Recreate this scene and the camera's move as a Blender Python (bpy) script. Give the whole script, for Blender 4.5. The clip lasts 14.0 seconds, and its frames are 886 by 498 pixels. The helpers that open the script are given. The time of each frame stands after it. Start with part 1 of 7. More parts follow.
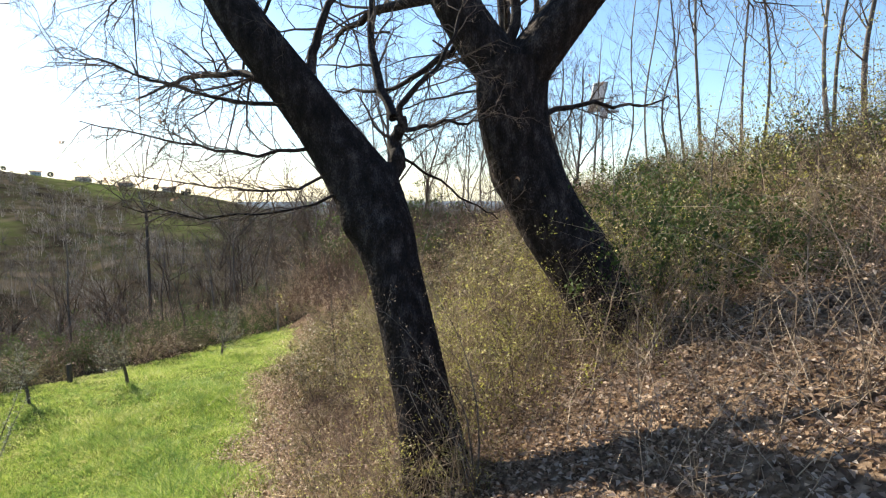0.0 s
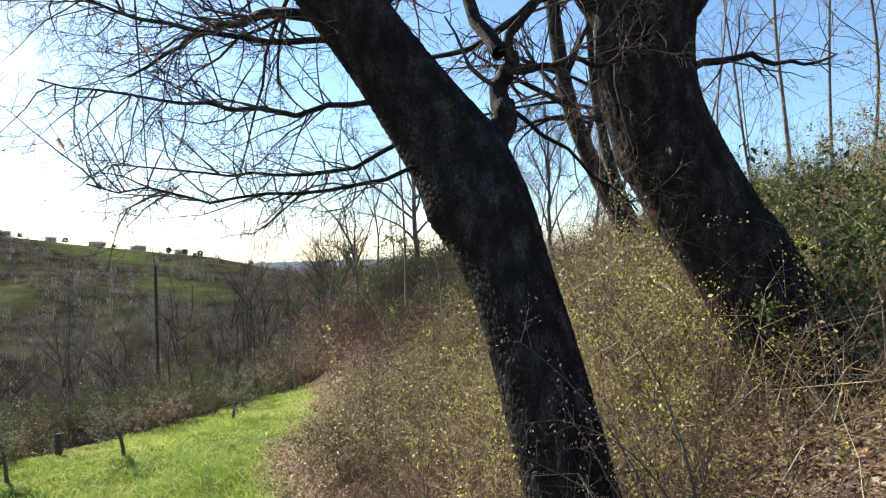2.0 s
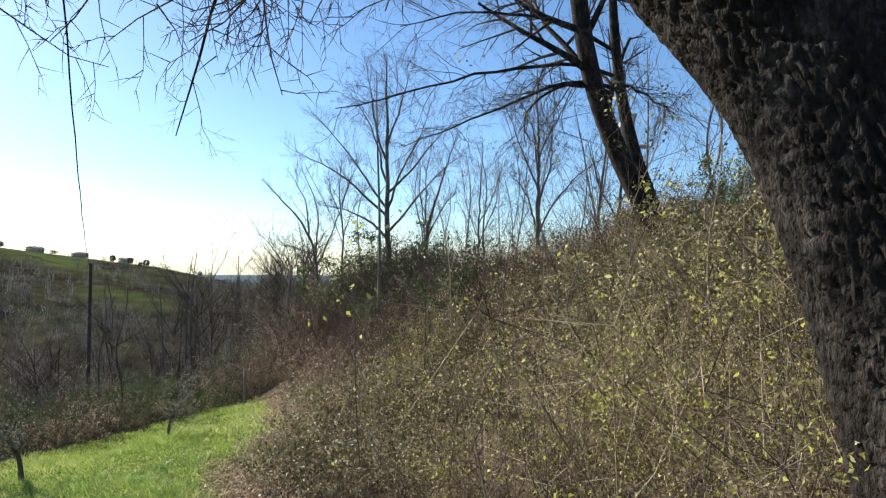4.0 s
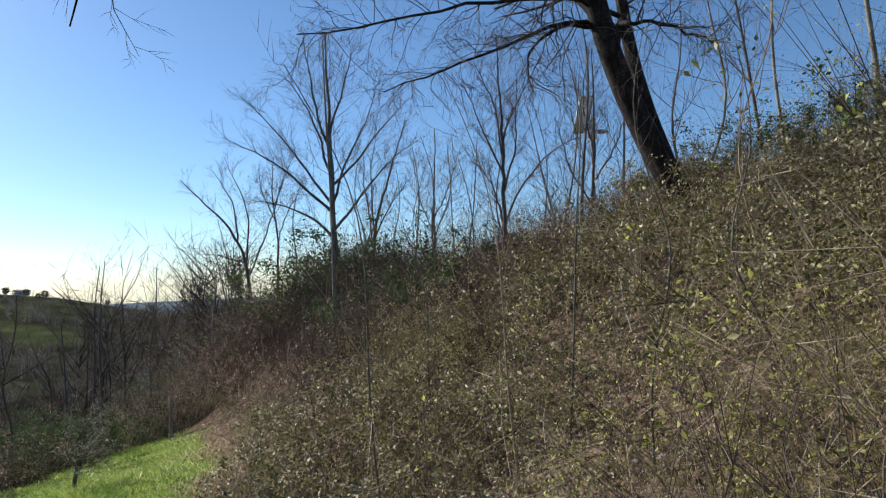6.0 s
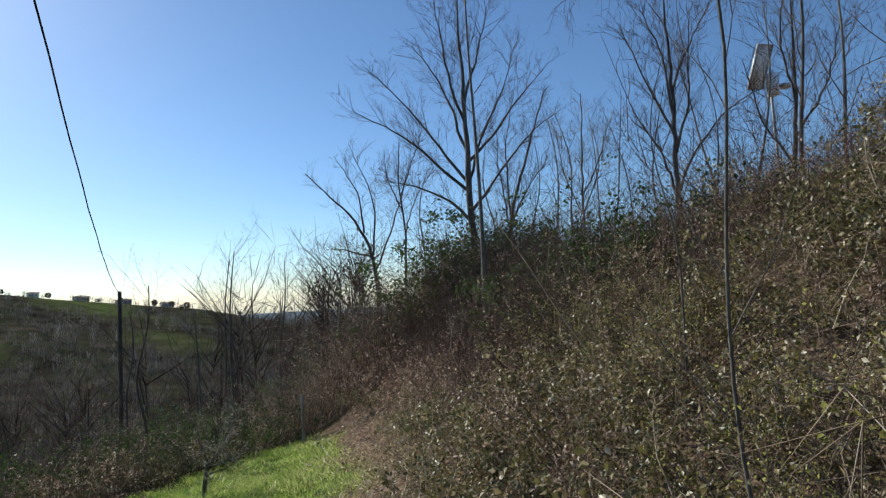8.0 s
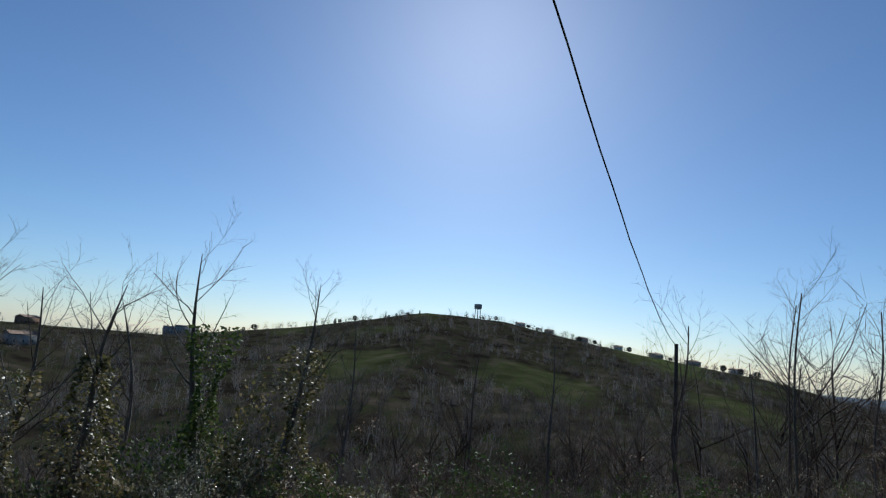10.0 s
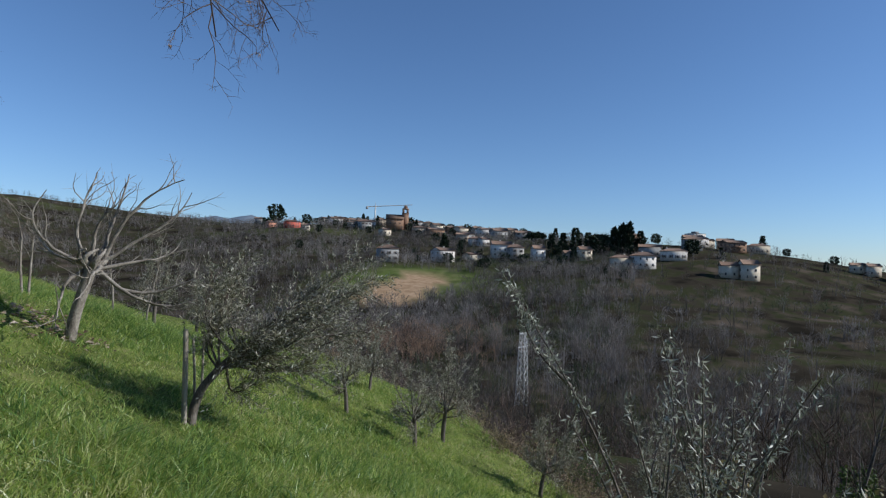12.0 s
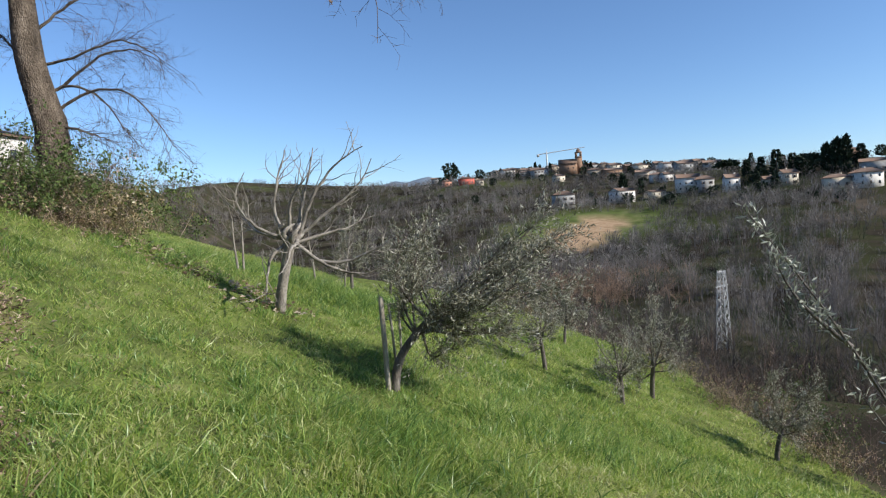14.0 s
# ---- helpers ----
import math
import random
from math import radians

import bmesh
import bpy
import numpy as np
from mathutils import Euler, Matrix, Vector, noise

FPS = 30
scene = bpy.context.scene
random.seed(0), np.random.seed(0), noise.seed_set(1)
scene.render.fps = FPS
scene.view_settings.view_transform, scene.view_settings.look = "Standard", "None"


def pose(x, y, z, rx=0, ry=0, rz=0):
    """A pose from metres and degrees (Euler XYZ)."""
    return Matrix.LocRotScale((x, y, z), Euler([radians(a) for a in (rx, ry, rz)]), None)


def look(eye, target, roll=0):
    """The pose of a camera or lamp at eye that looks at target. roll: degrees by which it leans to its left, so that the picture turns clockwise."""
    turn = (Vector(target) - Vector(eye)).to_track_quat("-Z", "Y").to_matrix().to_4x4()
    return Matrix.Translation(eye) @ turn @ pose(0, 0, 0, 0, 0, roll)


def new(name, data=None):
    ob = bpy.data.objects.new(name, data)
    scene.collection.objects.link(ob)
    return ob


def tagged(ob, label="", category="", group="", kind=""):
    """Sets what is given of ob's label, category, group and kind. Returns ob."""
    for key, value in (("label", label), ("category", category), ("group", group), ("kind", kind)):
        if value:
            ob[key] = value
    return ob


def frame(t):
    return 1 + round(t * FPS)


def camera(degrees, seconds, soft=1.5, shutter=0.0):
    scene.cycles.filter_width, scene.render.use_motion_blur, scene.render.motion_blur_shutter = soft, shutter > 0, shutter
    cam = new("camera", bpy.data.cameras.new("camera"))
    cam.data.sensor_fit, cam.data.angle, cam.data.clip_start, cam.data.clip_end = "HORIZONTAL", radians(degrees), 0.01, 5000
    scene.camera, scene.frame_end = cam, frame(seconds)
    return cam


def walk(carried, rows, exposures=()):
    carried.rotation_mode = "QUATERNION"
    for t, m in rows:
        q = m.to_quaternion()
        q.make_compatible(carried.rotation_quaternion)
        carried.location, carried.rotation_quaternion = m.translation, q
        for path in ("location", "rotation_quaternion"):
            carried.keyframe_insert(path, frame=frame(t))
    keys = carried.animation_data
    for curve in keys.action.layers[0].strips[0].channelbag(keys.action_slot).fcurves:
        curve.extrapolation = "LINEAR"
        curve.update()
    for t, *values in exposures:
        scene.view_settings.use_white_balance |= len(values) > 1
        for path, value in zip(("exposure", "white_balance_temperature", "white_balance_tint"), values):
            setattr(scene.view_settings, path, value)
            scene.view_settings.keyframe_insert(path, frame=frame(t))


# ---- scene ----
# ---------------- camera ----------------
cam = camera(72.9, 14.0, soft=1.2)
PATH = [
    (0.0, 0.000, 0.000, 1.650, 84.00, -0.00, 0.00),
    (0.5, -0.190, 0.393, 1.558, 85.00, 0.07, 1.60),
    (1.0, -0.390, 0.844, 1.451, 86.80, 1.63, 1.14),
    (1.5, -0.540, 1.246, 1.358, 89.00, 1.35, 0.36),
    (2.0, -0.680, 1.690, 1.181, 89.40, 1.40, 0.86),
    (2.5, -0.820, 2.099, 1.047, 88.20, 2.03, -1.72),
    (3.0, -0.940, 2.605, 0.894, 86.90, 1.88, -0.30),
    (3.5, -1.090, 3.063, 0.755, 90.20, 0.37, -1.25),
    (6.0, -1.970, 5.438, 0.194, 92.49, 2.11, -10.57),
    (6.5, -2.120, 5.892, 0.116, 94.73, 3.29, -6.98),
    (7.0, -2.280, 6.382, -0.006, 95.01, 1.05, -3.43),
    (7.5, -2.410, 6.870, -0.110, 93.40, 2.10, -2.94),
    (8.0, -2.620, 7.480, -0.270, 93.80, 2.95, -0.10),
    (8.2, -2.830, 7.880, -0.350, 94.60, 2.40, 1.20),
    (8.5, -3.180, 8.600, -0.480, 94.70, 2.00, 9.00),
    (8.7, -3.340, 8.820, -0.530, 96.50, 1.50, 14.50),
    (9.4, -3.380, 9.480, -0.550, 98.20, -1.50, 33.00),
    (10.1, -3.260, 9.950, -0.580, 99.60, -5.00, 52.50),
    (10.8, -3.170, 10.200, -0.585, 99.50, -7.50, 77.50),
    (11.0, -3.180, 10.160, -0.585, 97.70, -5.10, 96.40),
    (11.5, -3.230, 9.980, -0.580, 95.60, -4.20, 125.50),
    (12.0, -3.280, 9.800, -0.578, 91.70, -1.80, 144.20),
    (12.5, -3.320, 9.630, -0.575, 87.10, 1.20, 156.00),
    (13.0, -3.360, 9.500, -0.572, 87.10, 1.30, 153.50),
    (13.5, -3.400, 9.350, -0.568, 87.00, 2.80, 160.60),
    (14.0, -3.430, 9.234, -0.565, 87.20, 3.70, 160.90),
]
walk(cam, [(t, pose(x, y, z, rx, ry, rz)) for t, x, y, z, rx, ry, rz in PATH],
     exposures=[(0.0, 1.27, 6600, 7), (2.0, 1.15, 6400, 6), (3.5, 0.87, 6100, 4), (6.0, 0.33, 5800, 4), (6.5, 0.27, 5700, 4), (7.0, 0.08, 5600, 3), (8.0, 0.1, 5750, 4), (8.7, 0.05, 5800, 4),
                (10.8, -0.65, 5250, 6), (11.2, -0.55, 5250, 6), (12.0, -0.05, 5500, 10), (12.8, 0.22, 5700, 10), (13.4, 0.42, 5800, 10), (14.0, 0.52, 5800, 10)])
# ---------------- world, sun ----------------
SUN_AZ, SUN_EL = 48.0, 30.0
world = bpy.data.worlds.new("sky")
scene.world = world
world.use_nodes = True
wn, wl = world.node_tree.nodes, world.node_tree.links
sky = wn.new("ShaderNodeTexSky")
sky.sky_type = "NISHITA"
sky.sun_disc = False
sky.sun_elevation = radians(SUN_EL)
sky.sun_rotation = radians(-SUN_AZ)
sky.air_density, sky.dust_density, sky.ozone_density = 1.0, 0.58, 3.7
sky.altitude = 900.0
wn["Background"].inputs["Strength"].default_value = 0.105
wl.new(sky.outputs["Color"], wn["Background"].inputs["Color"])
sun_data = bpy.data.lights.new("sun", "SUN")
sun_data.energy, sun_data.angle, sun_data.color = 5.0, radians(0.5), (1.0, 0.9, 0.75)
sun = new("sun", sun_data)
sun_way = Vector((-math.sin(radians(SUN_AZ)) * math.cos(radians(SUN_EL)),
                  math.cos(radians(SUN_AZ)) * math.cos(radians(SUN_EL)), math.sin(radians(SUN_EL))))
sun.matrix_world = look(sun_way * 50, (0, 0, 0))

# ---------------- materials ----------------


def surface(name, cols, scale=6.0, rough=0.85, bump=0.3, bump_scale=40.0, stretch=(1, 1, 1), island=0.0,
            each=0.0, translucent=0.0, metal=0.0, spec=0.3, cracks=0.0, bump_dist=0.02):
    """Procedural surface: two scales of noise through a ramp of colours, with relief."""
    m = bpy.data.materials.new(name)
    m.use_nodes = True
    n, l = m.node_tree.nodes, m.node_tree.links
    p = n["Principled BSDF"]
    p.inputs["Roughness"].default_value = rough
    p.inputs["Metallic"].default_value = metal
    p.inputs["Specular IOR Level"].default_value = spec
    co = n.new("ShaderNodeTexCoord")
    mp = n.new("ShaderNodeMapping")
    mp.inputs["Scale"].default_value = stretch
    l.new(co.outputs["Object"], mp.inputs["Vector"])

    def noise_tex(s, detail):
        t = n.new("ShaderNodeTexNoise")
        t.inputs["Scale"].default_value = s
        t.inputs["Detail"].default_value = detail
        l.new(mp.outputs["Vector"], t.inputs["Vector"])
        return t.outputs["Fac"]

    def calc(op, a, b):
        c = n.new("ShaderNodeMath")
        c.operation = op
        for k, v in enumerate((a, b)):
            if isinstance(v, (int, float)):
                c.inputs[k].default_value = v
            else:
                l.new(v, c.inputs[k])
        return c.outputs[0]
    fine = noise_tex(scale * 8, 4.0)
    fac = calc("ADD", calc("MULTIPLY", noise_tex(scale, 3.0), 0.6), calc("MULTIPLY", fine, 0.4))
    fac = calc("ADD", calc("MULTIPLY", calc("SUBTRACT", fac, 0.5), 1.8), 0.5)
    if island:
        g = n.new("ShaderNodeNewGeometry")
        fac = calc("ADD", calc("MULTIPLY", fac, 1 - island), calc("MULTIPLY", g.outputs["Random Per Island"], island))
    if each:
        o = n.new("ShaderNodeObjectInfo")
        fac = calc("ADD", calc("MULTIPLY", fac, 1 - each), calc("MULTIPLY", o.outputs["Random"], each))
    ramp = n.new("ShaderNodeValToRGB")
    el = ramp.color_ramp.elements
    while len(el) < len(cols):
        el.new(0.5)
    for e, (pos, c) in zip(el, cols):
        e.position, e.color = pos, (*c, 1)
    l.new(fac, ramp.inputs["Fac"])
    l.new(ramp.outputs["Color"], p.inputs["Base Color"])
    if bump:
        h = noise_tex(bump_scale, 4.0)
        if cracks:
            v = n.new("ShaderNodeTexVoronoi")
            v.feature = "DISTANCE_TO_EDGE"
            v.inputs["Scale"].default_value = cracks
            l.new(mp.outputs["Vector"], v.inputs["Vector"])
            ed = n.new("ShaderNodeMath")
            ed.operation = "MINIMUM"
            ed.inputs[1].default_value = 0.25
            l.new(v.outputs["Distance"], ed.inputs[0])
            h = calc("ADD", calc("MULTIPLY", h, 0.4), calc("MULTIPLY", ed.outputs[0], 3.0))
        b = n.new("ShaderNodeBump")
        b.inputs["Strength"].default_value = bump
        b.inputs["Distance"].default_value = bump_dist
        l.new(h, b.inputs["Height"])
        l.new(b.outputs["Normal"], p.inputs["Normal"])
    if translucent:
        t = n.new("ShaderNodeBsdfTranslucent")
        l.new(ramp.outputs["Color"], t.inputs["Color"])
        mix = n.new("ShaderNodeMixShader")
        mix.inputs["Fac"].default_value = translucent
        l.new(p.outputs["BSDF"], mix.inputs[1])
        l.new(t.outputs["BSDF"], mix.inputs[2])
        l.new(mix.outputs["Shader"], n["Material Output"].inputs["Surface"])
    return m


OAK_BARK = surface("oak_bark", [(0.2, (0.013, 0.010, 0.0085)), (0.5, (0.03, 0.023, 0.02)), (0.7, (0.075, 0.06, 0.053)), (0.9, (0.15, 0.125, 0.112))],
                   scale=14, rough=0.85, bump=0.8, bump_scale=150, stretch=(1, 1, 0.4), bump_dist=0.012, spec=0.15)
PALE_BARK = surface("pale_bark", [(0.2, (0.10, 0.085, 0.07)), (0.55, (0.25, 0.22, 0.18)), (0.85, (0.4, 0.37, 0.32))],
                    scale=9, rough=0.9, bump=0.5, bump_scale=60, stretch=(1, 1, 0.5))
GREY_BARK = surface("grey_bark", [(0.2, (0.06, 0.05, 0.042)), (0.55, (0.14, 0.12, 0.1)), (0.85, (0.25, 0.22, 0.19))],
                    scale=9, rough=0.9, bump=0.6, bump_scale=50, stretch=(1, 1, 0.4))
TWIG = surface("twig_bark", [(0.2, (0.05, 0.035, 0.028)), (0.6, (0.12, 0.087, 0.068)), (0.9, (0.26, 0.2, 0.16))], scale=3, rough=0.85, bump=0, island=0.5)
DRY_TWIG = surface("dry_twig", [(0.15, (0.113, 0.0769, 0.0512)), (0.5, (0.297, 0.216, 0.143)), (0.9, (0.574, 0.461, 0.339))],
                   scale=3, rough=0.85, bump=0, island=0.7)
RED_TWIG = surface("red_twig", [(0.15, (0.078, 0.043, 0.0306)), (0.6, (0.156, 0.0946, 0.0675)), (0.9, (0.281, 0.198, 0.144))], scale=3, rough=0.85, bump=0, island=0.6)
STRAW = surface("dry_straw", [(0.15, (0.28, 0.2, 0.11)), (0.5, (0.46, 0.36, 0.21)), (0.9, (0.62, 0.52, 0.35))], scale=1, rough=0.5, bump=0, island=0.7, translucent=0.5)
CANE = surface("dry_cane", [(0.15, (0.23, 0.151, 0.096)), (0.5, (0.459, 0.336, 0.211)), (0.9, (0.702, 0.571, 0.403))], scale=3, rough=0.8, bump=0, island=0.7)
WOODS = surface("bare_woods", [(0.2, (0.0373, 0.0295, 0.0232)), (0.45, (0.0909, 0.0697, 0.0547)), (0.65, (0.166, 0.127, 0.101)), (0.9, (0.274, 0.217, 0.178))],
                scale=0.035, rough=0.95, bump=0, island=0.3, translucent=0.22, spec=0.1)
RED_WOODS = surface("reddish_thicket", [(0.15, (0.17, 0.11, 0.078)), (0.5, (0.29, 0.2, 0.14)), (0.9, (0.42, 0.31, 0.22))],
                    scale=0.08, rough=0.95, bump=0, island=0.4, translucent=0.15, spec=0.1)
BROWN_BARK = surface("brown_bark", [(0.2, (0.05, 0.038, 0.027)), (0.55, (0.14, 0.108, 0.078)), (0.85, (0.25, 0.2, 0.15))],
                     scale=6, rough=0.95, bump=1.0, bump_scale=50, stretch=(1, 1, 0.35), cracks=40)

DEAD_LEAF = surface("dead_leaf", [(0.1, (0.101, 0.0616, 0.0403)), (0.4, (0.302, 0.202, 0.134)), (0.7, (0.515, 0.381, 0.28)), (0.92, (0.762, 0.627, 0.504))],
                    scale=2, rough=0.6, bump=0, island=0.85, translucent=0.42)
BRAMBLE_LEAF = surface("bramble_leaf", [(0.1, (0.0391, 0.0456, 0.0138)), (0.35, (0.115, 0.106, 0.0345)), (0.55, (0.23, 0.204, 0.069)), (0.72, (0.345, 0.264, 0.127)), (0.9, (0.598, 0.516, 0.368))],
                       scale=1, rough=0.42, bump=0, island=0.9, each=0.2, translucent=0.3, spec=0.5)
YOUNG_LEAF = surface("young_leaf", [(0.1, (0.18, 0.16, 0.045)), (0.4, (0.36, 0.34, 0.085)), (0.7, (0.52, 0.51, 0.13)), (0.95, (0.64, 0.57, 0.32))],
                     scale=1, rough=0.45, bump=0, island=0.9, translucent=0.6)
# paler and greyer than bare_woods: haze over the far slopes put into the colour
FAR_WOODS = surface("far_bare_woods", [(0.25, (0.0582, 0.053, 0.0472)), (0.45, (0.145, 0.129, 0.116)), (0.62, (0.252, 0.228, 0.206)), (0.85, (0.388, 0.366, 0.342))],
                    scale=0.025, rough=0.95, bump=0, island=0.25, translucent=0.28, spec=0.1)
FAR_GREEN = surface("far_evergreen", [(0.1, (0.05, 0.065, 0.035)), (0.6, (0.09, 0.11, 0.06)), (0.95, (0.15, 0.165, 0.1))],
                    scale=0.05, rough=0.8, bump=0, island=0.5, translucent=0.2, spec=0.2)
GREEN_LEAF = surface("evergreen_leaf", [(0.1, (0.036, 0.0551, 0.0156)), (0.6, (0.0825, 0.123, 0.0312)), (0.95, (0.195, 0.225, 0.065))],
                     scale=1, rough=0.62, bump=0, island=0.7, each=0.3, translucent=0.3, spec=0.25)
OLIVE_LEAF = surface("olive_leaf", [(0.1, (0.1, 0.105, 0.06)), (0.45, (0.21, 0.205, 0.13)), (0.75, (0.4, 0.385, 0.29)), (0.95, (0.56, 0.54, 0.44))],
                     scale=1, rough=0.42, bump=0, island=0.9, translucent=0.3, spec=0.5)
SILVER_LEAF = surface("silver_olive_leaf", [(0.1, (0.16, 0.18, 0.12)), (0.55, (0.34, 0.35, 0.27)), (0.95, (0.58, 0.58, 0.49))],
                      scale=1, rough=0.5, bump=0, island=0.85, translucent=0.2, spec=0.4)
GRASS_BLADE = surface("grass_blade", [(0.15, (0.106, 0.204, 0.0473)), (0.33, (0.201, 0.3, 0.0525)), (0.5, (0.329, 0.414, 0.0735)), (0.64, (0.477, 0.504, 0.158)), (0.82, (0.594, 0.564, 0.294))],
                      scale=0.4, rough=0.4, bump=0, island=0.5, translucent=0.6, spec=0.5)
TALL_GRASS = surface("tall_grass", [(0.15, (0.0672, 0.144, 0.0385)), (0.45, (0.179, 0.288, 0.0605)), (0.7, (0.37, 0.463, 0.11)), (0.92, (0.582, 0.575, 0.264))],
                     scale=0.8, rough=0.36, bump=0, island=0.65, translucent=0.52, spec=0.5)
STAKE_WOOD = surface("stake_wood", [(0.2, (0.2, 0.17, 0.13)), (0.8, (0.42, 0.38, 0.31))], scale=14, rough=0.9, bump=0.5, stretch=(1, 1, 0.15))
POST_WOOD = surface("post_wood", [(0.2, (0.05, 0.04, 0.032)), (0.8, (0.12, 0.1, 0.08))], scale=10, rough=0.9, bump=0.5, stretch=(1, 1, 0.15))
STEEL = surface("galvanised_steel", [(0.2, (0.34, 0.34, 0.33)), (0.8, (0.55, 0.55, 0.53))], scale=8, rough=0.55, bump=0.05, metal=0.25)
WHITE_BOX = surface("white_plastic", [(0.2, (0.76, 0.76, 0.74)), (0.8, (0.86, 0.86, 0.84))], scale=6, rough=0.5, bump=0.03)
PANEL_BACK = surface("panel_backsheet", [(0.3, (0.42, 0.42, 0.4)), (0.55, (0.78, 0.77, 0.74)), (0.8, (0.85, 0.84, 0.81))], scale=2, rough=0.6, bump=0.03)
PANEL_CELL = surface("panel_cells", [(0.2, (0.012, 0.014, 0.03)), (0.8, (0.025, 0.03, 0.05))], scale=6, rough=0.15, bump=0, spec=0.6)
CABLE_BLACK = surface("black_cable", [(0.2, (0.012, 0.012, 0.012)), (0.8, (0.03, 0.03, 0.03))], rough=0.6, bump=0)
PLASTER = surface("white_plaster", [(0.15, (0.442, 0.409, 0.367)), (0.8, (0.702, 0.66, 0.598))], scale=0.5, rough=0.9, bump=0.1, bump_scale=9)
CREAM = surface("cream_plaster", [(0.15, (0.462, 0.396, 0.297)), (0.8, (0.682, 0.594, 0.462))], scale=0.5, rough=0.9, bump=0.1, bump_scale=9)
TAN = surface("tan_stone_wall", [(0.15, (0.26, 0.21, 0.15)), (0.8, (0.44, 0.36, 0.27))], scale=0.8, rough=0.95, bump=0.3, bump_scale=6)
GREYWALL = surface("grey_render", [(0.15, (0.2, 0.195, 0.185)), (0.8, (0.36, 0.35, 0.33))], scale=0.5, rough=0.9, bump=0.1, bump_scale=9)
SALMON = surface("salmon_plaster", [(0.15, (0.5, 0.22, 0.14)), (0.8, (0.66, 0.33, 0.22))], scale=0.5, rough=0.9, bump=0.1, bump_scale=9)
REDWALL = surface("red_plaster", [(0.15, (0.42, 0.09, 0.06)), (0.8, (0.58, 0.15, 0.1))], scale=0.5, rough=0.9, bump=0.1, bump_scale=9)
BRICKWALL = surface("old_brick", [(0.15, (0.17, 0.1, 0.065)), (0.8, (0.3, 0.19, 0.12))], scale=1.2, rough=0.95, bump=0.3, bump_scale=8)
ROOF_TILE = surface("roof_tiles", [(0.15, (0.1, 0.066, 0.046)), (0.5, (0.165, 0.108, 0.075)), (0.85, (0.24, 0.17, 0.125))], scale=0.7, rough=0.9, bump=0.6, bump_scale=5, each=0.3)
GREY_ROOF = surface("grey_roof", [(0.15, (0.16, 0.15, 0.14)), (0.85, (0.3, 0.28, 0.27))], scale=0.7, rough=0.9, bump=0.3, bump_scale=5)
WINDOW_DARK = surface("window_glass", [(0.2, (0.015, 0.017, 0.02)), (0.8, (0.04, 0.045, 0.05))], rough=0.12, bump=0, spec=0.6)
SHUTTER = surface("shutter_brown", [(0.2, (0.06, 0.04, 0.03)), (0.8, (0.12, 0.085, 0.06))], rough=0.6, bump=0.1)
CONIFER = surface("conifer_needles", [(0.1, (0.008, 0.016, 0.008)), (0.6, (0.02, 0.035, 0.016)), (0.95, (0.045, 0.06, 0.028))], scale=0.4, rough=0.8, bump=0, island=0.7)
GRAVEL = surface("pale_gravel", [(0.2, (0.12, 0.11, 0.095)), (0.8, (0.27, 0.25, 0.22))], scale=5, rough=0.95, bump=0.6, bump_scale=30)


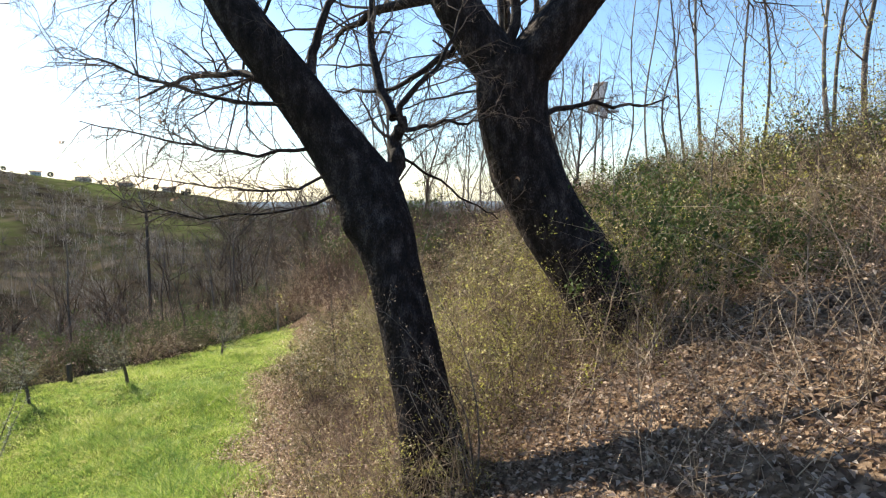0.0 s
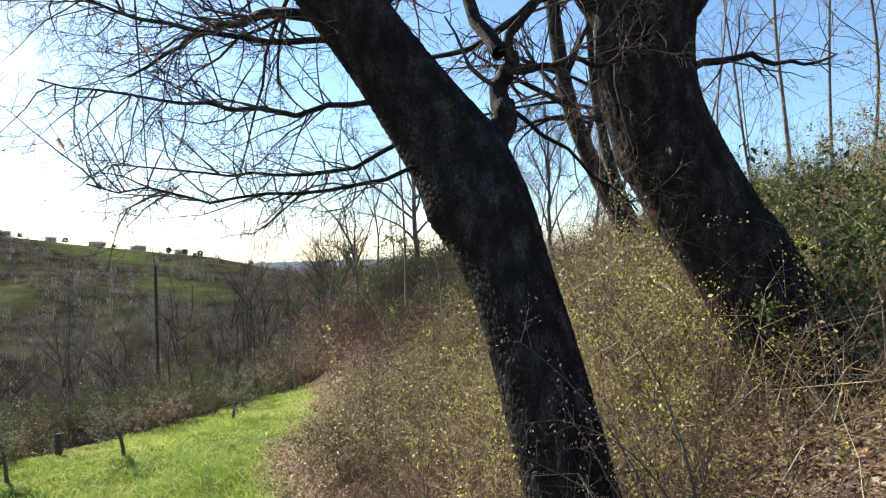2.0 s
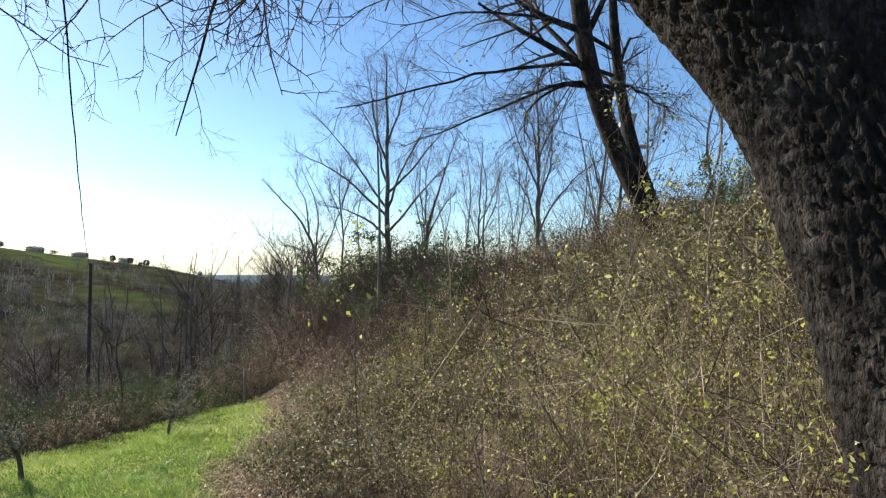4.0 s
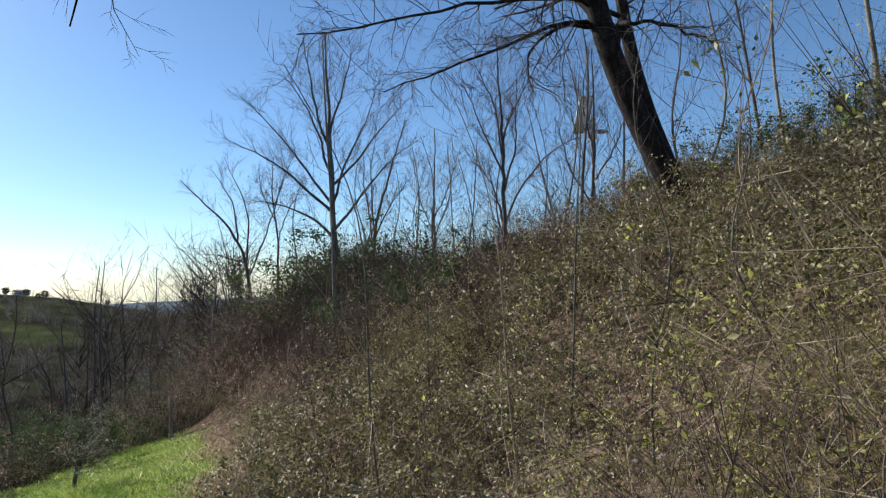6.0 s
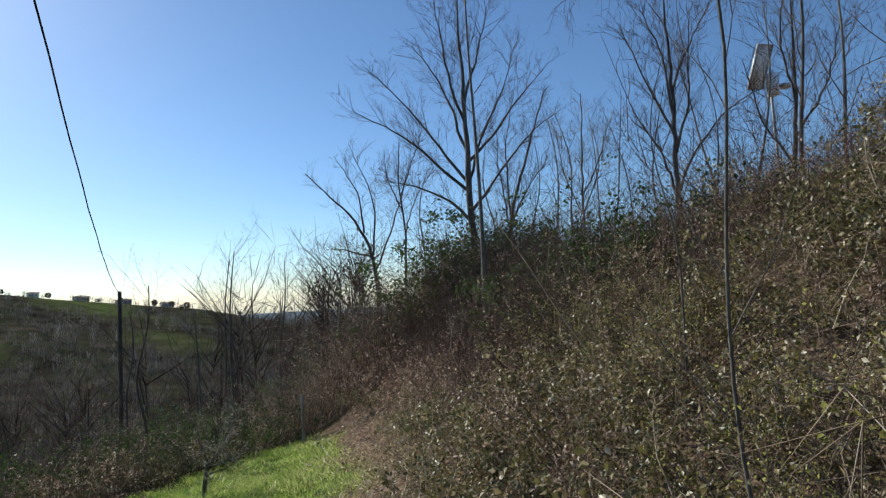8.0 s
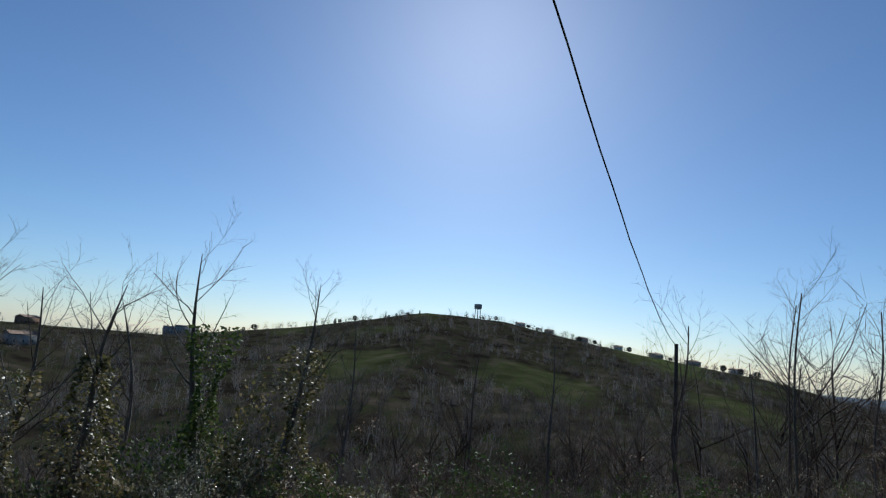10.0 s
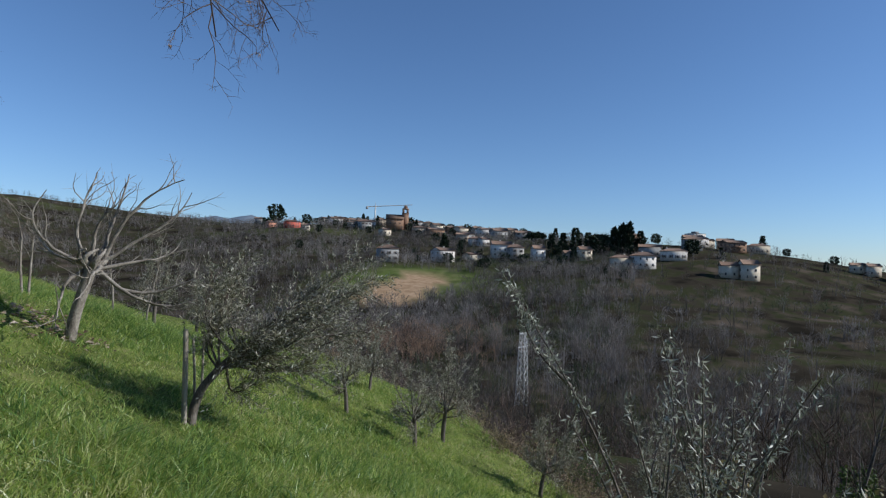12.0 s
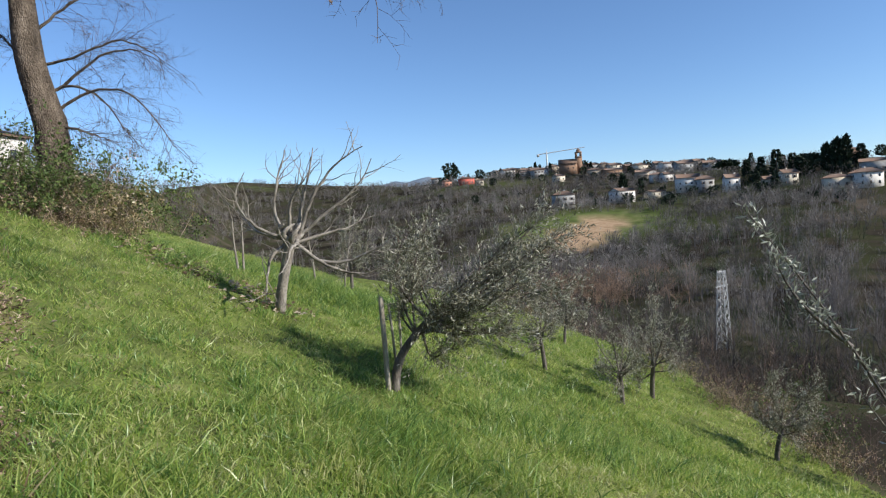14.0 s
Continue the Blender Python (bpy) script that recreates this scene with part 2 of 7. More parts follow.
def ground_material():
    m = bpy.data.materials.new("ground_cover")
    m.use_nodes = True
    n, l = m.node_tree.nodes, m.node_tree.links
    p = n["Principled BSDF"]
    p.inputs["Roughness"].default_value = 0.95
    p.inputs["Specular IOR Level"].default_value = 0.0
    co = n.new("ShaderNodeTexCoord")

    def tex(s, d=5.0):
        t = n.new("ShaderNodeTexNoise")
        t.inputs["Scale"].default_value = s
        t.inputs["Detail"].default_value = d
        l.new(co.outputs["Object"], t.inputs["Vector"])
        return t.outputs["Fac"]

    def ramp(fac, cols):
        r = n.new("ShaderNodeValToRGB")
        el = r.color_ramp.elements
        while len(el) < len(cols):
            el.new(0.5)
        for e, (pos, c) in zip(el, cols):
            e.position, e.color = pos, (*c, 1)
        l.new(fac, r.inputs["Fac"])
        return r.outputs["Color"]

    def mix(fac, a, b):
        x = n.new("ShaderNodeMix")
        x.data_type = "RGBA"
        l.new(fac, x.inputs["Factor"])
        l.new(a, x.inputs["A"])
        l.new(b, x.inputs["B"])
        return x.outputs["Result"]
    near_grass = ramp(tex(3), [(0.3, (0.075, 0.085, 0.03)), (0.6, (0.14, 0.17, 0.045)), (0.8, (0.23, 0.2, 0.1))])
    litter = ramp(tex(14), [(0.3, (0.05, 0.034, 0.023)), (0.5, (0.15, 0.104, 0.07)), (0.72, (0.3, 0.22, 0.155))])
    scrub = ramp(tex(0.06, 12.0), [(0.36, (0.022, 0.019, 0.014)), (0.47, (0.05, 0.042, 0.03)), (0.53, (0.04, 0.044, 0.02)), (0.6, (0.065, 0.055, 0.038)), (0.7, (0.1, 0.08, 0.06))])
    meadow = ramp(tex(0.09, 8.0), [(0.35, (0.07, 0.085, 0.03)), (0.5, (0.1, 0.13, 0.036)), (0.7, (0.17, 0.17, 0.08))])
    tilled = ramp(tex(0.3, 8.0), [(0.35, (0.3, 0.2, 0.115)), (0.7, (0.44, 0.31, 0.19))])
    # aerial haze painted into the ground colour: blue-grey tint for far land
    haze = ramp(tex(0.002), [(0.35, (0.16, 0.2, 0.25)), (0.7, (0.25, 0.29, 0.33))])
    col = near_grass
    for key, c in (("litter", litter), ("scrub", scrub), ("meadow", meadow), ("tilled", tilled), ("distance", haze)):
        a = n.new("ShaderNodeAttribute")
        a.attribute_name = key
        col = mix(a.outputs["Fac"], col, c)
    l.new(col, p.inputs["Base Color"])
    b = n.new("ShaderNodeBump")
    b.inputs["Strength"].default_value = 0.7
    b.inputs["Distance"].default_value = 0.05
    l.new(tex(22, 6.0), b.inputs["Height"])
    l.new(b.outputs["Normal"], p.inputs["Normal"])
    return m


GROUND = ground_material()
# ---------------- the lie of the land ----------------
CENTRE = (-3.0, 8.0)
RIDGE_AZ = [-180, -172, -160, -60, 0, 14, 22, 33, 45, 52, 64, 75, 102, 114, 121, 130, 143, 150, 160, 164, 172, 180]
RIDGE_R = [1000, 220, 60, 60, 120, 500, 600, 650, 700, 700, 650, 600, 540, 500, 480, 500, 600, 640, 660, 720, 880, 1000]
RIDGE_EL = [4.4, 4.0, 7, 3.5, -2, -2.4, -0.6, 0.8, 2.8, 3.0, 0.8, -0.7, -0.3, 1.7, 2.4, 2.7, 3.1, 3.8, 3.4, 3.2, 3.7, 4.4]
PATH_Y = [-60, -20, -8, 0, 2.6, 5.4, 7.8, 9.5, 11.5, 13.5, 18, 21, 30, 60]
PATH_Z = [3, 1.4, 0.9, 0, -0.75, -1.45, -2.0, -2.2, -2.33, -2.52, -3.1, -3.6, -4.5, -6]


def step(a, b, v):
    t = np.clip((np.asarray(v, float) - a) / (b - a), 0, 1)
    return t * t * (3 - 2 * t)


def wobble(x, y, s):
    return (np.sin(x * s + 1.3 * np.sin(y * s * 0.7)) + np.sin(y * s * 1.3 + 2.1 + np.sin(x * s * 0.6)) + np.sin((x + y) * s * 2.3)) / 3


def meadow_edge(y):
    """The lower edge of the grass: x at each y."""
    return np.interp(y, [-20, 3, 12.5, 14.5, 16, 20.5, 22], [-11, -11.2, -10.8, -8.8, -7.4, -6.4, -6.2])


def ground(x, y):
    """Height of the land at x, y (arrays or numbers)."""
    x, y = np.asarray(x, float), np.asarray(y, float)
    u = x + 0.3 * y + 0.3
    z = np.interp(y, PATH_Y, PATH_Z)
    lower = np.maximum(0, -u)
    z = z - np.interp(y, [4, 12], [0.36, 0.1]) * np.minimum(lower, 9) - 0.22 * np.maximum(0, lower - 9)
    z = z + 0.26 * np.clip(u, 0, 1.2) + 0.55 * np.clip(u - 1.2, 0, np.interp(y, [13, 18], [6.8, 4.3])) + 0.2 * np.maximum(0, u - 8)
    z = z - 0.3 * np.clip(-10.8 - x, 0, 12) * step(16, 8, y) - 0.1 * np.clip(-10.8 - x, 0, 12) - 0.1 * np.clip(y - 20.5, 0, 15) * step(1.0, -2.0, u)
    z = z + 0.035 * wobble(x, y, 2.1) + 0.02 * wobble(x + 3, y, 5.3)
    z = z + 0.9 * np.exp(-((x + 1.9) / 2.0) ** 2 - ((y - 20.6) / 2.4) ** 2)
    z = np.clip(z, -9, 13)
    dx, dy = x - CENTRE[0], y - CENTRE[1]
    r = np.hypot(dx, dy) + 1e-6
    az = np.degrees(np.arctan2(-dx, dy))
    rr, el = np.interp(az, RIDGE_AZ, RIDGE_R), np.interp(az, RIDGE_AZ, RIDGE_EL)
    top = rr * np.tan(np.radians(el)) - 0.6
    floor = -6 - 20 * step(60, 400, rr)
    q = r / rr
    far = floor + (top - floor) * step(0.12, 1.0, q) ** 1.1 + 2.5 * wobble(x, y, 0.035) * step(60, 150, r) * (1 - step(0.8, 1, q))
    far = np.where(q > 1, np.maximum(top - (r - rr) * 0.12, -60), far)
    hills = 4000 * np.tan(np.radians(-6 + 9.7 * step(140, 160, np.abs(az)) + 0.25 * np.sin(az * 0.55) + 0.15 * np.sin(az * 2.1) + 0.08 * np.sin(az * 4.7)))
    far = np.where(r > 2500, far + (hills - far) * step(2500, 4000, r), far)
    w = step(24, 75, r)
    return z * (1 - w) + far * w


# ---------------- mesh helpers ----------------
class Geo:
    """Collects vertices and faces in bulk and makes one mesh of them."""

    def __init__(self):
        self.v, self.f, self.n = [], [], 0

    def add(self, v, f):
        v, f = np.asarray(v, float).reshape(-1, 3), np.asarray(f, int)
        self.v.append(v)
        self.f.append(f + self.n)
        self.n += len(v)

    def mesh(self, name, material, smooth=False):
        me = bpy.data.meshes.new(name)
        v = np.concatenate(self.v)
        sizes = np.concatenate([np.full(len(f), f.shape[1]) for f in self.f])
        idx = np.concatenate([f.ravel() for f in self.f])
        me.vertices.add(len(v))
        me.vertices.foreach_set("co", v.ravel())
        me.loops.add(len(idx))
        me.loops.foreach_set("vertex_index", idx)
        me.polygons.add(len(sizes))
        me.polygons.foreach_set("loop_start", np.concatenate([[0], np.cumsum(sizes)[:-1]]))
        if smooth:
            me.polygons.foreach_set("use_smooth", np.ones(len(sizes), bool))
        me.update(calc_edges=True)
        if material:
            me.materials.append(material)
        return me


def piece(name, me, parent=None, label="", m=None):
    ob = new(name, me)
    if parent:
        ob.parent = parent
    if m is not None:
        ob.matrix_basis = m
    return tagged(ob, label) if label else ob


def thing(name, m, label, category, group="", kind=""):
    ob = new(name)
    ob.matrix_basis = m
    ob.empty_display_size = 0.2
    return tagged(ob, label, category, group, kind)


def unit(a):
    a = np.asarray(a, float)
    return a / (np.linalg.norm(a, axis=-1, keepdims=True) + 1e-9)


def tube(geo, pts, radii, sides=6, cap=True, rough=0.0, rng=None):
    """A tapered tube along pts."""
    pts, radii = np.asarray(pts, float), np.asarray(radii, float)
    k = len(pts)
    t = unit(np.gradient(pts, axis=0))
    ref = np.array([1.0, 0, 0]) if abs(t[:, 0]).mean() < 0.75 else np.array([0, 1.0, 0])
    a = unit(np.cross(t, ref))
    b = np.cross(t, a)
    ang = np.arange(sides) * 2 * math.pi / sides
    rad = radii[:, None] * np.ones((k, sides))
    if rough and rng is not None:
        lobes = 1 + rough * 0.8 * np.sin(ang * 3 + rng.uniform(0, 6)) + rough * 0.5 * np.sin(ang * 5 + rng.uniform(0, 6))
        rad = rad * lobes[None, :] * (1 + rough * rng.normal(0, 0.45, (k, sides)))
    ring = pts[:, None] + rad[..., None] * (np.cos(ang)[None, :, None] * a[:, None] + np.sin(ang)[None, :, None] * b[:, None])
    i, j = np.meshgrid(np.arange(k - 1), np.arange(sides), indexing="ij")
    j2 = (j + 1) % sides
    f = np.stack([i * sides + j, i * sides + j2, (i + 1) * sides + j2, (i + 1) * sides + j], -1).reshape(-1, 4)
    geo.add(ring, f)
    if cap and sides > 4:
        geo.add(ring[-1], np.array([[0, s, s + 1] for s in range(1, sides - 1)]))


def stems(geo, p, d, length, r, segs=3, bend=0.2, droop=0.0, rng=None):
    """Many thin three-sided stems at once. Returns points along them."""
    n = len(p)
    s = np.linspace(0, 1, segs + 1)
    side = unit(rng.normal(size=(n, 3)))
    length = np.broadcast_to(length, (n,))
    c = p[:, None] + d[:, None] * (s[None, :] * length[:, None])[..., None] \
        + side[:, None] * (bend * (s ** 2)[None, :] * length[:, None])[..., None]
    c[..., 2] -= droop * (s ** 2)[None, :] * length[:, None]
    c = c + rng.normal(0, 0.02, c.shape) * (length[:, None] * (s > 0))[..., None]
    a = unit(np.cross(d, unit(rng.normal(size=(n, 3)))))
    b = np.cross(d, a)
    ang = np.arange(3) * 2 * math.pi / 3
    off = np.cos(ang)[None, :, None] * a[:, None] + np.sin(ang)[None, :, None] * b[:, None]
    rad = np.broadcast_to(r, (n,))[:, None] * (1 - 0.75 * s)[None, :]
    v = c[:, :, None] + off[:, None] * rad[..., None, None]
    base = (np.arange(n) * (segs + 1) * 3)[:, None, None]
    i, j = np.meshgrid(np.arange(segs), np.arange(3), indexing="ij")
    j2 = (j + 1) % 3
    f = np.stack([i * 3 + j, i * 3 + j2, (i + 1) * 3 + j2, (i + 1) * 3 + j], -1).reshape(-1, 4)
    geo.add(v, (base + f[None]).reshape(-1, 4))
    return c


def leaves(geo, p, d, size, wide=0.4, fold=0.15, rng=None, flat=False):
    """Folded leaf blades at p that point along d."""
    n = len(p)
    size = np.broadcast_to(size, (n,))[:, None]
    if flat:
        nrm = unit(rng.normal(0, 0.35, (n, 3)) + [0, 0, 1])
    else:
        nrm = unit(rng.normal(size=(n, 3)))
    s = unit(np.cross(d, nrm))
    m = np.cross(s, d)
    w = wide * size * 0.5
    v = np.stack([p, p + d * size * 0.45 + s * w + m * size * fold, p + d * size, p + d * size * 0.45 - s * w + m * size * fold], 1)
    f = np.array([[0, 1, 2], [0, 2, 3]])
    geo.add(v, ((np.arange(n) * 4)[:, None, None] + f[None]).reshape(-1, 3))


def box(geo, lo, hi):
    (x0, y0, z0), (x1, y1, z1) = lo, hi
    v = [(x0, y0, z0), (x1, y0, z0), (x1, y1, z0), (x0, y1, z0), (x0, y0, z1), (x1, y0, z1), (x1, y1, z1), (x0, y1, z1)]
    geo.add(v, [(0, 3, 2, 1), (4, 5, 6, 7), (0, 1, 5, 4), (1, 2, 6, 5), (2, 3, 7, 6), (3, 0, 4, 7)])


def grow(rng, geos, p, d, length, r, level, last, kids, up=0.1, wander=0.18, spread=0.9, shrink=0.62, tips=None, first=0.25, droop=0.0):
    """A branch with its side branches; geos holds one Geo a level."""
    k = (5, 3, 2, 2)[level]
    pts, q = [np.array(p, float)], unit(np.array(d, float))
    for _ in range(k):
        q = unit(q + rng.normal(0, wander, 3) + [0, 0, up - droop * level])
        pts.append(pts[-1] + q * length / k)
    pts = np.array(pts)
    radii = r * np.linspace(1, 0.3 if level < last else 0.15, k + 1)
    tube(geos[min(level, len(geos) - 1)], pts, radii, sides=max(3, 7 - 2 * level), cap=False)
    if level >= last:
        if tips is not None:
            tips.append((pts[-1], q))
        return
    for c in range(kids[level]):
        t = first + (1 - first) * (c + rng.uniform(0.1, 0.9)) / kids[level]
        x = t * k
        i = min(int(x), k - 1)
        at = pts[i] + (pts[i + 1] - pts[i]) * (x - i)
        ax = unit(pts[i + 1] - pts[i])
        sd = unit(np.cross(ax, rng.normal(size=3)))
        nd = unit(ax * rng.uniform(0.4, 1.0) + sd * spread * rng.uniform(0.7, 1.2))
        grow(rng, geos, at, nd, length * shrink * rng.uniform(0.7, 1.15) * (1.1 - 0.5 * t), max(0.0018, radii[i] * 0.55), level + 1, last,
             kids, up, wander, spread, shrink, tips, first, droop)


# ---------------- ground sheet ----------------
def build_ground():
    rad = np.concatenate([[0.003], np.arange(0.0, 30, 0.36) + 0.15, np.geomspace(30.2, 4900, 90)])
    na = 340
    ang = np.linspace(-math.pi, math.pi, na, endpoint=False)
    rr, aa = np.meshgrid(rad, ang, indexing="ij")
    x, y = CENTRE[0] - rr * np.sin(aa), CENTRE[1] + rr * np.cos(aa)
    z = ground(x, y)
    g = Geo()
    i, j = np.meshgrid(np.arange(len(rad) - 1), np.arange(na), indexing="ij")
    j2 = (j + 1) % na
    f = np.stack([i * na + j, (i + 1) * na + j, (i + 1) * na + j2, i * na + j2], -1).reshape(-1, 4)
    g.add(np.stack([x, y, z], -1), f)
    me = g.mesh("ground", GROUND, smooth=True)
    x, y, r = x.ravel(), y.ravel(), rr.ravel()
    u = x + 0.3 * y + 0.3 + 0.35 * wobble(x, y, 1.7) - 0.9 * step(11, 15, y)
    az = np.degrees(aa.ravel())
    out = np.maximum(step(0.2, -0.6, x - meadow_edge(y)), np.maximum(step(20.2, 21.0, y), step(26, 34, r)))
    masks = {
        "litter": step(-0.5, 0.5, u) * (1 - step(40, 60, r)),
        "scrub": np.where(u > 1.5, step(30, 60, r), out),
        "meadow": np.clip(step(0.42, 0.6, wobble(x, y, 0.021)) * step(130, 200, r) * 0.6 * (0.6 - 0.4 * step(70, 80, az) * step(138, 128, az))
                          + step(60, 30, np.hypot(x + 160, (y + 232) * 1.3))
                          + step(0.1, 0.35, wobble(x, y, 0.017)) * step(14, 22, az) * 0.7 * step(66, 56, az) * step(0.62, 0.75, r / np.interp(az, RIDGE_AZ, RIDGE_R)), 0, 1) * (1 - step(1200, 1500, r)),
        "tilled": step(1.1, 0.9, np.maximum(abs((x + 147) * 0.83 + (y + 217) * 0.55) / 34, abs((x + 147) * 0.55 - (y + 217) * 0.83) / 13)),
        # share of painted haze, rising from 900 m outwards
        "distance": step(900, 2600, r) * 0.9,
    }
    for key, val in masks.items():
        a = me.attributes.new(key, "FLOAT", "POINT")
        a.data.foreach_set("value", np.asarray(val, np.float32))
    tagged(piece("ground", me), "hillside of grass and leaf litter falling to a wooded valley", "ground", kind="structure")


build_ground()


# ---------------- the two oaks ----------------
def smooth_path(pts, n):
    pts = np.array(pts, float)
    t = np.concatenate([[0], np.cumsum(np.linalg.norm(np.diff(pts, axis=0), axis=1))])
    tt = np.linspace(0, t[-1], n)
    out = np.stack([np.interp(tt, t, pts[:, k]) for k in range(3)], 1)
    for _ in range(6):
        out[1:-1] = (out[:-2] + 2 * out[1:-1] + out[2:]) / 4
    return out


def bark_trunk(geo, pts, radii, rng, sides=190, pitch=0.012, plate=(0.017, 0.044), deep=0.016, knots=()):
    """A trunk whose bark stands out in long plates with furrows between; knots are (share of length, angle, width, height)."""
    pts, radii = np.asarray(pts, float), np.asarray(radii, float)
    run = np.concatenate([[0], np.cumsum(np.linalg.norm(np.diff(pts, axis=0), axis=1))])
    k = max(8, int(run[-1] / pitch))
    t = np.linspace(0, run[-1], k)
    line = np.stack([np.interp(t, run, pts[:, c]) for c in range(3)], 1)
    for _ in range(10):
        line[1:-1] = (line[:-2] + 2 * line[1:-1] + line[2:]) / 4
    r = np.interp(t, run, radii)
    ax = unit(np.gradient(line, axis=0))
    a = unit(np.cross(ax, [1.0, 0, 0]))
    b = np.cross(ax, a)
    ang = np.arange(sides) * 2 * math.pi / sides
    u, v = np.meshgrid(ang, t)
    swell = 1 + 0.035 * np.sin(u * 2 + v * 1.1) + 0.03 * np.sin(u * 3 - v * 1.9 + 1) + 0.02 * np.sin(u * 5 + v * 3.1)
    for share, turn, wide, high in knots:
        gap = np.abs((u - turn + math.pi) % (2 * math.pi) - math.pi) * r[:, None]
        swell += high * np.exp(-(gap / wide) ** 2 - ((v - share * run[-1]) / wide) ** 2)
    # plates: distance to the edge between the two nearest of jittered cell points
    nc = max(6, int(round(2 * math.pi * r.mean() / plate[0])))
    nr = int(run[-1] / plate[1]) + 3
    jit = rng.uniform(0.1, 0.9, (nr, nc, 2))
    cu, cv = u / (2 * math.pi) * nc + 0.35 * np.sin(v * 9) + 0.2 * np.sin(v * 23 + u * 3), v / plate[1] + 0.5 * np.sin(u * 4) + 1
    iu, iv = np.floor(cu).astype(int), np.floor(cv).astype(int)
    near, second = np.full(u.shape, 9.0), np.full(u.shape, 9.0)
    for di in (-1, 0, 1):
        for dj in (-1, 0, 1):
            q = jit[np.clip(iv + dj, 0, nr - 1), (iu + di) % nc]
            d = np.hypot(iu + di + q[..., 0] - cu, iv + dj + q[..., 1] - cv)
            second = np.minimum(second, np.maximum(near, d))
            near = np.minimum(near, d)
    relief = deep * (np.clip((second - near) / 0.32, 0, 1) ** 0.7 - 0.8) * np.clip(r / 0.2, 0.4, 1.2)[:, None] + rng.normal(0, 0.0012, u.shape)
    rad = r[:, None] * swell + relief
    ring = line[:, None] + rad[..., None] * (np.cos(u)[..., None] * a[:, None] + np.sin(u)[..., None] * b[:, None])
    i, j = np.meshgrid(np.arange(k - 1), np.arange(sides), indexing="ij")
    j2 = (j + 1) % sides
    geo.add(ring, np.stack([i * sides + j, i * sides + j2, (i + 1) * sides + j2, (i + 1) * sides + j], -1).reshape(-1, 4))


def spray(geo, line, n, length, r, rng, up=0.2, levels=3, thin=0.0012):
    """Fine twigs off a limb, each with its own finer ones; returns the ends."""
    line = np.asarray(line, float)
    t = rng.uniform(0.15, 0.999, n) * (len(line) - 1)
    i = t.astype(int)
    p = line[i] + (line[i + 1] - line[i]) * (t - i)[:, None]
    d = unit(unit(line[i + 1] - line[i]) * 0.8 + unit(rng.normal(size=(n, 3))) * 0.8 + [0, 0, up])
    ln = length * rng.uniform(0.4, 1.0, n) * (1.15 - 0.5 * t / (len(line) - 1))
    for level in range(levels):
        c = stems(geo, p, d, ln, max(thin, r * 0.5 ** level), 3 if level < 2 else 2, 0.25, -0.1 * up, rng)
        if level == levels - 1:
            return c[:, -1]
        many = (5, 3)[min(level, 1)]
        k = np.repeat(np.arange(len(p)), many)
        j = rng.integers(1, c.shape[1] - 1, len(k))
        f = rng.uniform(0, 1, len(k))[:, None]
        p = c[k, j] * (1 - f) + c[k, j + 1] * f
        d = unit(d[k] * 0.75 + unit(rng.normal(size=(len(k), 3))) * 0.75 + [0, 0, up])
        ln = ln[k] * rng.uniform(0.3, 0.6, len(k))
    return p


def bough(rng, tree, name, pts, r0, r1, twigs_n, twig_len, label="", kids=(5, 5), up=0.0, droop=0.05):
    """A main limb of an oak: thick tapered part, with fine twigs as its own mesh."""
    line = smooth_path(pts, 14)
    bend = np.cumsum(rng.normal(0, 0.024, (13, 3)), 0)
    line[1:] += bend - np.linspace(0, 1, 13)[:, None] * bend[-1]
    g = Geo()
    tube(g, line, np.linspace(r0, r1, 14), 9, rough=0.06, rng=rng)
    ob = piece(name, g.mesh(name, OAK_BARK, True), tree)
    fine = Geo()
    tips = []
    for c in range(twigs_n):
        t = rng.uniform(0.2, 1) * 12.9
        i = int(t)
        at = line[i] + (line[i + 1] - line[i]) * (t - i)
        ax = unit(line[i + 1] - line[i])
        d = unit(ax * 0.7 + unit(rng.normal(size=3)) * 0.9)
        rr = (r0 + (r1 - r0) * t / 13) * 0.35
        grow(rng, [fine], at, d, twig_len * rng.uniform(0.5, 1.1), max(0.005, min(rr, 0.016)), 0, 2, kids, up=up, wander=0.22, spread=0.9, shrink=0.55, tips=tips, droop=droop)
    if fine.n:
        tagged(piece("twig_tangle", fine.mesh("twig_tangle", TWIG), ob), kind="stuff")
    return ob, tips


def hanging_leaves(rng, tree, tips, n):
    if not tips:
        return
    pick = rng.choice(len(tips), min(n, len(tips)), replace=False)
    for k in pick:
        g = Geo()
        p = np.repeat(tips[k][0][None], 3, 0) + rng.normal(0, 0.006, (3, 3))
        leaves(g, p, unit(rng.normal(0, 0.6, (3, 3)) + [0, 0, -0.8]), rng.uniform(0.03, 0.046, 3), 0.55, 0.2, rng)
        piece("dead_leaf", g.mesh("dead_leaf", DEAD_LEAF), tree)


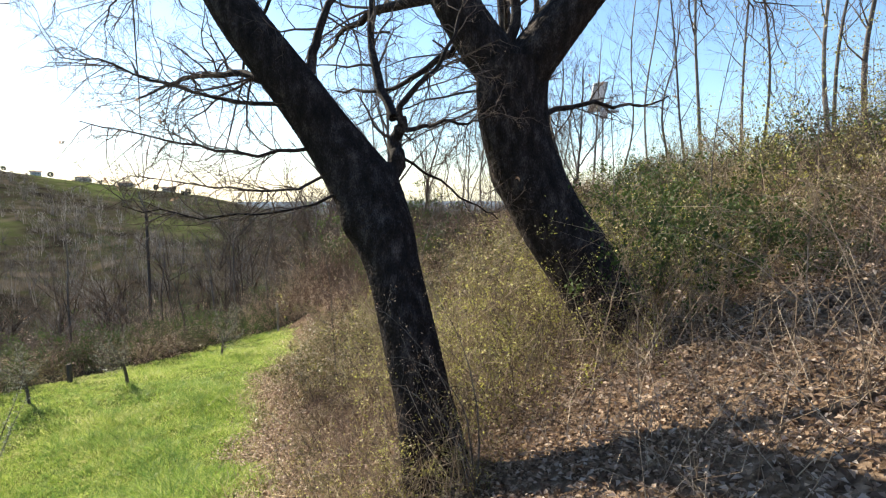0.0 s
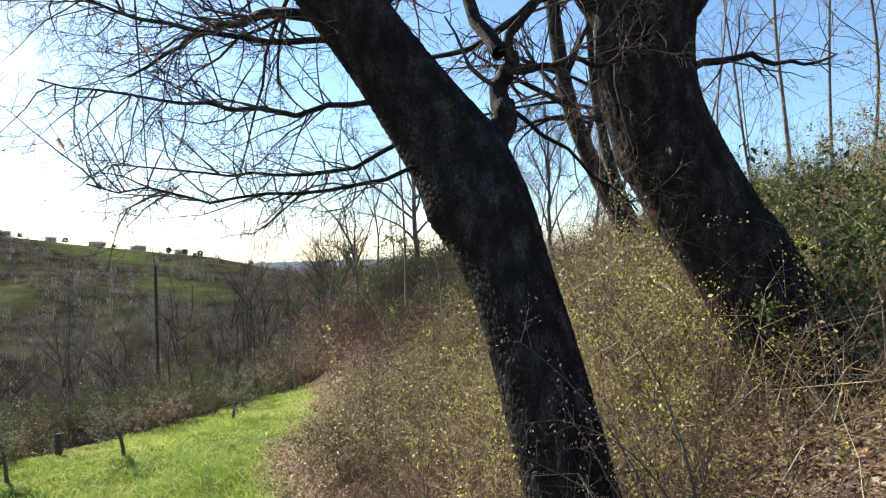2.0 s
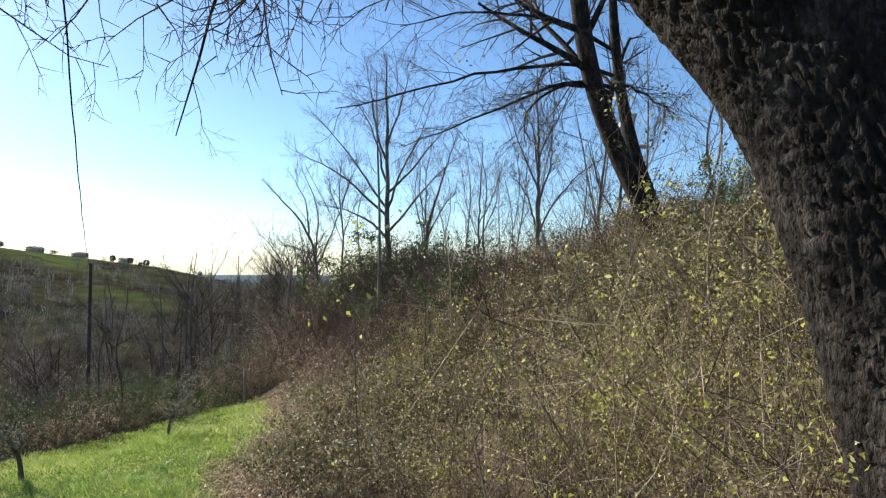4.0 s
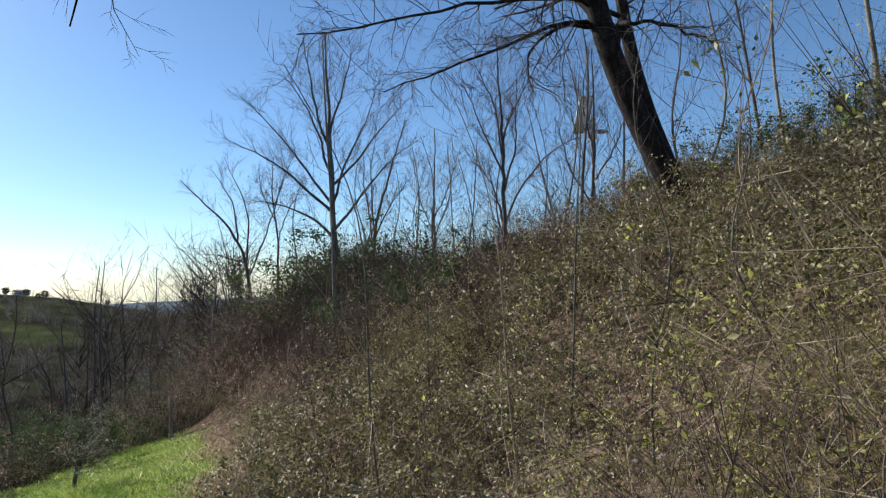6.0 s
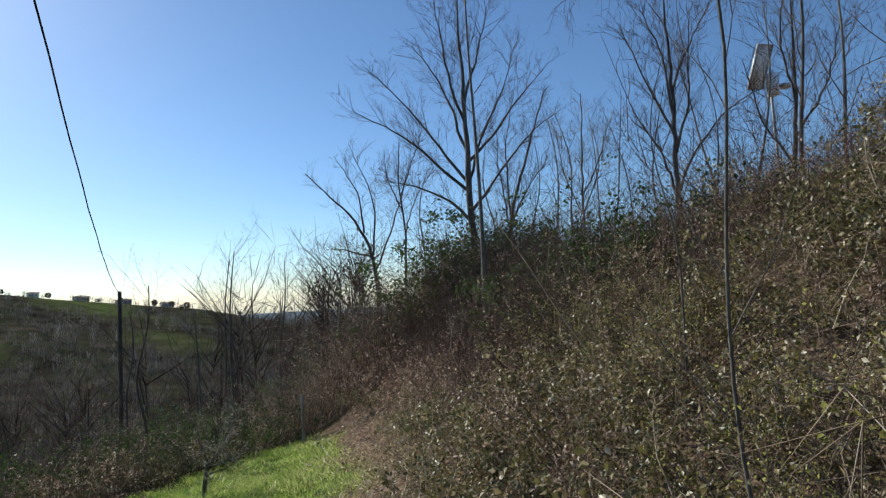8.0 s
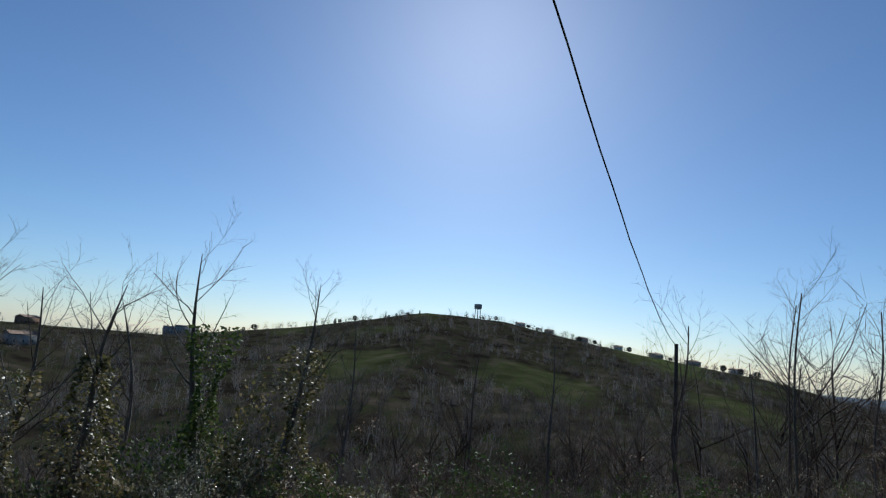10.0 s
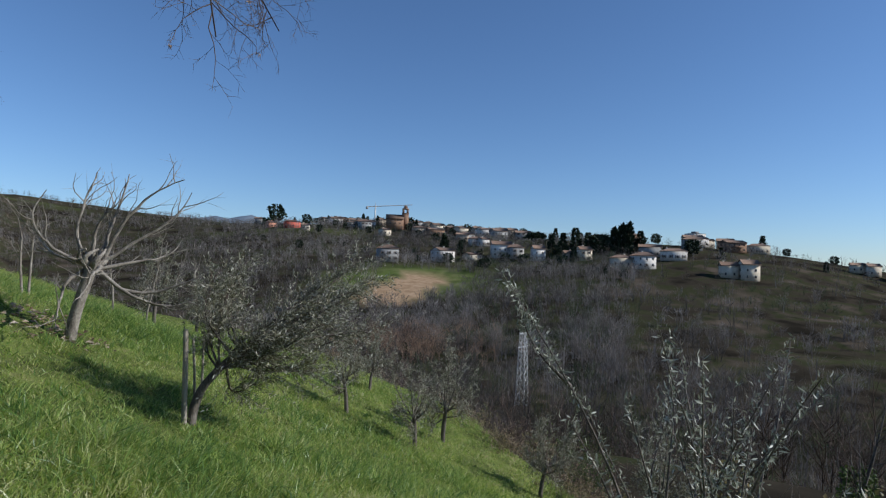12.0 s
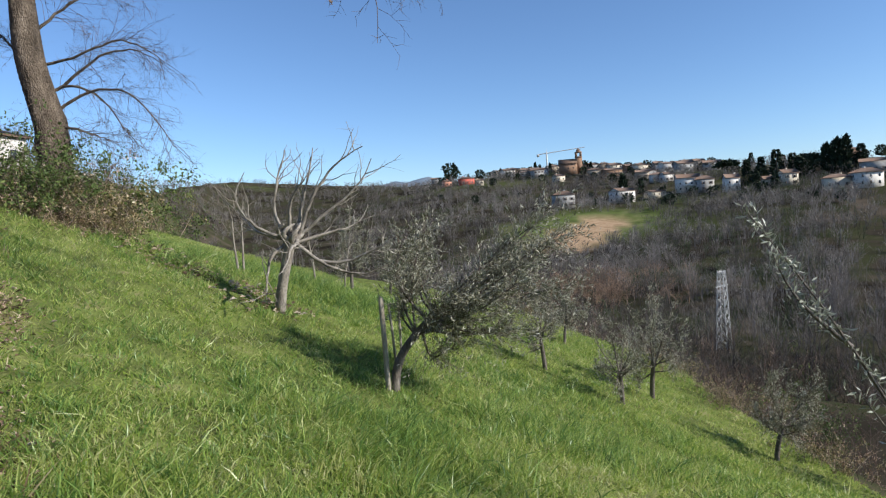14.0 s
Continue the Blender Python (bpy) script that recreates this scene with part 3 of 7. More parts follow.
def oak_one():
    rng = np.random.default_rng(11)
    tree = thing("oak_tree", pose(0, 0, 0), "leaning dark-barked bare oak forking above the brush", "tree", "oaks on the bank")
    line = smooth_path([(0.0, 4.55, -1.0), (-0.08, 4.5, -0.4), (-0.22, 4.5, 0.3), (-0.36, 4.68, 0.98), (-0.56, 4.96, 1.55), (-0.92, 5.02, 2.02), (-1.2, 4.95, 2.46), (-1.5, 4.9, 2.8),
                        (-1.77, 4.95, 3.15), (-2.05, 5.0, 3.9), (-2.25, 5.1, 5.2)], 40)
    s = np.linspace(0, 1, 40)
    r = np.interp(s, [0, 0.06, 0.15, 0.3, 0.37, 0.42, 0.5, 0.7, 1.0], [0.38, 0.28, 0.225, 0.21, 0.27, 0.255, 0.2, 0.165, 0.08])
    g = Geo()
    bark_trunk(g, line, r, rng, knots=((0.37, 1.9, 0.14, 0.14), (0.41, 4.9, 0.16, 0.12), (0.34, 3.3, 0.1, 0.08), (0.56, 0.8, 0.1, 0.08)))
    piece("trunk", g.mesh("trunk", OAK_BARK, True), tree)
    tips = []
    for pts, a, b, k, ln in (
            ([(-0.5, 4.95, 1.6), (-0.42, 4.95, 1.78), (-0.37, 4.95, 2.0), (-0.33, 4.95, 2.2)], 0.095, 0.035, 4, 0.5),
            ([(-0.34, 4.95, 2.15), (-0.4, 4.95, 2.4), (-0.2, 4.95, 2.55), (0.0, 5.0, 2.7), (0.15, 5.1, 3.2)], 0.03, 0.007, 14, 0.7),
            ([(-0.35, 4.95, 2.1), (-0.1, 5.0, 2.15), (0.2, 5.1, 2.2), (0.45, 5.2, 2.35)], 0.022, 0.006, 12, 0.6),
            ([(-0.35, 4.95, 1.9), (-0.05, 5.1, 1.75), (0.25, 5.3, 1.55), (0.5, 5.5, 1.35)], 0.014, 0.005, 10, 0.5),) + (
                    ([(-0.4, 4.95, 2.2), (-0.6, 5.1, 2.7), (-0.65, 5.3, 3.2), (-0.4, 5.5, 4.0)], 0.045, 0.012, 14, 0.8),
            ([(-1.0, 5.0, 2.25), (-1.6, 5.0, 2.3), (-2.2, 5.1, 2.5), (-3.3, 5.3, 2.75)], 0.022, 0.005, 44, 0.8),
            ([(-0.85, 5.0, 2.0), (-1.4, 4.9, 1.85), (-2.0, 5.0, 1.95), (-3.1, 5.2, 2.2)], 0.018, 0.005, 42, 0.75),
            ([(-0.75, 5.0, 1.85), (-1.2, 5.2, 1.62), (-1.8, 5.4, 1.55), (-2.9, 5.6, 1.75)], 0.016, 0.004, 40, 0.7),
            ([(-0.7, 4.9, 1.7), (-1.1, 4.6, 1.45), (-1.6, 4.5, 1.35), (-2.4, 4.5, 1.5)], 0.013, 0.004, 26, 0.6),) + (
                    ([(-1.1, 5.0, 2.4), (-1.6, 5.4, 2.65), (-2.3, 5.9, 2.75), (-3.2, 6.4, 2.55)], 0.045, 0.01, 22, 0.9),
            ([(-1.1, 5.0, 2.5), (-1.0, 5.0, 2.8), (-0.95, 5.0, 3.2), (-0.7, 5.2, 4.0)], 0.045, 0.012, 14, 0.8),
            ([(-1.85, 4.95, 3.3), (-2.4, 5.3, 3.5), (-3.0, 5.8, 3.6), (-3.5, 6.4, 3.3)], 0.028, 0.005, 26, 0.8),
            ([(-1.95, 4.95, 3.6), (-2.6, 4.7, 3.8), (-3.3, 4.6, 3.9), (-4.0, 5.0, 3.6)], 0.055, 0.012, 16, 0.9),
            ([(-2.0, 5.0, 3.9), (-1.8, 5.7, 4.2), (-1.4, 6.6, 4.5), (-0.9, 7.6, 4.4)], 0.06, 0.012, 18, 0.9),) + (
                    ([(-2.1, 5.0, 4.6), (-3.1, 4.75, 4.5), (-4.1, 4.8, 2.9), (-4.5, 5.0, 1.15)], 0.03, 0.005, 40, 0.65),
            ([(-2.1, 5.05, 4.5), (-3.4, 4.7, 3.7), (-4.6, 4.4, 2.7), (-5.25, 4.3, 1.6)], 0.032, 0.005, 40, 0.65)):
        tips += bough(rng, tree, "branch", pts, a, b, k, ln)[1]
    hanging_leaves(rng, tree, tips, 26)


def oak_two():
    rng = np.random.default_rng(12)
    tree = thing("oak_tree", pose(0, 0, 0), "thick leaning bare oak with a wide fork", "tree", "oaks on the bank")
    line = smooth_path([(2.15, 5.8, -0.25), (1.8, 5.75, 0.1), (1.55, 5.75, 0.55), (1.28, 5.75, 0.95), (0.99, 5.81, 1.43), (0.72, 5.85, 2.0), (0.62, 5.82, 2.45), (0.66, 5.78, 2.85)], 30)
    s = np.linspace(0, 1, 30)
    g = Geo()
    bark_trunk(g, line, np.interp(s, [0, 0.1, 0.3, 0.75, 1], [0.46, 0.38, 0.335, 0.325, 0.33]), rng, 200, 0.016, (0.02, 0.06), 0.013, knots=((0.7, 1.5, 0.14, 0.1), (0.45, 4.6, 0.16, 0.1)))
    bark_trunk(g, smooth_path([(0.6, 5.8, 2.65), (0.4, 5.78, 2.9), (0.22, 5.76, 3.15), (0.0, 5.7, 3.45), (-0.3, 5.8, 4.3), (-0.4, 6.0, 5.6)], 20), np.linspace(0.24, 0.11, 20), rng, 110, 0.022, (0.034, 0.07))
    bark_trunk(g, smooth_path([(0.7, 5.78, 2.65), (0.9, 5.72, 2.92), (1.12, 5.66, 3.22), (1.45, 5.6, 3.6), (2.1, 5.6, 4.5), (2.5, 5.8, 5.6)], 20), np.linspace(0.24, 0.1, 20), rng, 110, 0.022, (0.034, 0.07))
    piece("trunk", g.mesh("trunk", OAK_BARK, True), tree)
    tips = []
    for pts, a, b, k, ln in (
            ([(0.62, 5.8, 2.9), (0.72, 5.8, 3.3), (0.8, 5.9, 3.9), (0.7, 6.2, 4.6)], 0.06, 0.015, 10, 0.8),
            ([(0.9, 5.8, 2.3), (1.3, 6.0, 2.5), (1.8, 6.2, 2.4), (2.4, 6.5, 2.6)], 0.03, 0.007, 12, 0.7),
            ([(0.3, 5.8, 3.0), (-0.2, 6.0, 2.75), (-0.7, 6.3, 2.6), (-1.2, 6.8, 2.7)], 0.04, 0.008, 14, 0.7),
            ([(0.0, 5.7, 3.4), (-0.6, 6.3, 3.5), (-1.2, 7.1, 3.5), (-1.6, 8.0, 3.3)], 0.06, 0.01, 18, 0.9),
            ([(1.2, 5.65, 3.3), (1.5, 6.4, 3.5), (1.6, 7.4, 3.8), (1.4, 8.4, 3.9)], 0.06, 0.01, 16, 0.9),) + (
                    ([(1.3, 5.6, 3.4), (2.0, 5.4, 3.5), (2.8, 5.6, 3.4), (3.6, 6.0, 3.5)], 0.05, 0.01, 14, 0.8),
            ([(-0.3, 5.8, 4.2), (-1.0, 6.4, 4.7), (-1.8, 7.2, 4.8), (-2.4, 8.2, 4.4)], 0.06, 0.01, 16, 0.9),
            ([(-0.9, 6.3, 4.6), (-2.0, 7.6, 4.3), (-3.0, 8.8, 2.9), (-3.5, 9.4, 1.8)], 0.04, 0.005, 22, 0.7)):
        tips += bough(rng, tree, "branch", pts, a, b, k, ln)[1]
    hanging_leaves(rng, tree, tips, 14)


oak_one()
oak_two()


def budding_shrub():
    """Bare shrub with swelling buds at the foot of the oak."""
    rng = np.random.default_rng(91)
    x, y = 0.22, 3.92
    base = np.array([x, y, float(ground(x, y)) - 0.05])
    ob = thing("budding_shrub", pose(*base), "bare grey shrub with swelling buds beside the oak", "bush")
    buds = Geo()
    for pts in ([(0.12, 3.98, 0.1), (-0.1, 4.05, 0.5), (-0.3, 4.08, 0.68), (-0.47, 4.1, 0.78)], [(0.15, 3.95, 0.2), (-0.14, 4.0, 0.55), (-0.36, 4.05, 0.52), (-0.5, 4.06, 0.5)],
                [(0.1, 3.95, 0.0), (-0.1, 4.0, 0.3), (-0.25, 4.05, 0.48), (-0.28, 4.08, 0.66)], [(0.25, 4.0, 0.2), (0.12, 4.05, 0.6), (-0.05, 4.1, 0.9), (-0.12, 4.1, 1.1)],
                [(0.1, 3.9, 0.0), (-0.12, 3.95, 0.15), (-0.3, 4.0, 0.3), (-0.42, 4.05, 0.32)]):
        ln = smooth_path(np.concatenate([[base], np.array(pts)]) - base, 14)
        ln[1:] += np.cumsum(rng.normal(0, 0.007, (13, 3)), 0)
        g = Geo()
        tube(g, ln, np.linspace(0.008, 0.0009, 14), 6, rough=0.05, rng=rng)
        ends = spray(g, ln[4:], 12, 0.24, 0.0017, rng, up=0.1, levels=2, thin=0.0009)
        piece("stem", g.mesh("stem", GREY_BARK, True), ob)
        leaves(buds, ends, unit(rng.normal(0, 0.5, (len(ends), 3)) + [0, 0, 0.6]), rng.uniform(0.01, 0.02, len(ends)), 0.5, 0.15, rng)
    tagged(piece("bud", buds.mesh("bud", DEAD_LEAF), ob), kind="stuff")


budding_shrub()


# ---------------- other bare trees ----------------
def bare_tree(name, seed, line, r0, r1, limbs, limb_len, bark, label, group="", kids=(6, 5), last=2, up=0.12, start=0.3, spread=0.8, category="tree", limb_r=0.42):
    """A tree with a trunk along line, main limbs, twigs."""
    rng = np.random.default_rng(seed)
    base = np.array(line[0], float)
    tree = thing(name, pose(*base), label, category, group)
    pts = smooth_path(np.array(line, float) - base, 18)
    g = Geo()
    tube(g, pts, np.linspace(r0, r1, 18) + r0 * 0.5 * np.exp(-np.arange(18) * 1.2), 9, rough=0.05, rng=rng)
    piece("trunk", g.mesh("trunk", bark, True), tree)
    fine, tips = Geo(), []
    for c in range(limbs):
        t = (start + (0.98 - start) * (c + rng.uniform(0, 1)) / limbs) * 17
        i = min(int(t), 16)
        at = pts[i] + (pts[i + 1] - pts[i]) * (t - i)
        ax = unit(pts[i + 1] - pts[i])
        sd = unit(np.cross(ax, rng.normal(size=3)))
        limb = Geo()
        grow(rng, [limb, fine], at, unit(ax * rng.uniform(0.5, 1.1) + sd * spread), limb_len * rng.uniform(0.6, 1.1) * (1.25 - 0.6 * t / 17),
             (r0 + (r1 - r0) * t / 17) * limb_r, 0, last, kids, up=up, wander=0.13, spread=0.75, shrink=0.55, tips=tips)
        piece("limb", limb.mesh("limb", bark, True), tree)
    if fine.n:
        tagged(piece("twig_tangle", fine.mesh("twig_tangle", TWIG), tree), kind="stuff")
    return tree, tips, rng


def rise(line, dz=0.0):
    """Set the foot of a line of trunk points on the ground."""
    x, y = line[0][0], line[0][1]
    return [(x, y, float(ground(x, y)) - 0.12 + dz)] + list(line[1:])


def upright(x, y, h, lean=(0, 0), kink=0.15, seed=0):
    rng = np.random.default_rng(seed)
    z = float(ground(x, y)) - 0.1
    return [(x + lean[0] * h * s + (rng.normal(0, kink * 0.3) if s else 0), y + lean[1] * h * s + (rng.normal(0, kink * 0.3) if s else 0), z + h * s) for s in (0, 0.25, 0.5, 0.75, 1)]


bare_tree("bare_tree", 21, rise([(2.75, 12.6, 0), (2.59, 12.64, 1.2), (2.08, 12.75, 2.17), (1.74, 12.68, 2.94), (1.44, 12.54, 3.6), (1.2, 12.3, 5.0), (1.0, 12.0, 7.0)]), 0.19, 0.1, 13, 2.6, OAK_BARK,
          "leaning dark bare tree on the crest of the bank", kids=(7, 5, 3), last=3, start=0.35, up=0.02)
def crest_boughs():
    rng = np.random.default_rng(210)
    tree = thing("bare_tree", pose(0, 0, 0), "wide-spreading bare tree reaching out from the crest", "tree")
    g = Geo()
    tube(g, smooth_path([(2.9, 12.9, float(ground(2.9, 12.9)) - 0.1), (2.6, 12.9, 1.6), (2.2, 12.95, 2.8), (2.0, 12.9, 4.2), (1.9, 12.8, 6.0)], 16), np.linspace(0.13, 0.05, 16), 9, rough=0.05, rng=rng)
    piece("trunk", g.mesh("trunk", OAK_BARK, True), tree)
    for pts in ([(1.95, 12.8, 3.4), (1.49, 12.64, 3.57), (0.7, 12.55, 3.31), (-0.21, 12.42, 2.77), (-0.79, 12.23, 2.51), (-1.33, 11.99, 2.24)], [(1.95, 12.8, 3.6), (1.46, 12.56, 3.75), (0.27, 12.26, 3.51), (-0.72, 12.03, 3.19), (-1.62, 11.67, 2.83), (-2.23, 11.36, 2.6)],
                [(1.95, 12.8, 3.3), (1.33, 12.64, 3.5), (0.73, 12.49, 3.14), (0.28, 12.28, 2.71), (0.42, 12.04, 2.3)], [(1.95, 12.8, 3.5), (1.85, 12.21, 3.2), (2.02, 11.64, 2.98), (2.15, 11.16, 2.6)],
                [(1.95, 12.8, 4.0), (1.0, 12.4, 4.3), (-0.2, 12.0, 4.2), (-1.4, 11.6, 3.8)]):
        bough(rng, tree, "branch", pts, 0.034, 0.006, 34, 0.95, kids=(6, 4), droop=0.16)


crest_boughs()


def limbed_tree(seed, trunk, r0, r1, limbs, label, bark, twigs=26, length=1.1, twig_mat=None):
    """A bare tree with its trunk and main limbs given by a few points each, and sprays of twigs on them."""
    rng = np.random.default_rng(seed)
    trunk = rise(trunk)
    base = np.array(trunk[0])
    tree = thing("slender_tree", pose(*base), label, "tree")
    line = smooth_path(np.array(trunk) - base, 24)
    line[1:-1] += rng.normal(0, 0.012, (22, 3))
    g = Geo()
    tube(g, line, np.linspace(r0, r1, 24), 9, rough=0.05, rng=rng)
    piece("trunk", g.mesh("trunk", bark, True), tree)
    fine = Geo()
    spray(fine, line[9:], twigs, length, 0.006, rng)
    for limb in limbs:
        ln = smooth_path(np.array(limb) - base, 14)
        ln[1:] += np.cumsum(rng.normal(0, 0.018, (13, 3)), 0)
        g = Geo()
        tube(g, ln, np.linspace(r0 * 0.42, 0.006, 14), 6, rough=0.04, rng=rng)
        piece("limb", g.mesh("limb", bark, True), tree)
        spray(fine, ln, twigs, length, 0.0065, rng, up=0.25)
    tagged(piece("twig_tangle", fine.mesh("twig_tangle", twig_mat or TWIG), tree), kind="stuff")


limbed_tree(22, [(-1.75, 21.6, 0), (-1.82, 21.3, 0.2), (-1.87, 21.1, 1.86), (-1.91, 21.0, 3.92), (-1.93, 21.0, 6.6)], 0.1, 0.014,
            [[(-1.85, 21.2, 1.9), (-2.75, 21.0, 2.68), (-3.42, 20.5, 3.2), (-4.37, 20.0, 3.5)], [(-1.85, 21.2, 2.1), (-2.58, 21.4, 3.13), (-3.2, 21.3, 4.04), (-4.1, 21.2, 5.0)],
             [(-1.89, 21.1, 2.9), (-2.28, 21.7, 4.43), (-3.04, 21.9, 5.87)], [(-1.82, 21.2, 1.5), (-1.08, 21.9, 2.44), (-0.24, 22.3, 3.5), (0.64, 22.8, 4.2)],
             [(-1.85, 21.2, 2.2), (-1.37, 21.5, 3.52), (-0.78, 21.6, 4.67), (-0.57, 21.6, 5.4)], [(-1.83, 21.2, 1.2), (-2.33, 21.3, 1.83), (-3.09, 21.1, 2.1), (-3.62, 20.9, 2.2)],
             [(-1.9, 21.0, 3.9), (-1.57, 21.1, 5.17), (-1.23, 20.7, 6.0)], [(-1.88, 21.1, 2.6), (-1.06, 21.8, 3.43), (-0.25, 22.0, 4.57), (0.26, 22.3, 5.1)], [(-1.9, 21.0, 3.5), (-2.3, 20.7, 4.9), (-2.5, 20.5, 6.2)]],
            "slender bare tree with wide rising limbs above the brush", GREY_BARK, 30, 1.15)
limbed_tree(23, [(-4.55, 26.0, 0), (-4.58, 26.0, 0.0), (-4.74, 26.3, 1.12), (-5.38, 26.6, 2.25), (-6.29, 27.0, 3.05), (-6.98, 27.3, 3.8)], 0.085, 0.012,
            [[(-4.63, 26.0, 0.4), (-3.99, 26.1, 1.82), (-3.53, 26.1, 3.26), (-3.4, 26.2, 4.2)], [(-4.7, 26.2, 0.9), (-4.48, 25.7, 2.13), (-4.73, 25.4, 3.15), (-5.14, 25.1, 4.2)],
             [(-4.66, 26.1, 0.8), (-5.25, 26.4, 0.98), (-5.87, 26.8, 1.2), (-6.42, 27.2, 1.17)], [(-5.0, 26.4, 1.6), (-5.0, 26.2, 2.8), (-5.6, 26.0, 3.9)]],
            "small dark bare tree leaning out over the brush", TWIG, 22, 0.9)
limbed_tree(27, [(-3.75, 26.0, 0), (-3.71, 26.0, 0.28), (-3.62, 25.8, 1.66), (-3.83, 25.5, 3.04), (-3.68, 25.3, 4.2)], 0.06, 0.01,
            [[(-3.64, 25.9, 1.5), (-3.27, 26.1, 2.63), (-2.8, 26.1, 3.3)], [(-3.7, 25.7, 2.2), (-4.1, 25.6, 3.1), (-4.2, 25.5, 3.9)], [(-3.75, 25.6, 2.6), (-3.3, 25.4, 3.5), (-3.1, 25.3, 4.2)]],
            "small bare tree with fine reddish twigs", TWIG, 26, 0.8, RED_TWIG)
limbed_tree(28, [(-0.62, 24.0, 0), (-0.65, 24.0, 0.38), (-0.66, 23.6, 1.68), (-0.33, 23.1, 2.74), (0.24, 22.7, 4.6)], 0.075, 0.012,
            [[(-0.65, 23.9, 1.0), (-0.91, 24.0, 2.73), (-1.05, 23.9, 4.1)], [(-0.64, 23.8, 1.3), (-0.12, 23.6, 2.17), (0.43, 23.2, 2.8)], [(-0.64, 23.7, 1.6), (-0.66, 23.8, 3.37), (-0.41, 23.6, 4.6)]],
            "dark bare tree with upswept branches", TWIG, 30, 0.9)
limbed_tree(24, [(2.42, 19.6, 0), (2.36, 19.5, -0.2), (2.18, 19.4, 1.19), (2.2, 19.3, 2.86), (2.16, 19.2, 4.55), (2.09, 19.1, 5.9)], 0.075, 0.012,
            [[(2.2, 19.3, 2.2), (2.58, 19.3, 3.28), (2.47, 19.0, 4.6)], [(2.2, 19.4, 1.3), (2.68, 19.6, 2.32), (3.81, 19.8, 3.32), (4.72, 19.9, 3.71)], [(2.2, 19.3, 2.5), (1.73, 19.5, 3.69), (1.37, 19.5, 4.8)],
             [(2.2, 19.3, 2.9), (1.95, 19.3, 4.15), (1.53, 19.1, 4.9)], [(2.19, 19.4, 1.4), (1.86, 19.6, 2.42), (1.39, 19.8, 3.0)], [(2.19, 19.3, 3.4), (2.93, 19.8, 4.71), (3.34, 20.0, 5.5)]],
            "tall bare tree with a forked crown on the slope", GREY_BARK, 30, 1.1)
limbed_tree(29, [(0.95, 22.0, 0), (0.9, 22.0, 1.2), (0.95, 21.9, 2.5), (1.0, 21.8, 4.3)], 0.05, 0.01, [[(0.9, 22.0, 1.4), (0.5, 22.2, 2.6), (0.4, 22.0, 3.4)], [(0.93, 22.0, 1.8), (1.4, 21.8, 2.8), (1.6, 21.6, 3.6)]],
            "thin bare tree with pale feathery twigs", PALE_BARK, 34, 0.8, DRY_TWIG)
limbed_tree(30, [(4.1, 18.6, 0), (4.1, 18.6, 1.6), (4.2, 18.5, 3.0), (4.2, 18.4, 5.4)], 0.06, 0.01, [[(4.1, 18.6, 1.7), (3.6, 18.8, 2.8), (3.3, 18.6, 3.8)], [(4.15, 18.6, 2.2), (4.8, 18.4, 3.3), (5.0, 18.2, 4.4)], [(4.2, 18.5, 2.8), (3.9, 18.3, 4.0), (3.9, 18.0, 5.0)]],
            "bare tree with a haze of twigs on the crest", GREY_BARK, 30, 1.0)
for k, (x, y, h, r) in enumerate(((-3.2, 26.5, 5.5, 0.06), (0.6, 25.0, 6.0, 0.07), (1.8, 27.0, 6.5, 0.07), (5.2, 25.0, 7.0, 0.08), (-1.0, 28.0, 6.5, 0.07), (-6.5, 31, 5.0, 0.06),
                                  (7.5, 20.0, 7.5, 0.08), (4.3, 17.5, 6.0, 0.06), (6.4, 15.5, 8.0, 0.05), (5.1, 11.9, 8.0, 0.05), (6.2, 12.6, 8.0, 0.04), (7.4, 11.6, 9.0, 0.065), (8.6, 10.8, 9.0, 0.07), (3.9, 14.5, 7.0, 0.035), (5.7, 10.9, 7.0, 0.035), (4.4, 12.8, 7.0, 0.03), (6.7, 10.4, 8.0, 0.045),
                                  (8.9, 9.4, 8.5, 0.055), (2.9, 16.5, 6.5, 0.05), (3.6, 19.0, 5.5, 0.05),) + ((9.8, 14, 9, 0.1), (0.2, 23.5, 4.6, 0.04), (1.2, 23.0, 5.0, 0.045), (2.0, 24.5, 5.6, 0.04), (3.2, 23.2, 5.4, 0.05), (-0.6, 25.2, 4.8, 0.04), (4.2, 21.6, 5.6, 0.04), (1.6, 21.4, 4.4, 0.035), (3.0, 26.4, 6.4, 0.05))):
    bare_tree("slender_tree", 40 + k, upright(x, y, h, (0.06 * math.sin(k * 2.1), 0.04 * math.cos(k * 1.7)), 0.8, seed=k), r * 0.72, 0.008, 17, 1.5, (GREY_BARK, PALE_BARK)[k % 2],
              "thin pale bare tree on the slope", "thin trees on the slope", kids=(5, 4), start=0.22, up=0.12)

bare_tree("slender_tree", 25, rise([(-1.95, 17.4, 0), (-1.9, 17.35, 0.5), (-1.92, 17.3, 2.0), (-2.0, 17.1, 3.6), (-2.0, 17.0, 4.8)]), 0.045, 0.012, 8, 0.9, PALE_BARK, "thin pale-stemmed bare tree rising from brush", "thin trees on the slope", kids=(4, 3), start=0.55, up=0.2)
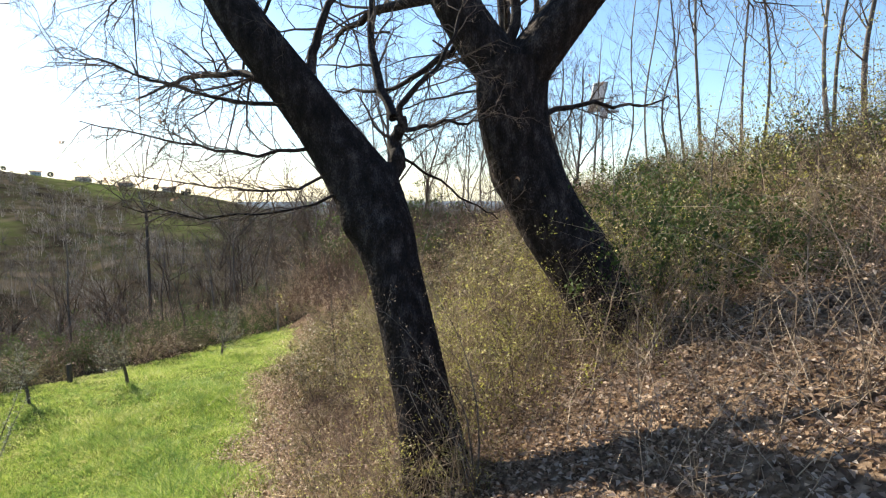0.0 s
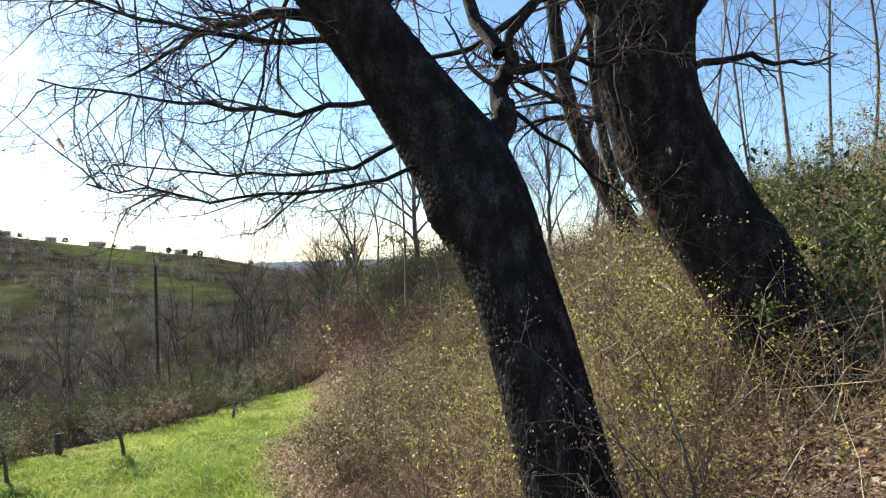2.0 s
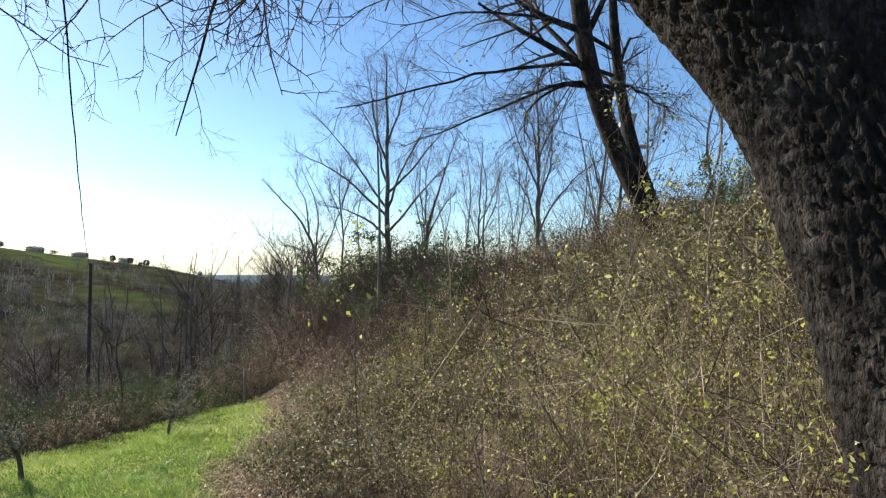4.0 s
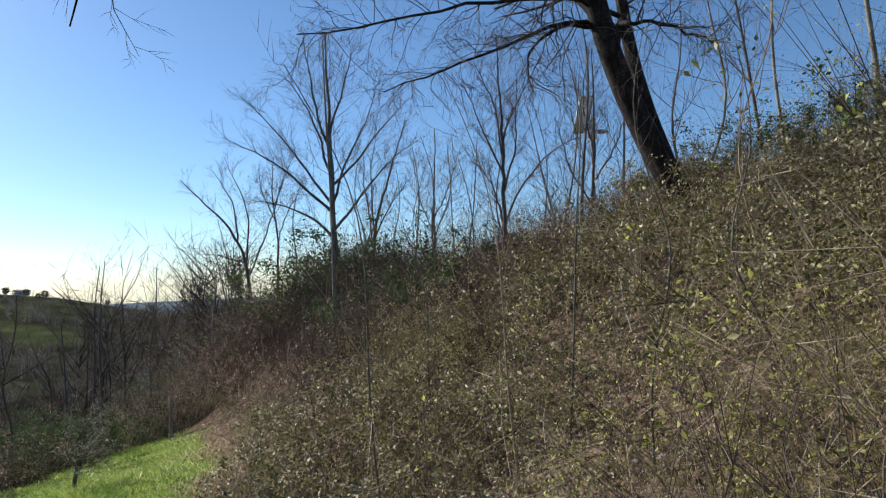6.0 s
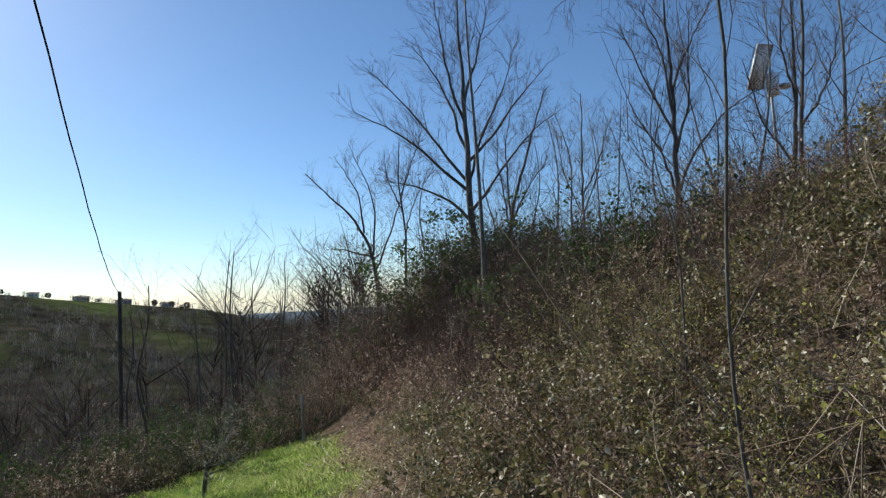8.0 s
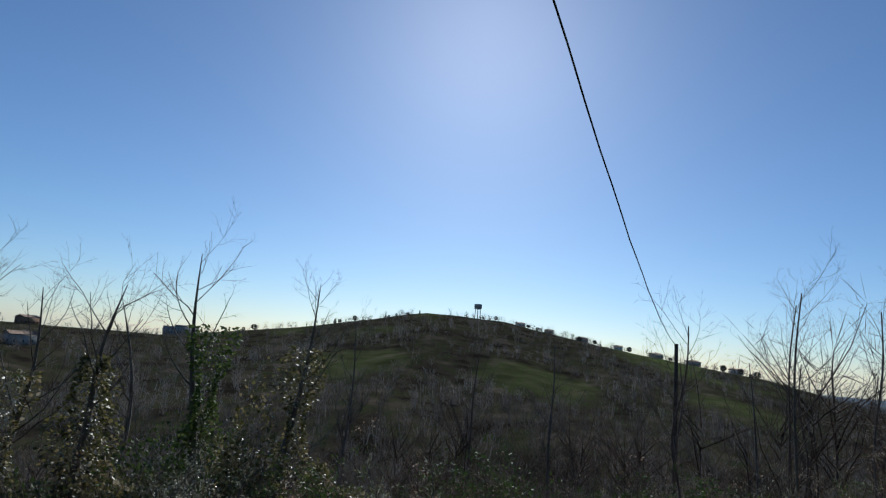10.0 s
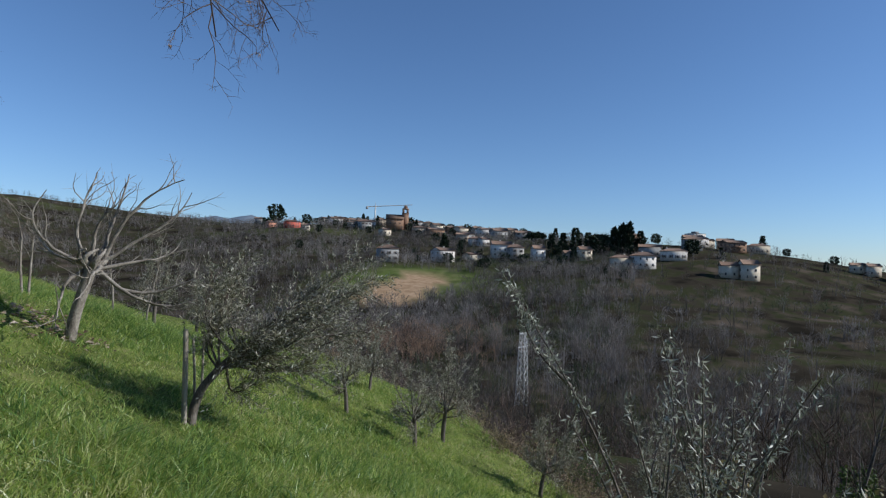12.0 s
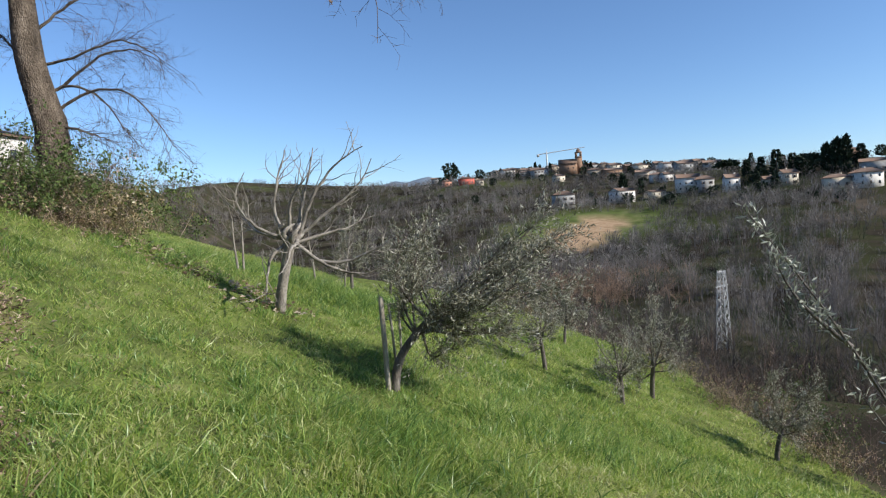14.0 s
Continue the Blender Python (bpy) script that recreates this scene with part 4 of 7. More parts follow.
# saplings in the brush of the bank
for k, (x, y, h, lx, ly) in enumerate(((-1.02, 11.5, 2.6, -0.05, 0.0), (-0.75, 9.4, 3.0, -0.1, 0.05), (-0.35, 9.5, 3.4, 0.02, 0.0), (-1.6, 12.0, 1.9, -0.2, 0.05), (-0.2, 8.6, 2.8, 0.12, 0.1),
                                       (0.8, 7.4, 2.6, 0.02, 0.1), (0.3, 8.0, 2.2, -0.1, 0.0), (1.6, 8.4, 3.0, -0.03, 0.02), (2.2, 7.2, 3.2, 0.03, 0.0), (1.0, 9.0, 3.0, 0.02, 0.05), (3.0, 6.6, 3.0, 0.05, 0.0), (-2.45, 13.6, 1.3, -0.12, 0), (-1.62, 9.17, 3.3, -0.15, 0.03))):
    bare_tree("sapling", 70 + k, upright(x, y, h, (lx, ly), 0.5, k), 0.0085, 0.0025, 11, 0.8, (GREY_BARK, DRY_TWIG)[k % 2], "thin bare sapling among the brush", "saplings in the brush", kids=(3, 2), last=1, start=0.3, up=0.15, category="sapling")


# ---------------- brush ----------------
def shrub_meshes(seed, n, h, spread, leaf_mat, leaf_n, leaf_size, stem_mat, twig_n=90, droop=0.2):
    rng = np.random.default_rng(seed)
    g = Geo()
    base = np.c_[rng.normal(0, spread * 0.35, (n, 2)), np.full(n, -0.05)]
    d = unit(np.c_[rng.normal(0, 0.42, (n, 2)), np.ones(n)])
    c = stems(g, base, d, h * rng.uniform(0.5, 1.15, n), 0.004, 3, 0.25, droop, rng)
    k = rng.integers(0, n, twig_n)
    j = rng.integers(1, 4, twig_n)
    p = c[k, j]
    c2 = stems(g, p, unit(rng.normal(0, 0.8, (twig_n, 3)) + [0, 0, 0.5]), h * rng.uniform(0.15, 0.45, twig_n), 0.002, 1, 0.2, 0.1, rng)
    allp = np.concatenate([c[:, 1:].reshape(-1, 3), c2.reshape(-1, 3)])
    lg = Geo()
    # leaves sit in bunches along the stems, and leave gaps between
    heads = allp[rng.integers(0, len(allp), max(6, leaf_n // 9))]
    q = heads[rng.integers(0, len(heads), leaf_n)] + rng.normal(0, 0.036 * h, (leaf_n, 3))
    leaves(lg, q, unit(rng.normal(0, 1, (leaf_n, 3))), leaf_size * rng.uniform(0.6, 1.3, leaf_n), 0.6, 0.15, rng)
    return g.mesh("stem_tangle", stem_mat), lg.mesh("foliage", leaf_mat)


def plant(kind, meshes, x, y, s, turn, label, group, category="bush"):
    ob = thing(kind, pose(x, y, float(ground(x, y)), 0, 0, turn) @ Matrix.Diagonal((s, s, s, 1)), label, category, group)
    tagged(piece("stem_tangle", meshes[0], ob), kind="stuff")
    tagged(piece("foliage", meshes[1], ob), kind="stuff")
    return ob


BRAMBLES = [shrub_meshes(100 + k, 20, 0.75, 0.8, BRAMBLE_LEAF, 1500, 0.029, DRY_TWIG, 90, 0.4) for k in range(6)]
DRYBRUSH = [shrub_meshes(110 + k, 34, 0.75, 1.0, DEAD_LEAF, 620, 0.027, RED_TWIG, 120, 0.25) for k in range(4)]
SPRIGS = [shrub_meshes(120 + k, 32, 1.35, 0.7, YOUNG_LEAF, 1250, 0.0215, (DRY_TWIG, DRY_TWIG, TWIG)[k % 3], 230, 0.14) for k in range(6)]
HEDGES = [shrub_meshes(130 + k, 26, 1.2, 1.1, GREEN_LEAF, 2400, 0.042, TWIG, 160, 0.3) for k in range(3)]
TWIGGY = [shrub_meshes(150 + k, 44, 1.3, 1.2, DEAD_LEAF, 60, 0.03, (RED_TWIG, TWIG)[k % 2], 130, 0.15) for k in range(4)]
STICKS = [shrub_meshes(160 + k, 14, 1.1, 0.9, DEAD_LEAF, 40, 0.03, DRY_TWIG, 60, 0.25) for k in range(3)]
CANES = [shrub_meshes(140 + k, 56, 2.5, 1.2, DEAD_LEAF, 500, 0.035, CANE, 420, 0.22) for k in range(2)]


def brush_cover():
    rng = np.random.default_rng(7)
    kinds = {"b": (BRAMBLES, "bramble", "low bramble with olive and brown leaves", "brambles on the bank"),
             "d": (DRYBRUSH, "dry_bush", "low dry bush with withered brown leaves", "dry bushes on the bank"),
             "s": (SPRIGS, "thin_bush", "thin upright bush with sparse yellow-green leaves", "leafing bushes on the bank"),
             "t": (TWIGGY, "twiggy_bush", "bare dark twiggy bush on the slope", "bare bushes on the slope"),
             "k": (STICKS, "dead_bush", "bare pale dead bush rising from leaf litter", "dead bushes on the bank"),
             "h": (HEDGES, "evergreen_bush", "dense dark green leafy bush", "evergreen bushes")}

    far_brambles = []

    def put(key, x, y, s):
        meshes, kind, label, group = kinds[key]
        if key == "b" and (y > 17 or x < -6.5 or y < -6):
            far_brambles.append((meshes[rng.integers(len(meshes))], x, y, s, rng.uniform(0, 6.28)))
            return
        plant(kind, meshes[rng.integers(len(meshes))], x, y, s, rng.uniform(0, 360), label, group)
    done = []

    def scatter(key, n, xr, yr, ulo, uhi, gap, size):
        tries = 0
        while n > 0 and tries < 6000:
            tries += 1
            y = rng.uniform(*yr)
            x = rng.uniform(*xr)
            u = x + 0.3 * y + 0.3 - 0.9 * float(step(11, 15, y))
            if not ulo < u < uhi or any((x - a) ** 2 + (y - b) ** 2 < gap * gap for a, b in done):
                continue
            done.append((x, y))
            put(key, x, y, rng.uniform(*size))
            n -= 1
    scatter("s", 40, (-2.6, 2.4), (4.9, 8.4), 1.75, 4.4, 0.22, (0.5, 1.2))
    scatter("t", 12, (-2.4, 1.5), (5.2, 9.0), 1.0, 3.6, 0.3, (0.5, 0.95))
    scatter("k", 22, (-2.2, 1.2), (4.6, 8.2), 0.9, 3.2, 0.25, (0.35, 0.9))
    scatter("b", 14, (-2.6, 0.4), (4.6, 9.0), 0.7, 1.7, 0.3, (0.25, 0.5))
    scatter("s", 6, (-0.9, 0.2), (3.9, 5.2), 1.0, 2.0, 0.3, (0.45, 0.75))
    scatter("b", 120, (-4, 5), (8.4, 13.5), 1.2, 7, 0.3, (0.45, 1.5))
    scatter("d", 85, (-4, 5), (7.0, 18), 1.1, 7, 0.34, (0.6, 1.2))
    scatter("b", 30, (1.8, 8), (4.5, 12), 3.6, 9, 0.5, (0.8, 1.5))
    scatter("s", 12, (1.2, 8), (5.5, 12), 3.0, 9, 0.5, (0.8, 1.4))
    scatter("h", 18, (2.5, 8), (5.5, 14), 5.0, 9, 0.8, (0.7, 1.1))
    scatter("k", 26, (1.0, 4.2), (2.2, 5.2), 2.3, 6, 0.35, (0.5, 1.1))
    scatter("t", 80, (-3, 5), (12.0, 19), 1.6, 7, 0.38, (0.6, 1.1))
    scatter("t", 34, (-6, 2), (20, 30), 0.5, 7, 0.7, (1.2, 1.9))
    scatter("d", 26, (-5, 4), (16, 27), 0.8, 6, 0.6, (0.9, 1.6))
    scatter("b", 26, (-6, 3), (17, 27), 0.9, 8, 0.7, (1.0, 1.7))
    scatter("h", 5, (-4, 1), (19, 26), 1.2, 6, 0.9, (0.8, 1.2))
    scatter("t", 34, (-4.6, 0.3), (17.5, 22.5), 1.6, 6, 0.45, (1.2, 1.8))
    scatter("d", 24, (-4.6, 0.5), (16, 22), 1.4, 6, 0.45, (1.0, 1.6))
    scatter("t", 40, (-1, 6), (14, 22), 4, 11, 0.5, (0.7, 1.15))
    scatter("d", 30, (-1, 6), (13.5, 22), 3.5, 11, 0.5, (0.9, 1.4))
    scatter("h", 5, (1, 5), (15, 20), 4.5, 11, 0.6, (0.4, 0.6))
    for x, y, sc in ((-2.2, 21.2, 2.2), (-1.2, 21.0, 2.0), (-3.0, 21.8, 1.7), (-0.4, 20.6, 1.5), (-2.6, 20.6, 1.3), (-4.0, 22.6, 1.5), (-1.9, 20.9, 1.4), (-2.6, 19.8, 1.2), (-1.4, 19.6, 1.1), (-0.8, 21.6, 1.6)):
        put("h", x, y, sc)
    scatter("b", 34, (-5, 1), (8.5, 16), 0.75, 1.9, 0.3, (0.4, 0.8))
    scatter("s", 10, (-4, 1), (10, 15), 1.2, 3.0, 0.3, (0.5, 0.8))
    # thick brush where the bank runs down to the meadow's end
    for k in range(46):
        y = rng.uniform(14.5, 20)
        put("tdtdbhtd"[k % 8], 2.6 - 0.3 * y + 0.9 * float(step(11, 15, y)) + rng.uniform(0, 2.6), y, rng.uniform(0.9, 1.5))
    # bushes at the lower edge of the grass
    for k in range(44):
        y = rng.uniform(-6, 12)
        put("btdbk"[k % 5], float(meadow_edge(y)) + rng.uniform(-0.6, 1.4) * rng.uniform(0.3, 1.3), y, rng.uniform(0.4, 0.9))
    # brush along the crest of the bank
    for k in range(90):
        y = rng.uniform(13.5, 24)
        put("tdtbtd"[k % 6], 5.2 - 0.3 * y + rng.uniform(-1.6, 3.2), y, rng.uniform(0.7, 1.25))
    for k in range(46):
        y = rng.uniform(4.2, 9.5)
        put("bhbhbk"[k % 6], 3.6 - 0.15 * y + rng.uniform(-0.5, 3.2), y, rng.uniform(0.6, 1.15))
    # brush along the foot of the meadow
    for k in range(110):
        y = rng.uniform(10.5, 21.5)
        put("bdbhtb"[k % 6], float(meadow_edge(y)) - rng.uniform(0.3, 3.6), y, rng.uniform(0.7, 1.35))
    for k in range(26):
        put("btdtt"[k % 5], rng.uniform(-6.5, -2.5), rng.uniform(21.2, 25), rng.uniform(0.8, 1.4))
    for k in range(44):
        put("bhdtt"[k % 5], rng.uniform(-20, -7), rng.uniform(21, 30), rng.uniform(1.0, 1.8))
    for k in range(36):
        put("bdhtt"[k % 5], rng.uniform(-15.5, -11.6), rng.uniform(-6, 14), rng.uniform(0.8, 1.4))
    # brush round the start of the path and by the bank tree
    for x, y, s, key in ((0.5, -1.6, 0.9, "h"), (-0.3, -2.2, 0.9, "b"), (0.4, -1.7, 0.6, "b"), (-0.75, -1.6, 0.5, "d"), (0.9, -2.8, 0.9, "h"), (-0.6, -3.3, 0.8, "b"), (-0.2, -1.2, 0.8, "d"), (1.3, -1.8, 1.0, "b"), (-0.8, -2.6, 0.6, "s"),
                         (-1.5, -0.7, 1.4, "b"), (-1.75, -0.3, 0.8, "d"), (-1.2, -1.0, 1.6, "b"), (-1.55, -1.5, 1.1, "h"), (-1.9, -0.9, 0.7, "b"), (-1.0, -1.8, 1.7, "b"), (-0.6, -1.5, 1.6, "d"), (-0.9, -2.4, 1.2, "h"), (-0.3, -2.2, 1.6, "b"), (0.1, -2.0, 1.3, "h"), (-1.2, -0.1, 0.5, "d"), (-1.1, -2.1, 0.8, "b"), (-0.85, -0.9, 0.8, "b"), (-0.6, -1.4, 0.9, "h"), (-0.5, -1.6, 0.9, "h"), (-1.15, -3.0, 0.8, "b"), (-0.9, -3.6, 0.9, "d"),) + ((-1.2, -4.4, 1.0, "b"),
                         (1.5, -25.5, 3.6, "h"), (2.7, -27, 3.4, "h"), (0.2, -28, 2.8, "h"), (-0.7, -29, 2.2, "h"), (-1.8, -33, 2.6, "h"), (0.4, -20, 2.2, "h"), (0.0, -23, 2.4, "b"), (-1.0, -26, 2.0, "h"), (-0.6, -30, 2.6, "d"), (-1.6, -34, 2.4, "h"), (2.2, -30, 3.2, "h"), (1.0, -31, 2.4, "h"), (3.2, -29, 3.0, "h"), (0.4, -30, 2.4, "d"), (-0.95, -0.8, 0.9, "b"), (-1.3, -0.4, 0.7, "b"), (-1.05, -0.6, 1.2, "h"), (-1.5, -0.2, 0.9, "b"), (-1.2, -1.3, 1.4, "h"), (-0.9, -1.1, 1.1, "b"), (-1.75, -1.2, 1.1, "b"), (-0.9, -1.3, 1.3, "d"), (1.2, -18, 1.6, "d"), (-0.4, -16, 1.4, "b"), (-2.0, -38, 2.6, "h"), (-3.0, -42, 2.6, "b"),
                         (0.25, 4.4, 0.3, "b"), (-0.35, 4.05, 0.7, "k"), (0.1, 3.95, 0.9, "k"),) + ((-0.1, 4.15, 1.0, "k"), (0.45, 4.1, 0.9, "k"), (1.7, 5.2, 1.1, "k"), (2.2, 5.0, 1.2, "k"), (2.9, 4.6, 1.3, "k"), (3.4, 4.2, 1.2, "k"), (2.6, 3.8, 1.0, "k"), (-0.15, 4.15, 0.28, "b"), (1.5, 5.3, 0.5, "b"), (1.95, 5.2, 0.6, "d"), (2.3, 5.2, 0.7, "b")):
        put(key, x, y, s)
    for k, (x, y, s) in enumerate(((-6.3, 21.0, 0.72), (-5.7, 21.4, 0.8), (-5.1, 21.1, 0.66), (-6.9, 21.6, 0.7), (-15.0, 31.0, 1.0), (-14.0, 30.2, 0.9), (-16.0, 32.0, 1.1), (-14.4, 32.4, 1.0), (-5.1, 22.4, 0.9), (-4.3, 22.0, 1.0), (-4.6, 23.4, 1.1), (-3.7, 23.0, 1.0))):
        plant("cane_clump", CANES[k % 2], x, y, s, rng.uniform(0, 360), "reddish-brown clump of dry canes", "dry cane clumps", "bush")

    # brambles too far off to tell apart, joined
    for part_no, (nm, mat, label) in enumerate((("bramble_stalks", DRY_TWIG, "tangled pale stalks of brambles away from the path"), ("bramble_cover", BRAMBLE_LEAF, "olive and brown bramble cover away from the path"))):
        g = Geo()
        for meshes, x, y, s, a in far_brambles:
            me = meshes[part_no]
            v = np.empty(len(me.vertices) * 3)
            me.vertices.foreach_get("co", v)
            f = np.empty(len(me.loops), int)
            me.loops.foreach_get("vertex_index", f)
            v = v.reshape(-1, 3) * s
            v = np.stack([v[:, 0] * math.cos(a) - v[:, 1] * math.sin(a) + x, v[:, 0] * math.sin(a) + v[:, 1] * math.cos(a) + y, v[:, 2] + float(ground(x, y))], 1)
            g.add(v, f.reshape(-1, 3 if part_no else 4))
        tagged(piece(nm, g.mesh(nm, mat)), label, "bushes", kind="stuff")


brush_cover()


# ---------------- olives, fig, stakes ----------------
def olive_tree(seed, h, crown, leaf_n, lean=0.12):
    """Trunk, limbs and twigs reaching into a broad uneven crown of narrow leaves."""
    rng = np.random.default_rng(seed)
    trunk, fine, lg = Geo(), Geo(), Geo()
    line = smooth_path([(0, 0, -0.1), (0.02, 0, 0.14 * h), (lean * 0.6 * h, 0.02, 0.27 * h), (lean * h, 0, 0.34 * h)], 12)
    tube(trunk, line, np.linspace(0.045, 0.034, 12) * h / 2.0, 9, rough=0.08, rng=rng)
    mid = np.array([lean * 2.3 * h, 0, 0.57 * h])
    size = np.array([crown, crown * 0.9, 0.45 * h])
    lines = []
    big = leaf_n > 9000
    for k in range(26 if big else 14):
        way = unit(rng.normal(size=3))
        tip = mid + way * size * rng.uniform(0.55, 1.0)
        root = line[-1 - (k % 4)]
        bow = root * 0.5 + tip * 0.5 + rng.normal(0, 0.08, 3) + [0, 0, 0.05] + way * size * 0.2
        pts = smooth_path([root, bow, tip], 9)
        tube(trunk, pts, np.linspace(0.014, 0.003, 9) * h / 2.0, 5)
        lines.append(pts)
    m = 1300 if big else 420
    pick, t = rng.integers(0, len(lines), m), rng.uniform(2.2, 7.99, m)
    at = np.array(lines)
    i = t.astype(int)
    p = at[pick, i] + (at[pick, i + 1] - at[pick, i]) * (t - i)[:, None]
    d = unit(unit(at[pick, i + 1] - at[pick, i]) * 0.7 + rng.normal(0, 0.55, (m, 3)) + [0.1, 0, 0.2])
    c = stems(fine, p, d, rng.uniform(0.15, 0.42, m) * crown, 0.0022, 2, 0.25, 0.15, rng)
    k = rng.integers(0, m, leaf_n)
    t = rng.uniform(0.1, 1.05, leaf_n)[:, None]
    q = c[k, 0] + (c[k, 2] - c[k, 0]) * t + rng.normal(0, 0.008, (leaf_n, 3))
    leaves(lg, q, unit(d[k] * 0.9 + rng.normal(0, 0.5, (leaf_n, 3))), rng.uniform(0.032, 0.056, leaf_n), 0.22, 0.05, rng)
    return trunk.mesh("trunk", GREY_BARK, True), fine.mesh("twig_tangle", TWIG), lg.mesh("foliage", OLIVE_LEAF)


OLIVES = [olive_tree(200, 2.1, 0.98, 23000, 0.21), olive_tree(201, 2.1, 0.75, 7600, 0.05), olive_tree(202, 1.9, 0.65, 6800, 0.07), olive_tree(203, 2.1, 0.7, 1900, 0.06)]


def put_olive(k, x, y, s, turn, label):
    ob = thing("olive_tree", pose(x, y, float(ground(x, y)), 0, 0, turn) @ Matrix.Diagonal((s, s, s, 1)), label, "olive tree", "olive trees on the slope")
    for nm, me in zip(("trunk", "twig_tangle", "foliage"), OLIVES[k]):
        tagged(piece(nm, me, ob), kind="stuff" if nm != "trunk" else "")


put_olive(0, -4.79, 3.54, 1.0, 161, "young grey-green olive tree leaning beside stakes in the grass")
for k, (x, y, s) in enumerate(((-7.63, 1.32, 0.75), (-8.32, 2.23, 0.75), (-9.3, 1.6, 0.85), (-10.07, 3.14, 0.8), (-10.9, 4.6, 0.9), (-9.6, -1.5, 0.8), (-7.02, 12.97, 0.8), (-8.7, 12.2, 0.8), (-7.6, 20.5, 0.9), (-5.9, 15.6, 0.7), (-11.2, 12.2, 0.8), (-10.5, 9.0, 1.0), (-5.6, -3.0, 0.8), (-7.0, -5.5, 0.9))):
    put_olive(3 if y > 11 else 1 + k % 2, x, y, s, 37 * k, "small grey-green olive tree in the grass")


def tall_sprout_olive():
    """The leafy shoots close by on the lower side."""
    rng = np.random.default_rng(31)
    x, y = -6.75, 7.6
    ob = thing("shoot_olive", pose(x, y, float(ground(x, y))), "unpruned olive with long upright silvery shoots", "olive tree", "olive trees on the slope")
    lg = Geo()
    for k in range(24):
        a = rng.uniform(0, 6.28)
        d = unit([math.cos(a) * 0.3, math.sin(a) * 0.3, 1])
        ln = rng.uniform(1.4, 2.45)
        pts = [np.array([rng.normal(0.0, 0.2), rng.normal(0.1, 0.25), -0.05])]
        for _ in range(8):
            d = unit(d + rng.normal(0, 0.08, 3))
            pts.append(pts[-1] + d * ln / 8)
        pts = np.array(pts)
        if not k:
            # the long outer shoot that arches towards the meadow
            pts = smooth_path(np.array([(-6.95, 7.35, -2.9), (-6.71, 7.15, -1.92), (-6.52, 7.06, -1.56), (-6.32, 6.98, -1.19), (-6.13, 6.89, -0.89), (-5.99, 6.84, -0.7), (-5.91, 6.81, -0.6)]) - [x, y, float(ground(x, y))], 9)
        elif k == 1:
            pts = smooth_path(np.array([(-6.4, 7.0, -1.36), (-6.21, 6.94, -1.19), (-6.09, 6.89, -1.06), (-6.03, 6.87, -0.85)]) - [x, y, float(ground(x, y))], 9)
        shoot = Geo()
        tube(shoot, pts, np.linspace(0.014, 0.003, 9), 5)
        piece("shoot", shoot.mesh("shoot", GREY_BARK, True), ob)
        n = 150 if k else 190
        t = rng.uniform(1.5 if k else 4.6, 8, n)
        i = np.minimum(t.astype(int), 7)
        q = pts[i] + (pts[i + 1] - pts[i]) * (t - i)[:, None]
        leaves(lg, q + rng.normal(0, 0.018, (n, 3)), unit(rng.normal(0, 0.75, (n, 3)) + [0, 0, 0.6]), rng.uniform(0.034, 0.06, n), 0.24, 0.05, rng)
    tagged(piece("foliage", lg.mesh("foliage", SILVER_LEAF), ob), kind="stuff")


tall_sprout_olive()


